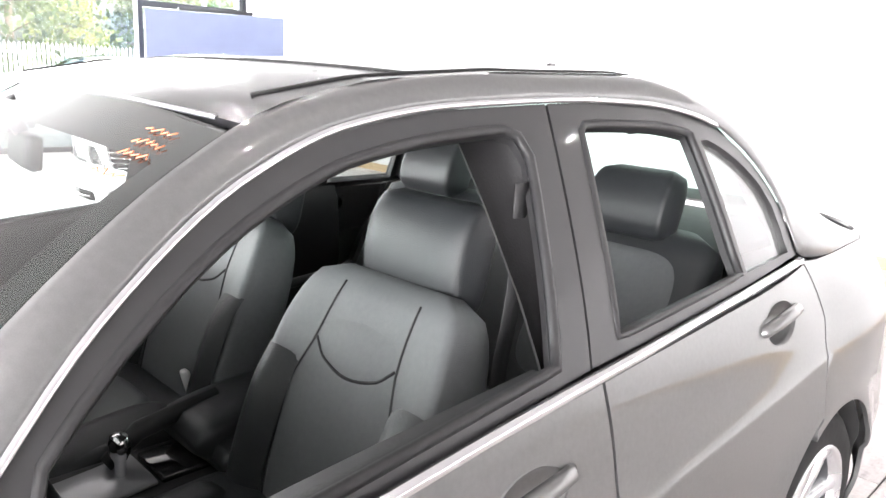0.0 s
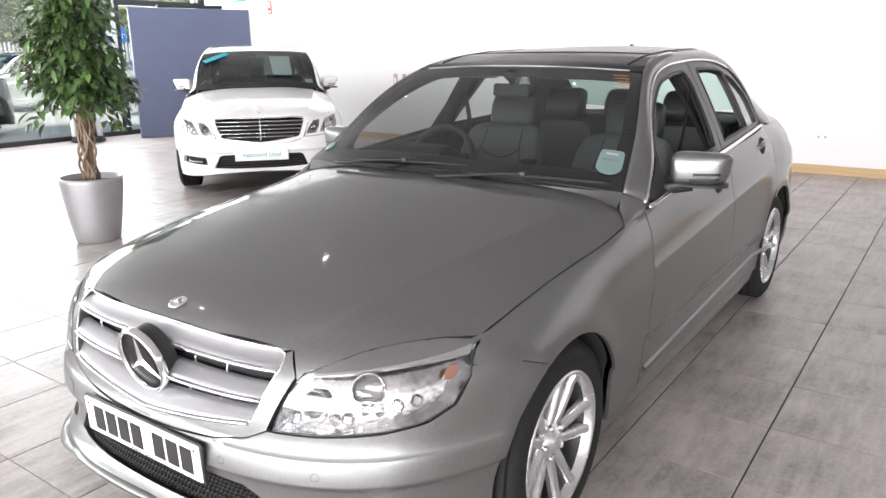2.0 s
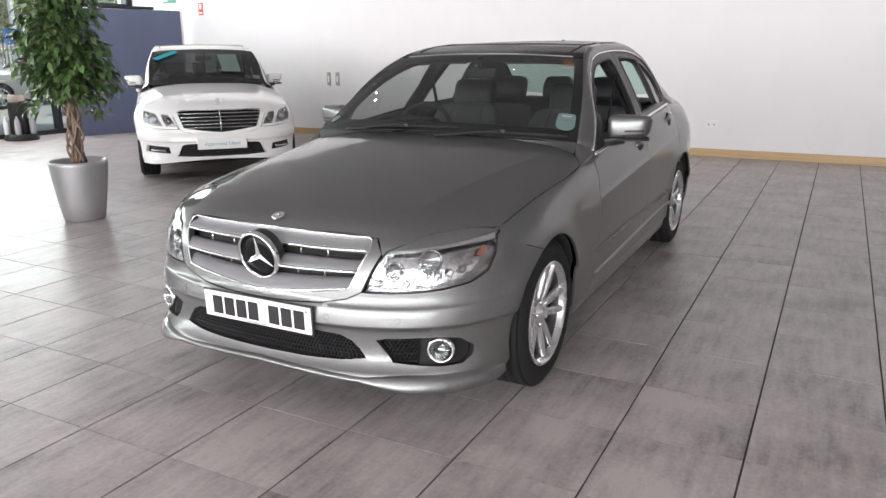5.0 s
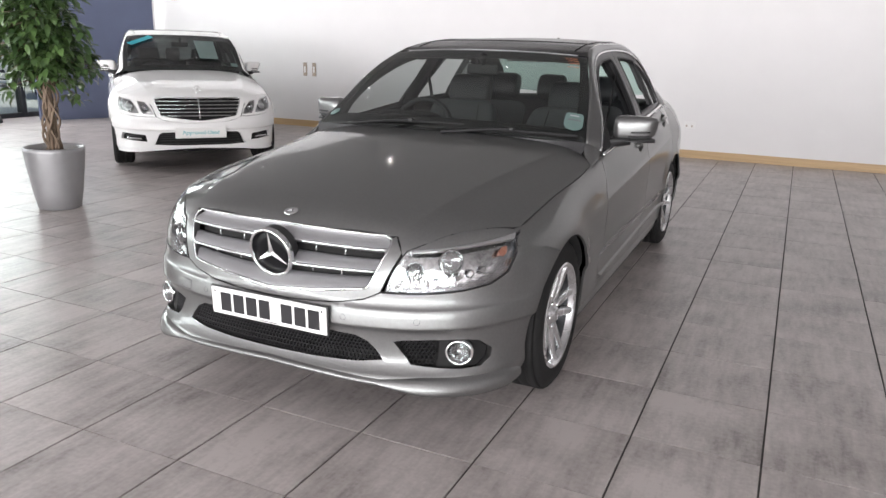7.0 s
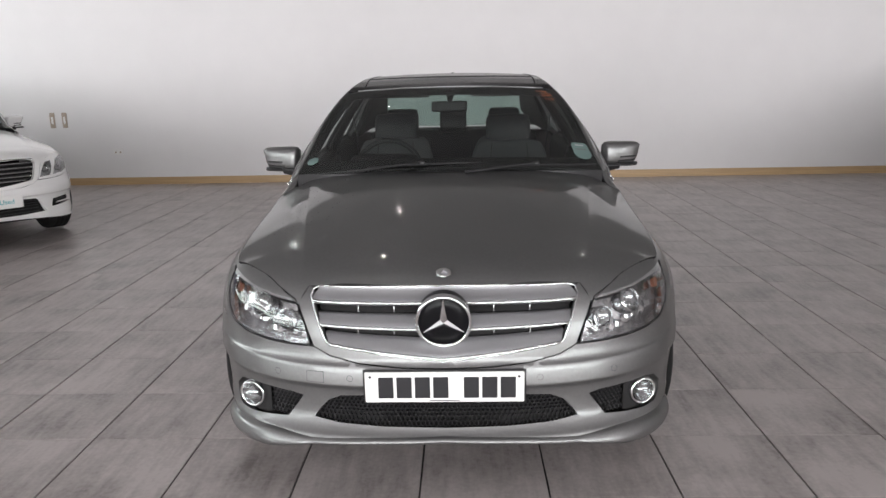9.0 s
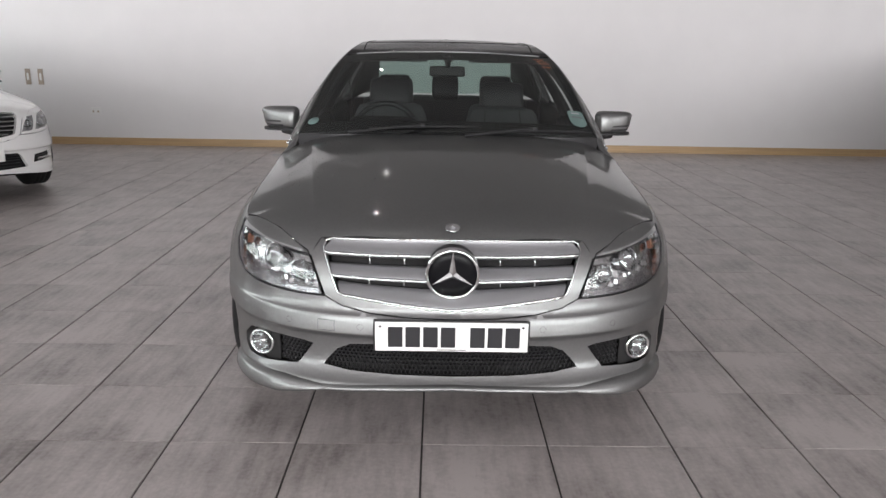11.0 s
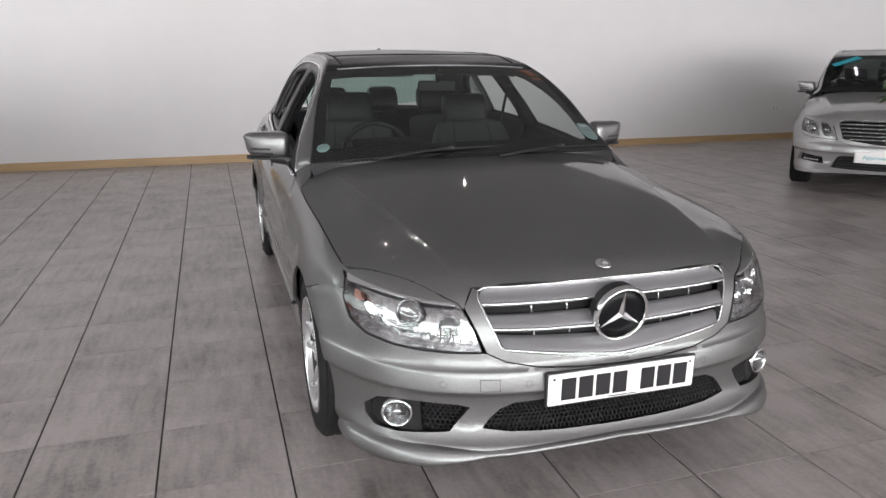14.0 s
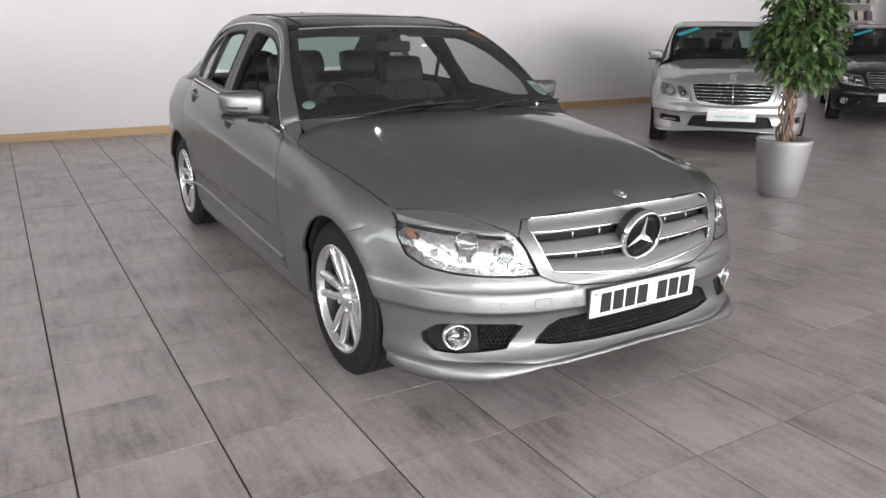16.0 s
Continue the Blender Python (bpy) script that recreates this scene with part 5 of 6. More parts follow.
def cabin(car, simple=False):
    for x in (.365, -.365):
        if simple:
            b = part("front_seat", cushion(.50, .62, .15, Matrix.Translation((x, 2.42, .80)) @ pose(0, 0, 0, 68, 0, 0)), M_LEATHER, car)
            part("headrest", cushion(.27, .20, .11, Matrix.Translation((x, 2.56, 1.13)) @ pose(0, 0, 0, 78, 0, 0)), M_LEATHER, b)
        else:
            front_seat(car, x, .07 if x < 0 else 0.0, .015 if x < 0 else 0.0)
    bench = part("rear_bench", cushion(1.26, .50, .18, Matrix.Translation((0, 2.95, .48)), .01, .01), M_LEATHER, car, "dark leather rear bench with three headrests")
    part("bench_back", cushion(1.26, .62, .16, Matrix.Translation((0, 3.24, .78)) @ pose(0, 0, 0, 62, 0, 0), .01, .02), M_LEATHER, bench)
    for x in (.36, -.36):
        part("bench_panel", pad(.42, .44, Matrix.Translation((x, 3.185, .82)) @ pose(0, 0, 0, 62, 0, 0), .03, .4), M_LEATHER2, bench)
    for x, w in ((.38, .24), (0, .2), (-.38, .24)):
        part("headrest", cushion(w, .18, .11, Matrix.Translation((x, 3.33, 1.115)) @ pose(0, 0, 0, 80, 0, 0), soft=3, taper=.35), M_LEATHER, bench)
    part("parcel_shelf", rbox(1.24, .62, .03, .012, 2, Matrix.Translation((0, 3.66, 1.015))), M_TRIM, car)
    # dashboard
    rows = []
    for y, z, w in ((1.23, .925, .66), (1.32, .975, .70), (1.48, .985, .73), (1.62, .965, .735), (1.68, .925, .735), (1.69, .83, .73), (1.66, .70, .72), (1.60, .55, .70)):
        rows.append([(u * w, y + .03 * (1 - u * u), z + .02 * math.exp(-((u * .73 + .36) / .17) ** 2) * (1 if 1.4 < y < 1.7 else 0)) for u in np.linspace(-1, 1, 25)])
    dash = part("dashboard", sheet(rows), M_TRIM, car, "charcoal dashboard")
    part("trim_strip", rbox(1.36, .01, .045, .004, 1, Matrix.Translation((0, 1.722, .80))), M_WOODTRIM, dash)
    if simple:
        part("steering_wheel", tube([(-.36 + .185 * math.cos(a), 1.80 + .07 * math.sin(a), .93 + .17 * math.sin(a)) for a in np.linspace(0, 2 * math.pi, 24, endpoint=False)], .015, 6, closed=True), M_TRIM, car)
    else:
        wm = Matrix.Translation((-.355, 1.80, .925)) @ pose(0, 0, 0, 66, 0, 0)
        ring = [wm @ Vector((.187 * math.cos(a), .187 * math.sin(a), 0)) for a in np.linspace(0, 2 * math.pi, 40, endpoint=False)]
        wh = part("steering_wheel", tube(ring, .0155, 10, closed=True), M_LEATHER, car, "black leather steering wheel")
        part("airbag_pad", cushion(.17, .15, .05, wm @ Matrix.Translation((0, 0, -.02))), M_TRIM, wh)
        for a in (-20, 200, 270):
            t = math.radians(a)
            part("wheel_spoke", tube([wm @ Vector((.06 * math.cos(t), .06 * math.sin(t), -.02)), wm @ Vector((.18 * math.cos(t), .18 * math.sin(t), 0))], .016, 8, flat=.6), M_SILVER, wh)
        part("column", tube([(-.355, 1.79, .915), (-.355, 1.62, .84)], .045, 12), M_TRIM, wh)
        hood_ = part("instrument_cowl", cushion(.36, .20, .06, Matrix.Translation((-.355, 1.60, .995)), .02, 0), M_TRIM, dash)
        for x in (-.42, -.28):
            part("dial", lathe([(0, 0), (.05, .002), (.055, .008)], 24, Matrix.Translation((x, 1.70, .965)) @ pose(0, 0, 0, -70, 0, 0)), M_GLOSSBLACK, dash)
        con = part("centre_console", rbox(.24, 1.05, .20, .03, 3, Matrix.Translation((0, 2.12, .50))), M_TRIM, car, "black centre console")
        part("console_front", rbox(.24, .30, .30, .03, 2, Matrix.Translation((0, 1.74, .60)) @ pose(0, 0, 0, 25, 0, 0)), M_TRIM, con)
        part("armrest", cushion(.20, .36, .085, Matrix.Translation((-.01, 2.36, .665)) @ pose(0, 0, 0, 4, 0, 0), .012, 0), M_LEATHER, con, "leather armrest")
        part("armrest", cushion(.13, .18, .06, Matrix.Translation((.075, 2.30, .632)) @ pose(0, 0, 0, 4, 0, 0), .01, 0), M_LEATHER, con)
        part("handbrake", tube([(-.045, 2.02, .62), (-.045, 2.10, .675), (-.045, 2.30, .705)], [.018, .022, .020], 10), M_TRIM, con)
        part("shift_knob", lathe([(0, .04), (.018, .036), (.026, .02), (.024, 0), (.014, -.02), (.012, -.07)], 18, Matrix.Translation((0, 2.035, .665))), M_CHROME, con, "chrome-topped gear knob")
        part("shift_plate", rbox(.14, .20, .012, .005, 2, Matrix.Translation((0, 1.99, .603)) @ pose(0, 0, 0, 4, 0, 0)), M_SILVER, con)
        part("cup_tray", rbox(.13, .16, .02, .008, 2, Matrix.Translation((0, 2.18, .606))), M_GLOSSBLACK, con)
        for x in (.36, -.36):
            part("seat_buckle", rbox(.03, .02, .09, .008, 2, Matrix.Translation((x * .62, 2.32, .66)) @ pose(0, 0, 0, 15, 0, 0)), M_WHITE if x < 0 else M_TRIM, con)
        # inner door panels and belts
        for s in (1, -1):
            for y0, y1, nm in ((1.36, 2.42, "door_panel"), (2.50, 3.14, "door_panel")):
                rows = [[(s * (float(cabin_x(y, .99)) - dx), y, z) for dx, z in ((.030, float(belt(y)) + .012), (.075, float(belt(y)) + .008), (.095, float(belt(y)) - .04), (.105, .78), (.085, .68), (.06, .50), (.05, .32))] for y in np.linspace(y0, y1, 12)]
                dp = part(nm, sheet(rows), M_TRIM, car, "dark inner door panel")
                part("door_pull", tube([(s * (.70 - .02), y0 + .35, .70), (s * .655, y0 + .42, .72), (s * .655, y0 + .62, .735), (s * .68, y0 + .68, .74)], .018, 8), M_LEATHER, dp)
            belt_pts = rail([(s * .645, 2.50, 1.27), (s * .615, 2.53, 1.05), (s * .600, 2.52, .90), (s * .605, 2.50, .55)], 12)
            part("seat_belt", sheet([[tuple(p + np.array([0, d, 0])) for d in (-.022, .022)] for p in belt_pts], .002), M_BLACK, car)
            for k in range(2):
                part("grab_handle", tube([(s * .565, 2.15 + k * .75, 1.345), (s * .548, 2.18 + k * .75, 1.325), (s * .548, 2.30 + k * .75, 1.328), (s * .565, 2.33 + k * .75, 1.345)], .009, 8), M_LINER, car)
            part("sun_visor", rbox(.40, .15, .02, .008, 2, Matrix.Translation((s * .32, 2.02, 1.352)) @ pose(0, 0, 0, 8, 0, 0)), M_LINER, car)
    rm = Matrix.Translation((-.005, 1.895, 1.282)) @ pose(0, 0, 0, 84, 0, -8)
    im = part("interior_mirror", cushion(.205, .060, .035, rm, 0, 0), M_BLACK, car)
    part("mirror_stem", tube([(0, 1.90, 1.29), (0, 1.88, 1.33), (0, 1.86, 1.355)], [.012, .016, .03], 8), M_BLACK, im)
    part("headliner", sheet([[(u * w, y, z - .02 * u * u) for u in np.linspace(-1, 1, 9)] for y, z, w in ((1.99, 1.368, .54), (2.3, 1.398, .525), (2.7, 1.410, .525), (3.1, 1.395, .53), (3.36, 1.362, .53))]), M_LINER, car)
    part("cabin_floor", rbox(1.45, 2.0, .02, 0, 1, Matrix.Translation((0, 2.3, .28))), M_TRIM, car)
    return im


def windscreen_at(u, v):
    """A point on the windscreen: u across (-1..1), v up (0..1)."""
    E = rail(EDGE, 120)
    e = E[E[:, 1] < 1.99]
    p = e[min(int(v * (len(e) - 1)), len(e) - 1)]
    c = (1 - v) * np.array((0, 1.165, 1.0)) + v * np.array((0, 1.945, 1.392)) + np.array([0, -.035, .02]) * math.sin(math.pi * v)
    return np.array([u * (p[0] - .004), c[1] + (p[1] - c[1]) * abs(u) ** 2.3, c[2] + (p[2] - c[2]) * abs(u) ** 2.3])


def on_screen(u, v, lift):
    """A pose on the windscreen, z axis outward, y axis up the glass."""
    p, a, b = windscreen_at(u, v), windscreen_at(u + .03, v), windscreen_at(u, min(v + .06, 1))
    sx = Vector(a - p).normalized()
    n = sx.cross(Vector(b - p)).normalized()
    return Matrix.Translation(Vector(p) + n * lift) @ Matrix((sx, n.cross(sx), n)).transposed().to_4x4()


M_BEAD = mat("water_bead", (0.10, 0.10, 0.10), 0.06, 0.0, var=0.05, scale=60, coat=1.0)


# ---- proportions: the cabin sits further back than the shell's plan has it ----
back_top = curve((.28, 0), (.5, .025), (.8, .075), (1.1, .125), (1.25, .150), (1.5, .150), (1.7, .120), (2.0, .080), (2.3, .045), (3.15, .025), (3.47, 0))
back_low = curve((1.14, 0), (1.22, .05), (1.34, .125), (1.5, .135), (1.7, .115), (2.0, .080), (2.3, .045), (3.15, .025), (3.47, 0))
sink = curve((.34, 0), (.465, -.009), (.60, -.014), (.70, -.012), (.78, -.008), (.95, -.004), (1.1, 0))


def set_back(P):
    """Moves points of the shell to the car's true proportions."""
    w = np.clip((P[:, 2] - .70) / .12, 0, 1)
    w = w * w * (3 - 2 * w)
    Q = P.copy()
    Q[:, 1] += w * back_top(P[:, 1]) + (1 - w) * back_low(P[:, 1])
    Q[:, 2] += sink(P[:, 2]) * np.clip((1.5 - P[:, 1]) / .7, 0, 1)
    up, aft = np.clip((P[:, 2] - 1.08) / .25, 0, 1), np.clip((P[:, 1] - 2.5) / .7, 0, 1)
    Q[:, 1] += .055 * up * aft * aft * (3 - 2 * aft)
    Q[:, 2] += .018 * up * aft * aft * (3 - 2 * aft)
    return Q


def proportion(car, cabin_wide=False):
    wheels = [o for o in car.children if o.name.startswith("wheel") and o.type == "EMPTY"]
    for ob in car.children_recursive:
        if ob.type != "MESH" or ob.parent in wheels or (ob.parent and ob.parent.parent in wheels):
            continue
        me = ob.data
        P = np.zeros(len(me.vertices) * 3)
        me.vertices.foreach_get("co", P)
        P = P.reshape(-1, 3)
        if me.has_custom_normals:
            e = np.array((0, 1e-3, 0))
            slope = ((set_back(P + e) - set_back(P - e))[:, 1] / 2e-3)
            N = np.array([tuple(c.vector) for c in me.corner_normals])
            vi = np.array([l.vertex_index for l in me.loops])
            N[:, 1] /= slope[vi]
            N /= np.linalg.norm(N, axis=1)[:, None] + 1e-12
        P = set_back(P)
        if cabin_wide:
            P[:, 0] *= np.interp(P[:, 2], (.88, 1.0, 1.42), (1, .94, 1.09))
        me.vertices.foreach_set("co", P.ravel())
        if me.has_custom_normals:
            me.normals_split_custom_set([tuple(n) for n in N])
        me.update()


# ---- the grey car in the middle of the floor ----
NOSE_DIP = Matrix.Translation((0, 3.53, 0)) @ pose(0, 0, 0, .229, 0, 0) @ Matrix.Translation((0, -3.5, 0))
hero = thing("grey_saloon_car", "dark grey metallic saloon car with open front windows", "car", NOSE_DIP @ Matrix.Diagonal((1, 1.015, 1, 1)))
build_body(hero, M_GREY, {}, 1.0)
for s in (1, -1):
    mirror(hero, M_GREY, s)
front_end(hero, M_GREY, "sport")
plate(hero, "bars")
cabin(hero)
rows = [[], [], []]
for u in np.linspace(-1, 1, 25):
    x = u * .764
    y = float(np.interp(abs(x), [0, .25, .50, .77], [1.187, 1.197, 1.224, 1.262]))
    a_ = np.array((x, y + .002, float(top_z(x, y)) - .006))
    b_ = windscreen_at(u, .03)
    for k, t in enumerate((0, .5, 1)):
        rows[k].append(tuple(a_ * (1 - t) + b_ * t + np.array((0, 0, -.004 * math.sin(math.pi * t)))))
part("scuttle", sheet(rows), M_BLACK, hero, "black scuttle panel below the windscreen")
M_WIPER = mat("worn_wiper_black", (0.014, 0.014, 0.015), 0.5, var=0.2, scale=60, spec=0.3)
for arm, blade in (([(-.50, 1.185, 1.000), (-.40, 1.172, 1.012), (-.25, 1.178, 1.030), (-.14, 1.196, 1.036)], [(-.40, 1.212, 1.016), (-.13, 1.203, 1.031), (.16, 1.222, 1.032)]),
                   ([(.08, 1.140, .998), (.20, 1.150, 1.010), (.33, 1.166, 1.024), (.42, 1.186, 1.028)], [(.20, 1.172, 1.014), (.43, 1.193, 1.020), (.735, 1.272, 1.008)])):
    w_ = part("wiper", tube([tuple(p) for p in rail(blade, 12)], .0052, 6), M_WIPER, hero, "black wiper blade and arm")
    part("blade_rubber", tube([tuple(np.array(p) + [0, .004, -.007]) for p in rail(blade, 12)], .0035, 5), M_RUBBER, w_)
    part("wiper_arm", tube([tuple(p) for p in rail(arm, 12)], [.009] * 3 + [.0065] * 9, 6), M_WIPER, w_)
    part("wiper_joint", rbox(.034, .018, .018, .005, 2, Matrix.Translation(tuple(np.array(arm[-1]) + [.005, .004, -.001]))), M_BLACK, w_)
for s in (1, -1):
    # corner panel between bonnet, wing and pillar
    rows = []
    lower = rail([(float(shut_x(y)) + .0025, y, shell_z(float(shut_x(y)) + .0025, y) - .001) for y in (1.1765, 1.25)] + [(.838, 1.31, shell_z(.838, 1.31)), (.832, 1.415, shell_z(.838, 1.415) + .004)], 12)
    upper = rail([(.7725, 1.2635, float(top_z(.769, 1.2595))), (.770, 1.282, .950), (.764, 1.302, .972), (.757, 1.36, 1.008), (.742, 1.43, 1.046)], 12)
    for k_, (lo_, hi_) in enumerate(zip(lower, upper)):
        rows.append([(s * v[0], v[1], v[2]) for v in (lo_ * (1 - u) + hi_ * u + np.array((.004, 0, .004)) * min(k_ / 6, 1) * math.sin(math.pi * u) + np.array((0, 0, max(float(top_z(lo_[0] + (hi_[0] - lo_[0]) * max(u, .06), min(lo_[1] + (hi_[1] - lo_[1]) * u, 1.25))) - (lo_[2] + (hi_[2] - lo_[2]) * u), 0) * max(1 - k_ / 4, 0) * (u > 0) * (u < 1))) for u in np.linspace(0, 1, 8))])
    gut = []
    for y in np.linspace(1.13, 1.30, 11):
        ye = min(y, 1.25)
        edge = (float(shut_x(ye)), float(np.interp(ye, shut_ys, shut_zs)))
        gut.append([(s * x, y, (float(top_z(x, ye)) if x < edge[0] - .004 else edge[1] - .6 * (x - edge[0])) - .015) for x in (.70, .73, .76, .79, .81, edge[0], edge[0] + .008)])
    part("bonnet_gutter", sheet(gut), M_GREY, hero)
    part("corner_panel", sheet(rows, .004 * s), M_GREY, hero)
    part("sail_panel", patch([(1.43, .955), (1.60, 1.065), (1.60, float(belt(1.6)) + .012), (1.44, float(belt(1.44)) + .012)], cabin_map, .05, side=s, lift=.006), M_TRIM, hero, "black mirror sail panel")
fin = bmesh.new()
prof = [(y + .045, z - .012) for y, z in ((3.215, 1.426), (3.262, 1.452), (3.300, 1.474), (3.318, 1.474), (3.332, 1.45), (3.336, 1.410))]
sides = [[fin.verts.new((x * (1 - .75 * (z - 1.42) / .054), y, z)) for y, z in prof] for x in (-.016, .016)]
fin.faces.new(sides[0])
fin.faces.new(sides[1][::-1])
for k in range(6):
    fin.faces.new((sides[0][k], sides[1][k], sides[1][(k + 1) % 6], sides[0][(k + 1) % 6]))
bmesh.ops.recalc_face_normals(fin, faces=fin.faces[:])
part("roof_aerial", fin, M_GLOSSBLACK, hero, "black fin aerial")
# papers and marks on the windscreen
def plaque(pts, thick, m):
    """A flat sheet cut to an outline."""
    bm = bmesh.new()
    lo = [bm.verts.new((x, y, 0)) for x, y in pts]
    hi = [bm.verts.new((x, y, thick)) for x, y in pts]
    bm.faces.new(lo[::-1])
    bm.faces.new(hi)
    for k in range(len(pts)):
        bm.faces.new((lo[k], lo[(k + 1) % len(pts)], hi[(k + 1) % len(pts)], hi[k]))
    bm.transform(m)
    return bm


ms = on_screen(.915, .20, .004)
outline = [(.048 * math.cos(a), -.022 + .046 * math.sin(a)) for a in np.linspace(math.pi, 2 * math.pi, 17)] + [(.049, .045), (.044, .060), (.034, .066), (-.026, .066), (-.036, .060), (-.042, .045)]
st_ = part("windscreen_sticker", plaque(outline, .0015, ms), M_STICK, hero, "pale teal tax disc holder")
part("sticker_line", plaque([(-.030, .008), (.034, .004), (.036, .014), (-.026, .019)], .002, ms), M_LEATHER2, st_)
part("sticker_line", plaque([(-.020, .040), (.026, .038), (.026, .048), (-.020, .050)], .002, ms), M_GALV, st_)
part("round_sticker", lathe([(0, .001), (.030, .001), (.031, 0)], 24, on_screen(-.935, .135, .004)), M_STICK, hero, "small round pale sticker")
# scribbled price marks
rng = random.Random(4)
for u, v, n_ in ((.855, .935, 7), (.870, .895, 9), (.880, .850, 8), (.875, .810, 7)):
    mk = on_screen(u, v, .003)
    zig = [mk @ Vector((-.030 + .060 * k / n_ + rng.uniform(-.003, .003), rng.uniform(.002, .009) * (1 if k % 2 else -1), 0)) for k in range(n_ + 1)]
    part("marker_stroke", tube(zig, .0010, 5), M_CHALK, hero)
# water beads left on the roof and the bonnet
rng = random.Random(11)
beads = bmesh.new()
for k in range(420):
    y = rng.uniform(2.0, 3.25)
    x = rng.uniform(-.48, .48)
    z = float(roof_line(y)) + (float(np.interp(y, [p[1] for p in EDGE], [p[2] for p in EDGE])) - float(roof_line(y))) * (abs(x) / .54) ** 2.2
    r = rng.uniform(.002, .007)
    bmesh.ops.create_icosphere(beads, subdivisions=1, radius=1, matrix=Matrix.Translation((x, y, z)) @ Matrix.Diagonal((r, r * rng.uniform(.8, 1.6), r * .45, 1)))
tagged(part("water_beads", smooth(beads), M_BEAD, hero, "rain beads on the roof"), kind="stuff")
beads = bmesh.new()
for k in range(150):
    y = rng.uniform(.55, 1.16)
    x = -.72 + abs(rng.gauss(0, .16))
    r = rng.uniform(.001, .0032)
    bmesh.ops.create_icosphere(beads, subdivisions=1, radius=1, matrix=Matrix.Translation((x, y, float(top_z(x, y)))) @ Matrix.Diagonal((r, r * 1.3, r * .4, 1)))
tagged(part("water_beads", smooth(beads), M_BEAD, hero, "dried rain beads on the bonnet"), kind="stuff")
proportion(hero)


# ---- the other cars ----
def other_car(name, label, body, kind, x, y, turn, scale=(1.01, 1.063, 1.036), lettered=True, coarse=False):
    m = Matrix.Translation((x, y, 0)) @ pose(0, 0, 0, 0, 0, turn) @ Matrix.Diagonal((*scale, 1))
    car = thing(name, label, "car", m)
    build_body(car, body, {"frame": M_TRIMPAINT, "closed": True, "roof": body, "screen": G_DARK}, .55, interior=False)
    front_end(car, body, kind)
    for s in (1, -1):
        mirror(car, body, s)
    cabin(car, simple=True)
    if lettered:
        plate(car, "text", .425)
        b = on_screen(-.72, .76, .018)
        part("screen_banner", rbox(.33, .085, .0012, 0, 1, b @ pose(0, 0, 0, 0, 0, 42)), M_BANNER, car, "turquoise banner across the windscreen corner")
        c = on_screen(.42, .52, .006)
        pr = part("price_card", rbox(.235, .46, .002, .0006, 1, c), M_STICK, car, "pale price card behind the windscreen")
        for k, (w, h, dy, mt) in enumerate(((.19, .03, .13, M_GALV), (.16, .02, .06, M_GALV), (.19, .09, -.10, M_TRIM))):
            part("card_bar", rbox(w, h, .001, 0, 1, c @ Matrix.Translation((0, dy, .002))), mt, pr)
        part("corner_sticker", rbox(.10, .07, .0012, 0, 1, on_screen(.86, .16, .004)), M_STICK, car)
    proportion(car, kind == "executive")
    return car


M_BANNER = mat("turquoise_banner", (0.01, 0.34, 0.42), 0.4, var=0.05, scale=20)
other_car("white_saloon_car", "white saloon car with turquoise windscreen banner and dealer plate", M_CARWHITE, "executive", -4.09, 4.10, 48.5, (.99, 1.063, 1.038))
other_car("silver_saloon_car", "silver saloon car with turquoise windscreen banner and dealer plate", M_CARSILVER, "executive", 5.16, 3.81, -46, (.98, 1.04, 1.01))
other_car("black_saloon_car", "black saloon car with chrome grille and dealer plate", M_CARBLACK, "classic", 9.2, 4.16, -55, (1, 1.015, 1))
other_car("steel_grey_saloon_car", "steel grey saloon car with chrome grille and dealer plate", M_CARBLUE, "executive", -4.36, .92, 112)


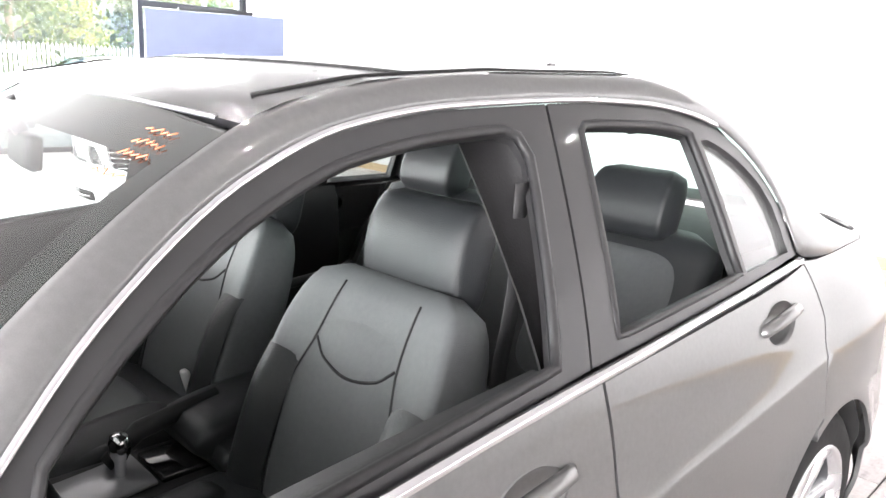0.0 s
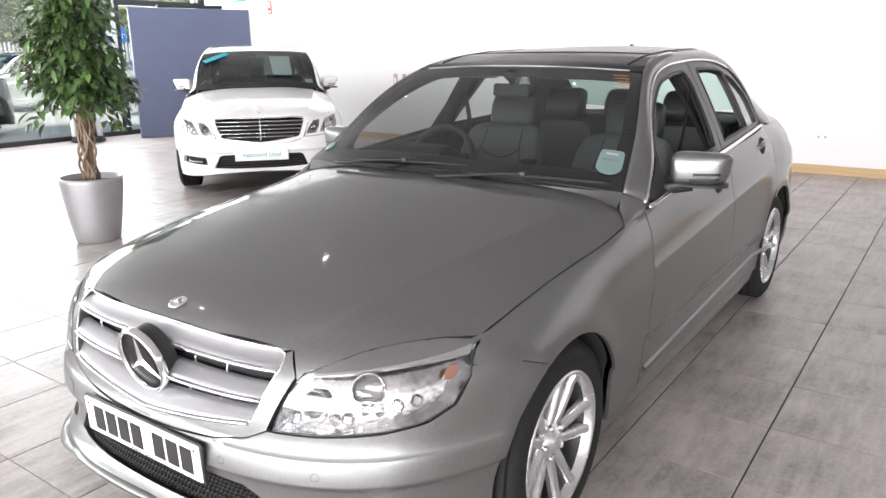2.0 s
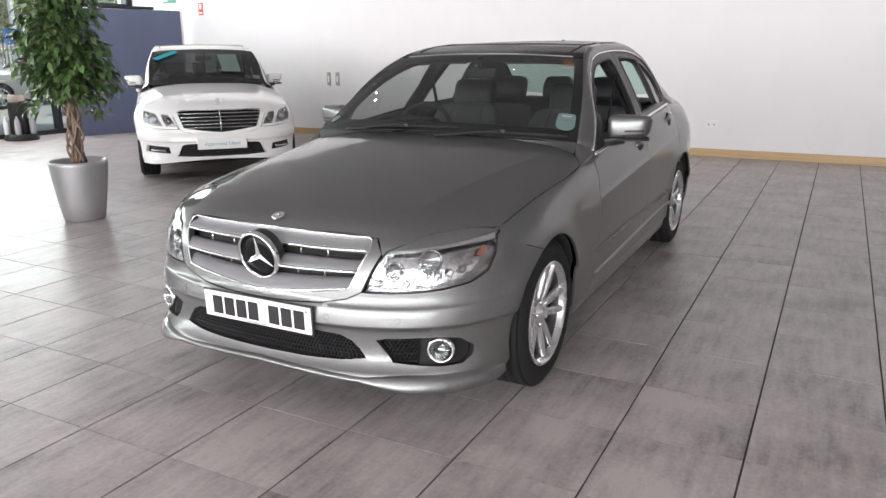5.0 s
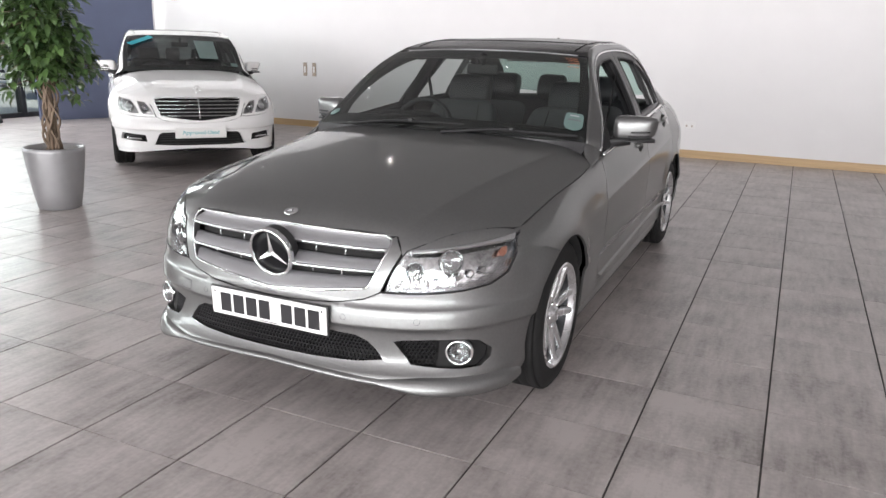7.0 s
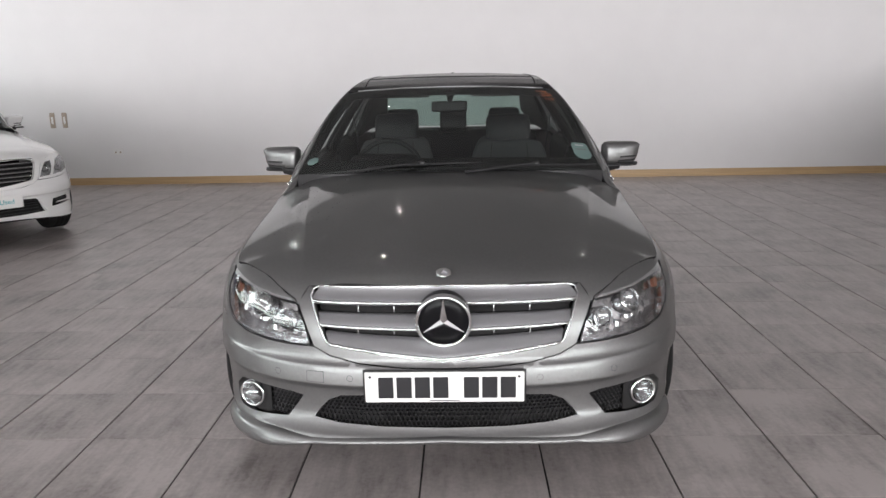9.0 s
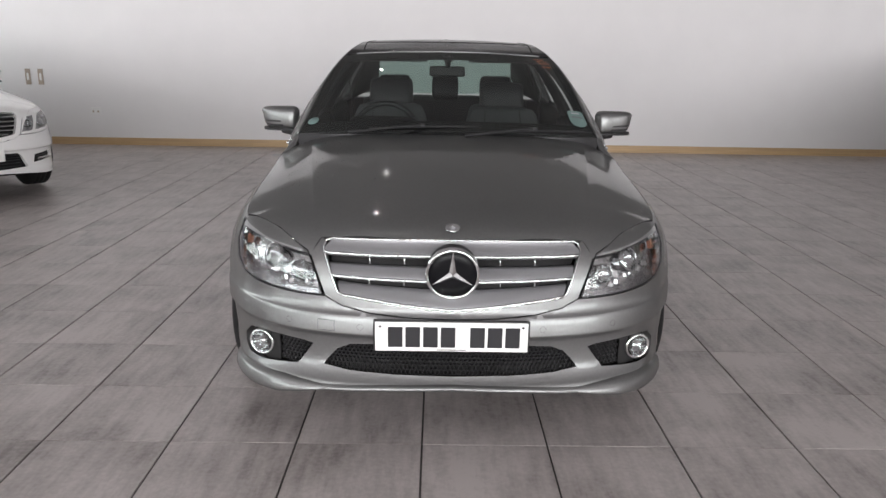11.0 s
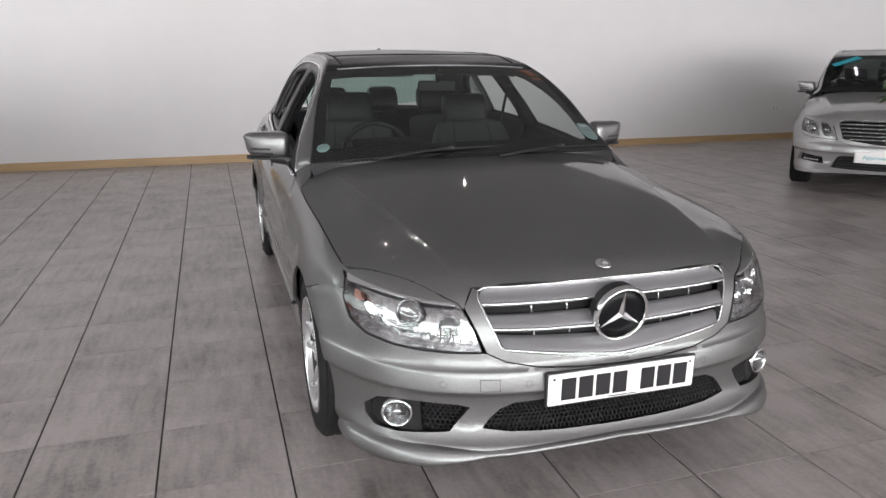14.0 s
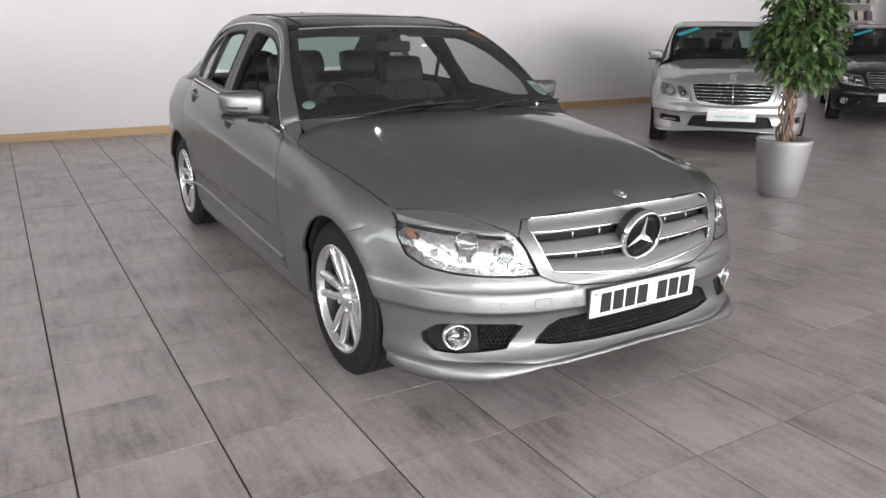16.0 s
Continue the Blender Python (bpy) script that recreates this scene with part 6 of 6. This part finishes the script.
# ---- planters ----
def planter(x, y, turn, crown, seed, size, name="potted_ficus"):
    """A tapered silver pot with a plaited ficus: twisted stems and a loose crown of single leaves."""
    rng = random.Random(seed)
    t = thing(name, "braided ficus tree in a tapered satin silver planter", "plant", pose(x, y, 0, 0, 0, turn) @ Matrix.Scale(size, 4), group="potted ficus trees")
    part("pot", lathe([(0, .0), (.150, 0), (.163, .010), (.190, .16), (.215, .34), (.229, .47), (.231, .50), (.221, .505), (.212, .49), (.206, .44)], 40), M_POT, t, "satin silver planter")
    part("soil", lathe([(0, .462), (.10, .466), (.208, .455)], 28), M_SOIL, t, "brown clay granules")
    for k in range(11):
        ph = k * 2 * math.pi / 8
        pts, rad = [], []
        for i in range(20):
            v = i / 19
            if k < 8:
                r = .030 + .040 * abs(math.sin(v * 2 * math.pi * 1.4 + .4 * k)) * (1 - .35 * v) + .012 * math.sin(7 * v + 2.3 * k)
                a = ph + v * 3.6 * (1 if k % 2 else -1)
            else:
                r, a = .020, ph * 2.4 + v * 2.0
            pts.append((r * math.cos(a), r * math.sin(a), .45 + .64 * v))
            rad.append((.0105 if k < 8 else .020) - .003 * v)
        part("stem", tube(pts, rad, 7), M_BARK, t)
    tips = []
    for k in range(46):
        a, e = rng.uniform(0, 2 * math.pi), rng.uniform(-.35, 1.35)
        L = rng.uniform(.26, .40)
        p0 = Vector((rng.uniform(-.03, .03), rng.uniform(-.03, .03), rng.uniform(.95, 1.45)))
        d = Vector((math.cos(a) * math.cos(e), math.sin(a) * math.cos(e), math.sin(e)))
        p2 = p0 + d * L * Vector((1, 1, 1.15)).length / 1.8
        p1 = (p0 + p2) / 2 + Vector((0, 0, .05))
        part("branch", tube([p0, p1, p2], [.008, .005, .002], 5), M_BARK, t)
        tips.append((p0, p1, p2))
    verts, faces = [], []
    n = 0
    while n < crown:
        # uneven crown: a few lobes, looser at the bottom
        c = rng.choice(LOBES)
        q = Vector((rng.gauss(0, 1), rng.gauss(0, 1), rng.gauss(0, 1))).normalized() * (rng.random() ** .45)
        p = Vector(c[:3]) + Vector((q.x * c[3], q.y * c[3], q.z * c[4]))
        if rng.random() < .25:
            s = rng.choice(tips)
            p = s[2].lerp(s[1], rng.random() * .6) + Vector((rng.uniform(-.05, .05), rng.uniform(-.05, .05), rng.uniform(-.06, .03)))
        out = Vector((p.x, p.y, 0))
        out = out.normalized() if out.length > .02 else Vector((1, 0, 0))
        d = (out * rng.uniform(.2, 1) + Vector((rng.uniform(-.6, .6), rng.uniform(-.6, .6), rng.uniform(-1.1, .15)))).normalized()
        L, w = rng.uniform(.070, .115), rng.uniform(.017, .026)
        sd = d.cross(Vector((rng.uniform(-.4, .4), rng.uniform(-.4, .4), 1))).normalized()
        nn = sd.cross(d)
        k = len(verts)
        curl = rng.uniform(.0, .016)
        for f, ww, up in ((0, .15, 0), (.35, 1, .006), (.7, .75, .004), (1, .04, -curl)):
            mid = p + d * L * f + nn * up
            verts += [tuple(mid - sd * w * ww + nn * .004 * ww), tuple(mid), tuple(mid + sd * w * ww + nn * .004 * ww)]
        for r in range(3):
            o = k + r * 3
            faces += [(o, o + 1, o + 4, o + 3), (o + 1, o + 2, o + 5, o + 4)]
        n += 1
    me = bpy.data.meshes.new("leaves")
    me.from_pydata(verts, [], faces)
    me.shade_smooth()
    me.materials.append(M_LEAFVAR)
    tagged(part("leaves", me, None, t, "glossy green ficus leaves"), kind="stuff")
    return t


LOBES = [(0, 0, 1.42, .27, .34), (.10, .05, 1.70, .20, .20), (-.12, -.04, 1.62, .22, .22), (.05, -.12, 1.22, .25, .24), (-.08, .12, 1.15, .24, .22), (.16, 0, 1.35, .20, .25), (-.18, .05, 1.38, .19, .24), (0, 0, 1.83, .13, .12)]


def leaf_mat(name, dark, light):
    m = mat(name, dark, 0.32, var=0.3, scale=20, coat=0.2)
    t = m.node_tree
    b = t.nodes["Principled BSDF"]
    g, r = t.nodes.new("ShaderNodeNewGeometry"), t.nodes.new("ShaderNodeValToRGB")
    r.color_ramp.elements[0].color, r.color_ramp.elements[1].color = (*dark, 1), (*light, 1)
    t.links.new(g.outputs["Random Per Island"], r.inputs["Fac"])
    t.links.new(r.outputs["Color"], b.inputs["Base Color"])
    return m


M_LEAFVAR = leaf_mat("ficus_leaves", (0.020, 0.048, 0.015), (0.090, 0.160, 0.048))
M_LEAFTREE = leaf_mat("woodland_leaves", (0.035, 0.06, 0.018), (0.16, 0.20, 0.06))
M_LEAFLIGHT = leaf_mat("yellow_green_leaves", (0.10, 0.13, 0.02), (0.38, 0.40, 0.09))
planter(-3.86, 2.14, 20, 2600, 3, 1.02)
planter(3.73, 2.11, 140, 2200, 8, .975)
planter(15.6, 6.1, 60, 1600, 5, .95)

# ---- partition, care stand, wall fittings ----
partition = thing("partition_screen", "slate blue free-standing display board with white edges", "partition", Matrix.Translation((-9.53, 7.49, 0)) @ pose(0, 0, 0, 0, 0, 68.5))
part("board", rbox(2.05, .09, 2.15, .006, 1, Matrix.Translation((0, 0, 1.075))), M_BLUE, partition, "slate blue board")
part("edge", rbox(.035, .094, 2.15, .004, 1, Matrix.Translation((1.045, 0, 1.075))), M_WHITE, partition, "white edge strip")
part("top_rail", rbox(1.1, .10, .05, .006, 1, Matrix.Translation((.0, 0, 2.18))), M_ALU, partition)

stand = thing("car_care_stand", "black stand with bottles of car care liquid beside the glazing", "display stand", pose(-10.25, 5.78, 0, 0, 0, 30))
part("foot", lathe([(0, 0), (.26, 0), (.27, .02), (.25, .06), (.24, .10), (0, .10)], 28), M_BLACK, stand)
part("column", lathe([(.13, .10), (.15, .12), (.15, .60), (.16, .62), (.14, .64), (0, .64)], 20), M_BLACK, stand)
for k in range(5):
    a = k * 1.25
    b = part("bottle", lathe([(0, .10), (.045, .10), (.048, .12), (.048, .30), (.03, .35), (.018, .37), (.018, .40), (0, .40)], 14, Matrix.Translation((.20 * math.cos(a), .20 * math.sin(a), 0))), M_WHITE if k % 2 else M_GALV, stand)
for k in range(3):
    part("box", rbox(.09, .06, .10, .006, 1, Matrix.Translation((-.09 + .09 * k, 0, .69)) @ pose(0, 0, 0, 0, 0, 12 * k)), M_BEIGE, stand)


def wall_plate(name, label, cat, x, z, w, h, material, d=.012):
    t = thing(name, label, cat, pose(x, YW - d / 2, z))
    part("faceplate", rbox(w, d, h, .004, 2), material, t)
    return t


for x in (-5.92, -5.74):
    sw = wall_plate("light_switch", "tall beige switch plate on the white wall", "switch", x, .955, .075, .22, M_BEIGE)
    part("rocker", rbox(.03, .006, .10, .002, 1, Matrix.Translation((0, -.008, 0))), M_WHITE, sw)
for x, z in ((-5.0, .49), (.38, .44), (7.95, .53)):
    so = wall_plate("wall_socket", "white double socket on the white wall", "socket", x, z, .15, .088, M_WHITE)
    for s in (1, -1):
        part("socket_switch", rbox(.012, .005, .02, .001, 1, Matrix.Translation((s * .05, -.008, .025))), M_WHITE, so)
        part("socket_hole", rbox(.022, .004, .026, .001, 1, Matrix.Translation((s * .035, -.0065, -.012))), M_BEIGE, so)
fa = wall_plate("fire_notice", "small red and white fire notice on the wall", "sign", -8.75, 2.18, .11, .22, M_RED)
part("notice_bar", rbox(.05, .004, .09, 0, 1, Matrix.Translation((0, -.008, .04))), M_WHITE, fa)
part("notice_bar", rbox(.08, .004, .03, 0, 1, Matrix.Translation((0, -.008, -.07))), M_WHITE, fa)
ex = wall_plate("exit_sign", "small dark green exit sign on the wall", "sign", -9.54, 2.38, .34, .15, M_GREEN)
part("sign_bar", rbox(.10, .004, .09, 0, 1, Matrix.Translation((-.09, -.008, 0))), M_WHITE, ex)
part("sign_bar", rbox(.12, .004, .03, 0, 1, Matrix.Translation((.07, -.008, 0))), M_WHITE, ex)
el = wall_plate("emergency_light", "small white emergency light high on the wall", "light fitting", -9.1, 3.25, .16, .30, M_WHITE, .08)
part("lens", rbox(.10, .03, .16, .01, 2, Matrix.Translation((0, -.05, -.02))), M_BEIGE, el)
fb = thing("floor_socket", "flush pale floor box cover in the tiles", "floor box", pose(-2.15, 7.75, .002))
part("cover", rbox(.26, .16, .008, .002, 1), M_GALV, fb)

# ---- far end of the hall ----
shelf = thing("leaflet_rack", "taupe rack with rows of leaflets at the far wall", "rack", pose(14.2, 8.3, 0, 0, 0, -14))
part("back", rbox(1.5, .06, 2.1, .01, 1, Matrix.Translation((0, .12, 1.05))), M_RACK, shelf)
for k in range(5):
    part("shelf", rbox(1.5, .22, .03, .004, 1, Matrix.Translation((0, 0, .45 + .36 * k))), M_GALV, shelf)
    for j in range(6):
        part("leaflet", rbox(.15, .01, .21, 0, 1, Matrix.Translation((-.62 + .25 * j, -.02, .57 + .36 * k)) @ pose(0, 0, 0, -15, 0, 0)), (M_GALV, M_LEATHER2, M_POSTER, M_BEIGE)[(j * 3 + k) % 4], shelf)
poster = thing("poster_stand", "large dark poster board with a misty road scene", "poster", pose(15.9, 7.3, 0, 0, 0, -58))
part("panel", rbox(1.24, .05, 1.9, .006, 1, Matrix.Translation((0, 0, 1.15))), M_POSTER, poster)
part("frame", rbox(1.32, .04, 1.98, .006, 1, Matrix.Translation((0, .012, 1.15))), M_ALU, poster)
for s in (1, -1):
    part("foot", rbox(.08, .5, .04, .006, 1, Matrix.Translation((s * .5, 0, .02))), M_ALU, poster)
    part("upright", rbox(.05, .04, .30, .004, 1, Matrix.Translation((s * .5, .012, .14))), M_ALU, poster)


# ---- outside the glazing ----
tagged(part("ground", rbox(600, 600, .1, 0, 1, Matrix.Translation((-60, 0, -.07))), M_ASPHALT), "pale grey concrete paving of the car park", "ground", kind="structure")
GROUND = -.02


def parked(source, x, y, turn, label, grow=(1, 1, 1)):
    c = copy_thing(bpy.data.objects[source], pose(x, y, GROUND, 0, 0, turn) @ Matrix.Diagonal((*grow, 1)))
    c.name = "parked_car"
    tagged(c, label, group="cars parked outside")


parked("silver_saloon_car", -18.45, 6.35, 0, "silver saloon car parked behind the knee rail", (1, 1.03, 1))
parked("silver_saloon_car", -18.75, 11.25, 4, "tall silver people carrier parked behind the knee rail", (1.02, 1, 1.17))
parked("silver_saloon_car", -19.6, 16.4, 8, "silver saloon car parked in a row behind the rail")
parked("silver_saloon_car", -25.5, 10.2, -8, "pale saloon car parked by the far fence")
parked("black_saloon_car", -13.0, 1.15, 0, "dark saloon car parked close to the glazing")
parked("black_saloon_car", -18.3, .9, 2, "dark saloon car parked behind the knee rail")
parked("white_saloon_car", -13.35, 9.75, 32, "white saloon car parked outside the glazing")

fence = thing("car_park_rail", "galvanised knee rail along the car park", "railing", pose(-17.1, 0, GROUND))
for k in range(15):
    part("post", rbox(.12, .12, .93, .01, 1, Matrix.Translation((0, -4.7 + 1.77 * k, .465))), M_GALV, fence)
part("rail", rbox(.06, 26.5, .13, .01, 1, Matrix.Translation((.09, 7.7, .85))), M_GALV, fence)

pales_v, pales_f = [], []
for k in range(520):
    y, h = -18 + .16 * k, 1.72
    q = len(pales_v)
    pales_v += [(x, y + dy, z) for z in (0, h) for x, dy in ((-.02, -.05), (.02, -.05), (.02, .05), (-.02, .05))] + [(0, y, h + .14)]
    pales_f += [(q, q + 1, q + 5, q + 4), (q + 1, q + 2, q + 6, q + 5), (q + 2, q + 3, q + 7, q + 6), (q + 3, q, q + 4, q + 7)]
    pales_f += [(q + 4, q + 5, q + 8), (q + 5, q + 6, q + 8), (q + 6, q + 7, q + 8), (q + 7, q + 4, q + 8)]
palisade = thing("palisade_fence", "grey steel palisade fence behind the car park", "fence", pose(-29.0, 0, GROUND))
me = bpy.data.meshes.new("pales")
me.from_pydata(pales_v, [], pales_f)
me.materials.append(M_GALV)
tagged(part("pales", me, None, palisade), kind="stuff")
for z in (.4, 1.45):
    part("fence_rail", rbox(.05, 83, .06, 0, 1, Matrix.Translation((-.05, 23.5, z))), M_GALV, palisade)

pole = thing("street_lamp", "tall white lamp post with a blue arrow sign", "lamp post", pose(-23.0, 14.25, GROUND))
part("pole", tube([(0, 0, 0), (0, 0, 8)], [.10, .07], 10), M_WHITE, pole)
am = Matrix.Translation((.12, .03, 1.98)) @ pose(0, 0, 0, 0, 0, -32)
part("sign", rbox(.03, .86, .50, .01, 1, am), M_SIGNBLUE, pole, "blue sign with white arrow")
am = am @ Matrix.Translation((.018, 0, .03))
part("arrow", rbox(.006, .50, .09, 0, 1, am), M_WHITE, pole)
for q in (38, -38):
    part("arrow_head", rbox(.006, .24, .08, 0, 1, am @ Matrix.Translation((0, -.24, 0)) @ pose(0, 0, 0, q, 0, 0) @ Matrix.Translation((0, .09, 0))), M_WHITE, pole)
part("lamp_head", rbox(.9, .25, .10, .03, 2, Matrix.Translation((.4, 0, 8.0))), M_GALV, pole)


def tree(x, y, h, seed, material, n=2600):
    rng = random.Random(seed)
    t = thing("tree", "tall green roadside tree behind the car park", "tree", pose(x, y, GROUND), group="trees behind the car park")
    part("trunk", tube([(0, 0, 0), (.1, .05, h * .3), (-.05, .1, h * .6), (0, 0, h * .9)], [.22, .17, .10, .03], 8), M_BARK, t)
    limb = bmesh.new()
    ends = []
    for k in range(26):
        a, z0 = rng.uniform(0, 6.28), rng.uniform(.22, .85) * h
        L = rng.uniform(.16, .30) * h * (1.15 - .6 * z0 / h)
        p0, p2 = Vector((0, 0, z0)), Vector((math.cos(a) * L, math.sin(a) * L, z0 + rng.uniform(.0, .5) * L))
        b = tube([p0, (p0 + p2) / 2 + Vector((0, 0, .1 * L)), p2], [.06, .04, .015], 5)
        me = bpy.data.meshes.new("t")
        b.to_mesh(me)
        b.free()
        limb.from_mesh(me)
        bpy.data.meshes.remove(me)
        ends.append((p0.lerp(p2, .55), p2))
    part("limbs", limb, M_BARK, t)
    verts, faces = [], []
    for k in range(n):
        a, b = rng.choice(ends)
        p = a.lerp(b, rng.uniform(0, 1.15)) + Vector((rng.gauss(0, .45), rng.gauss(0, .45), rng.gauss(0, .42)))
        d = Vector((rng.gauss(0, 1), rng.gauss(0, 1), rng.gauss(0, 1))).normalized()
        sd = d.orthogonal().normalized()
        w = rng.uniform(.11, .21)
        q = len(verts)
        verts += [tuple(p - d * w), tuple(p + sd * w * .55), tuple(p + d * w), tuple(p - sd * w * .55)]
        faces.append((q, q + 1, q + 2, q + 3))
    me = bpy.data.meshes.new("crown")
    me.from_pydata(verts, [], faces)
    me.materials.append(material)
    tagged(part("crown", me, None, t), kind="stuff")
    return t


first = tree(-37, 12, 9.5, 1, M_LEAFTREE, 5200)
second = tree(-34, 22, 8.5, 2, M_LEAFLIGHT, 5200)
rng = random.Random(4)
for k in range(15):
    src = (first, second)[k % 2]
    copy_thing(src, pose(-33 - rng.uniform(0, 13), -16 + k * 4.6 + rng.uniform(-1.5, 1.5), GROUND, 0, 0, rng.uniform(0, 360)) @ Matrix.Scale(rng.uniform(.7, 1.15), 4))
for k in range(8):
    src = (first, second)[k % 2]
    copy_thing(src, pose(-16 + k * 6.2, -27 - rng.uniform(0, 6), GROUND, 0, 0, rng.uniform(0, 360)))
hedge_v, hedge_f = [], []
for k in range(9000):
    p = Vector((-30.2 + rng.gauss(0, .5), rng.uniform(-20, 60), abs(rng.gauss(0, 1.3))))
    d = Vector((rng.gauss(0, 1), rng.gauss(0, 1), rng.gauss(0, 1))).normalized()
    sd = d.orthogonal().normalized()
    w = rng.uniform(.12, .24)
    q = len(hedge_v)
    hedge_v += [tuple(p - d * w), tuple(p + sd * w * .6), tuple(p + d * w), tuple(p - sd * w * .6)]
    hedge_f.append((q, q + 1, q + 2, q + 3))
me = bpy.data.meshes.new("hedge")
me.from_pydata(hedge_v, [], hedge_f)
me.materials.append(M_LEAFTREE)
tagged(part("hedge", me, None), "dark green hedge behind the palisade fence", "hedge", kind="stuff")


# ---- floor tiles: the nearest are pieces of their own, the rest one sheet ----
PITCH, TX, TY = .4572, -.098, .078


def tile_mesh(w, d, h=.008, b=.0008):
    bm = bmesh.new()
    bmesh.ops.create_cube(bm, size=1, matrix=Matrix.Translation((0, 0, -h / 2)) @ Matrix.Diagonal((w, d, h, 1)))
    top = [e for e in bm.edges if all(v.co.z > -1e-6 for v in e.verts)]
    bmesh.ops.bevel(bm, geom=top, offset=b, segments=1, affect="EDGES")
    me = bpy.data.meshes.new("tile")
    bm.to_mesh(me)
    bm.free()
    me.materials.append(M_TILE)
    return me


floor_ob = bpy.data.objects["floor"]
one = tile_mesh(PITCH - .0075, PITCH - .0035)
far_v, far_f = [], []
base = np.array([v.co[:] for v in one.vertices])
polys = [tuple(p.vertices) for p in one.polygons]
rng = random.Random(5)
for i in range(-23, 38):
    for j in range(-25, 19):
        x, y = TX + PITCH * (i + .5), TY + PITCH * (j + .5)
        if not (XL + .02 < x - PITCH / 2 and x + PITCH / 2 < XR and YF < y - PITCH / 2 and y < YW - .02):
            continue
        dz = rng.uniform(-.0006, .0004)
        if -3.3 < x < 3.3 and -3.1 < y < 6.2 and not (abs(x) < .6 and .6 < y < 4.1):
            ob = new("tile", one)
            ob.location = (x, y, dz)
            ob.parent = floor_ob
        else:
            k = len(far_v)
            far_v += [tuple(p) for p in base + [x, y, dz]]
            far_f += [tuple(k + q for q in f) for f in polys]
me = bpy.data.meshes.new("tiles_far")
me.from_pydata(far_v, [], far_f)
me.materials.append(M_TILE)
tagged(part("tiles_far", me, None, floor_ob), kind="stuff")
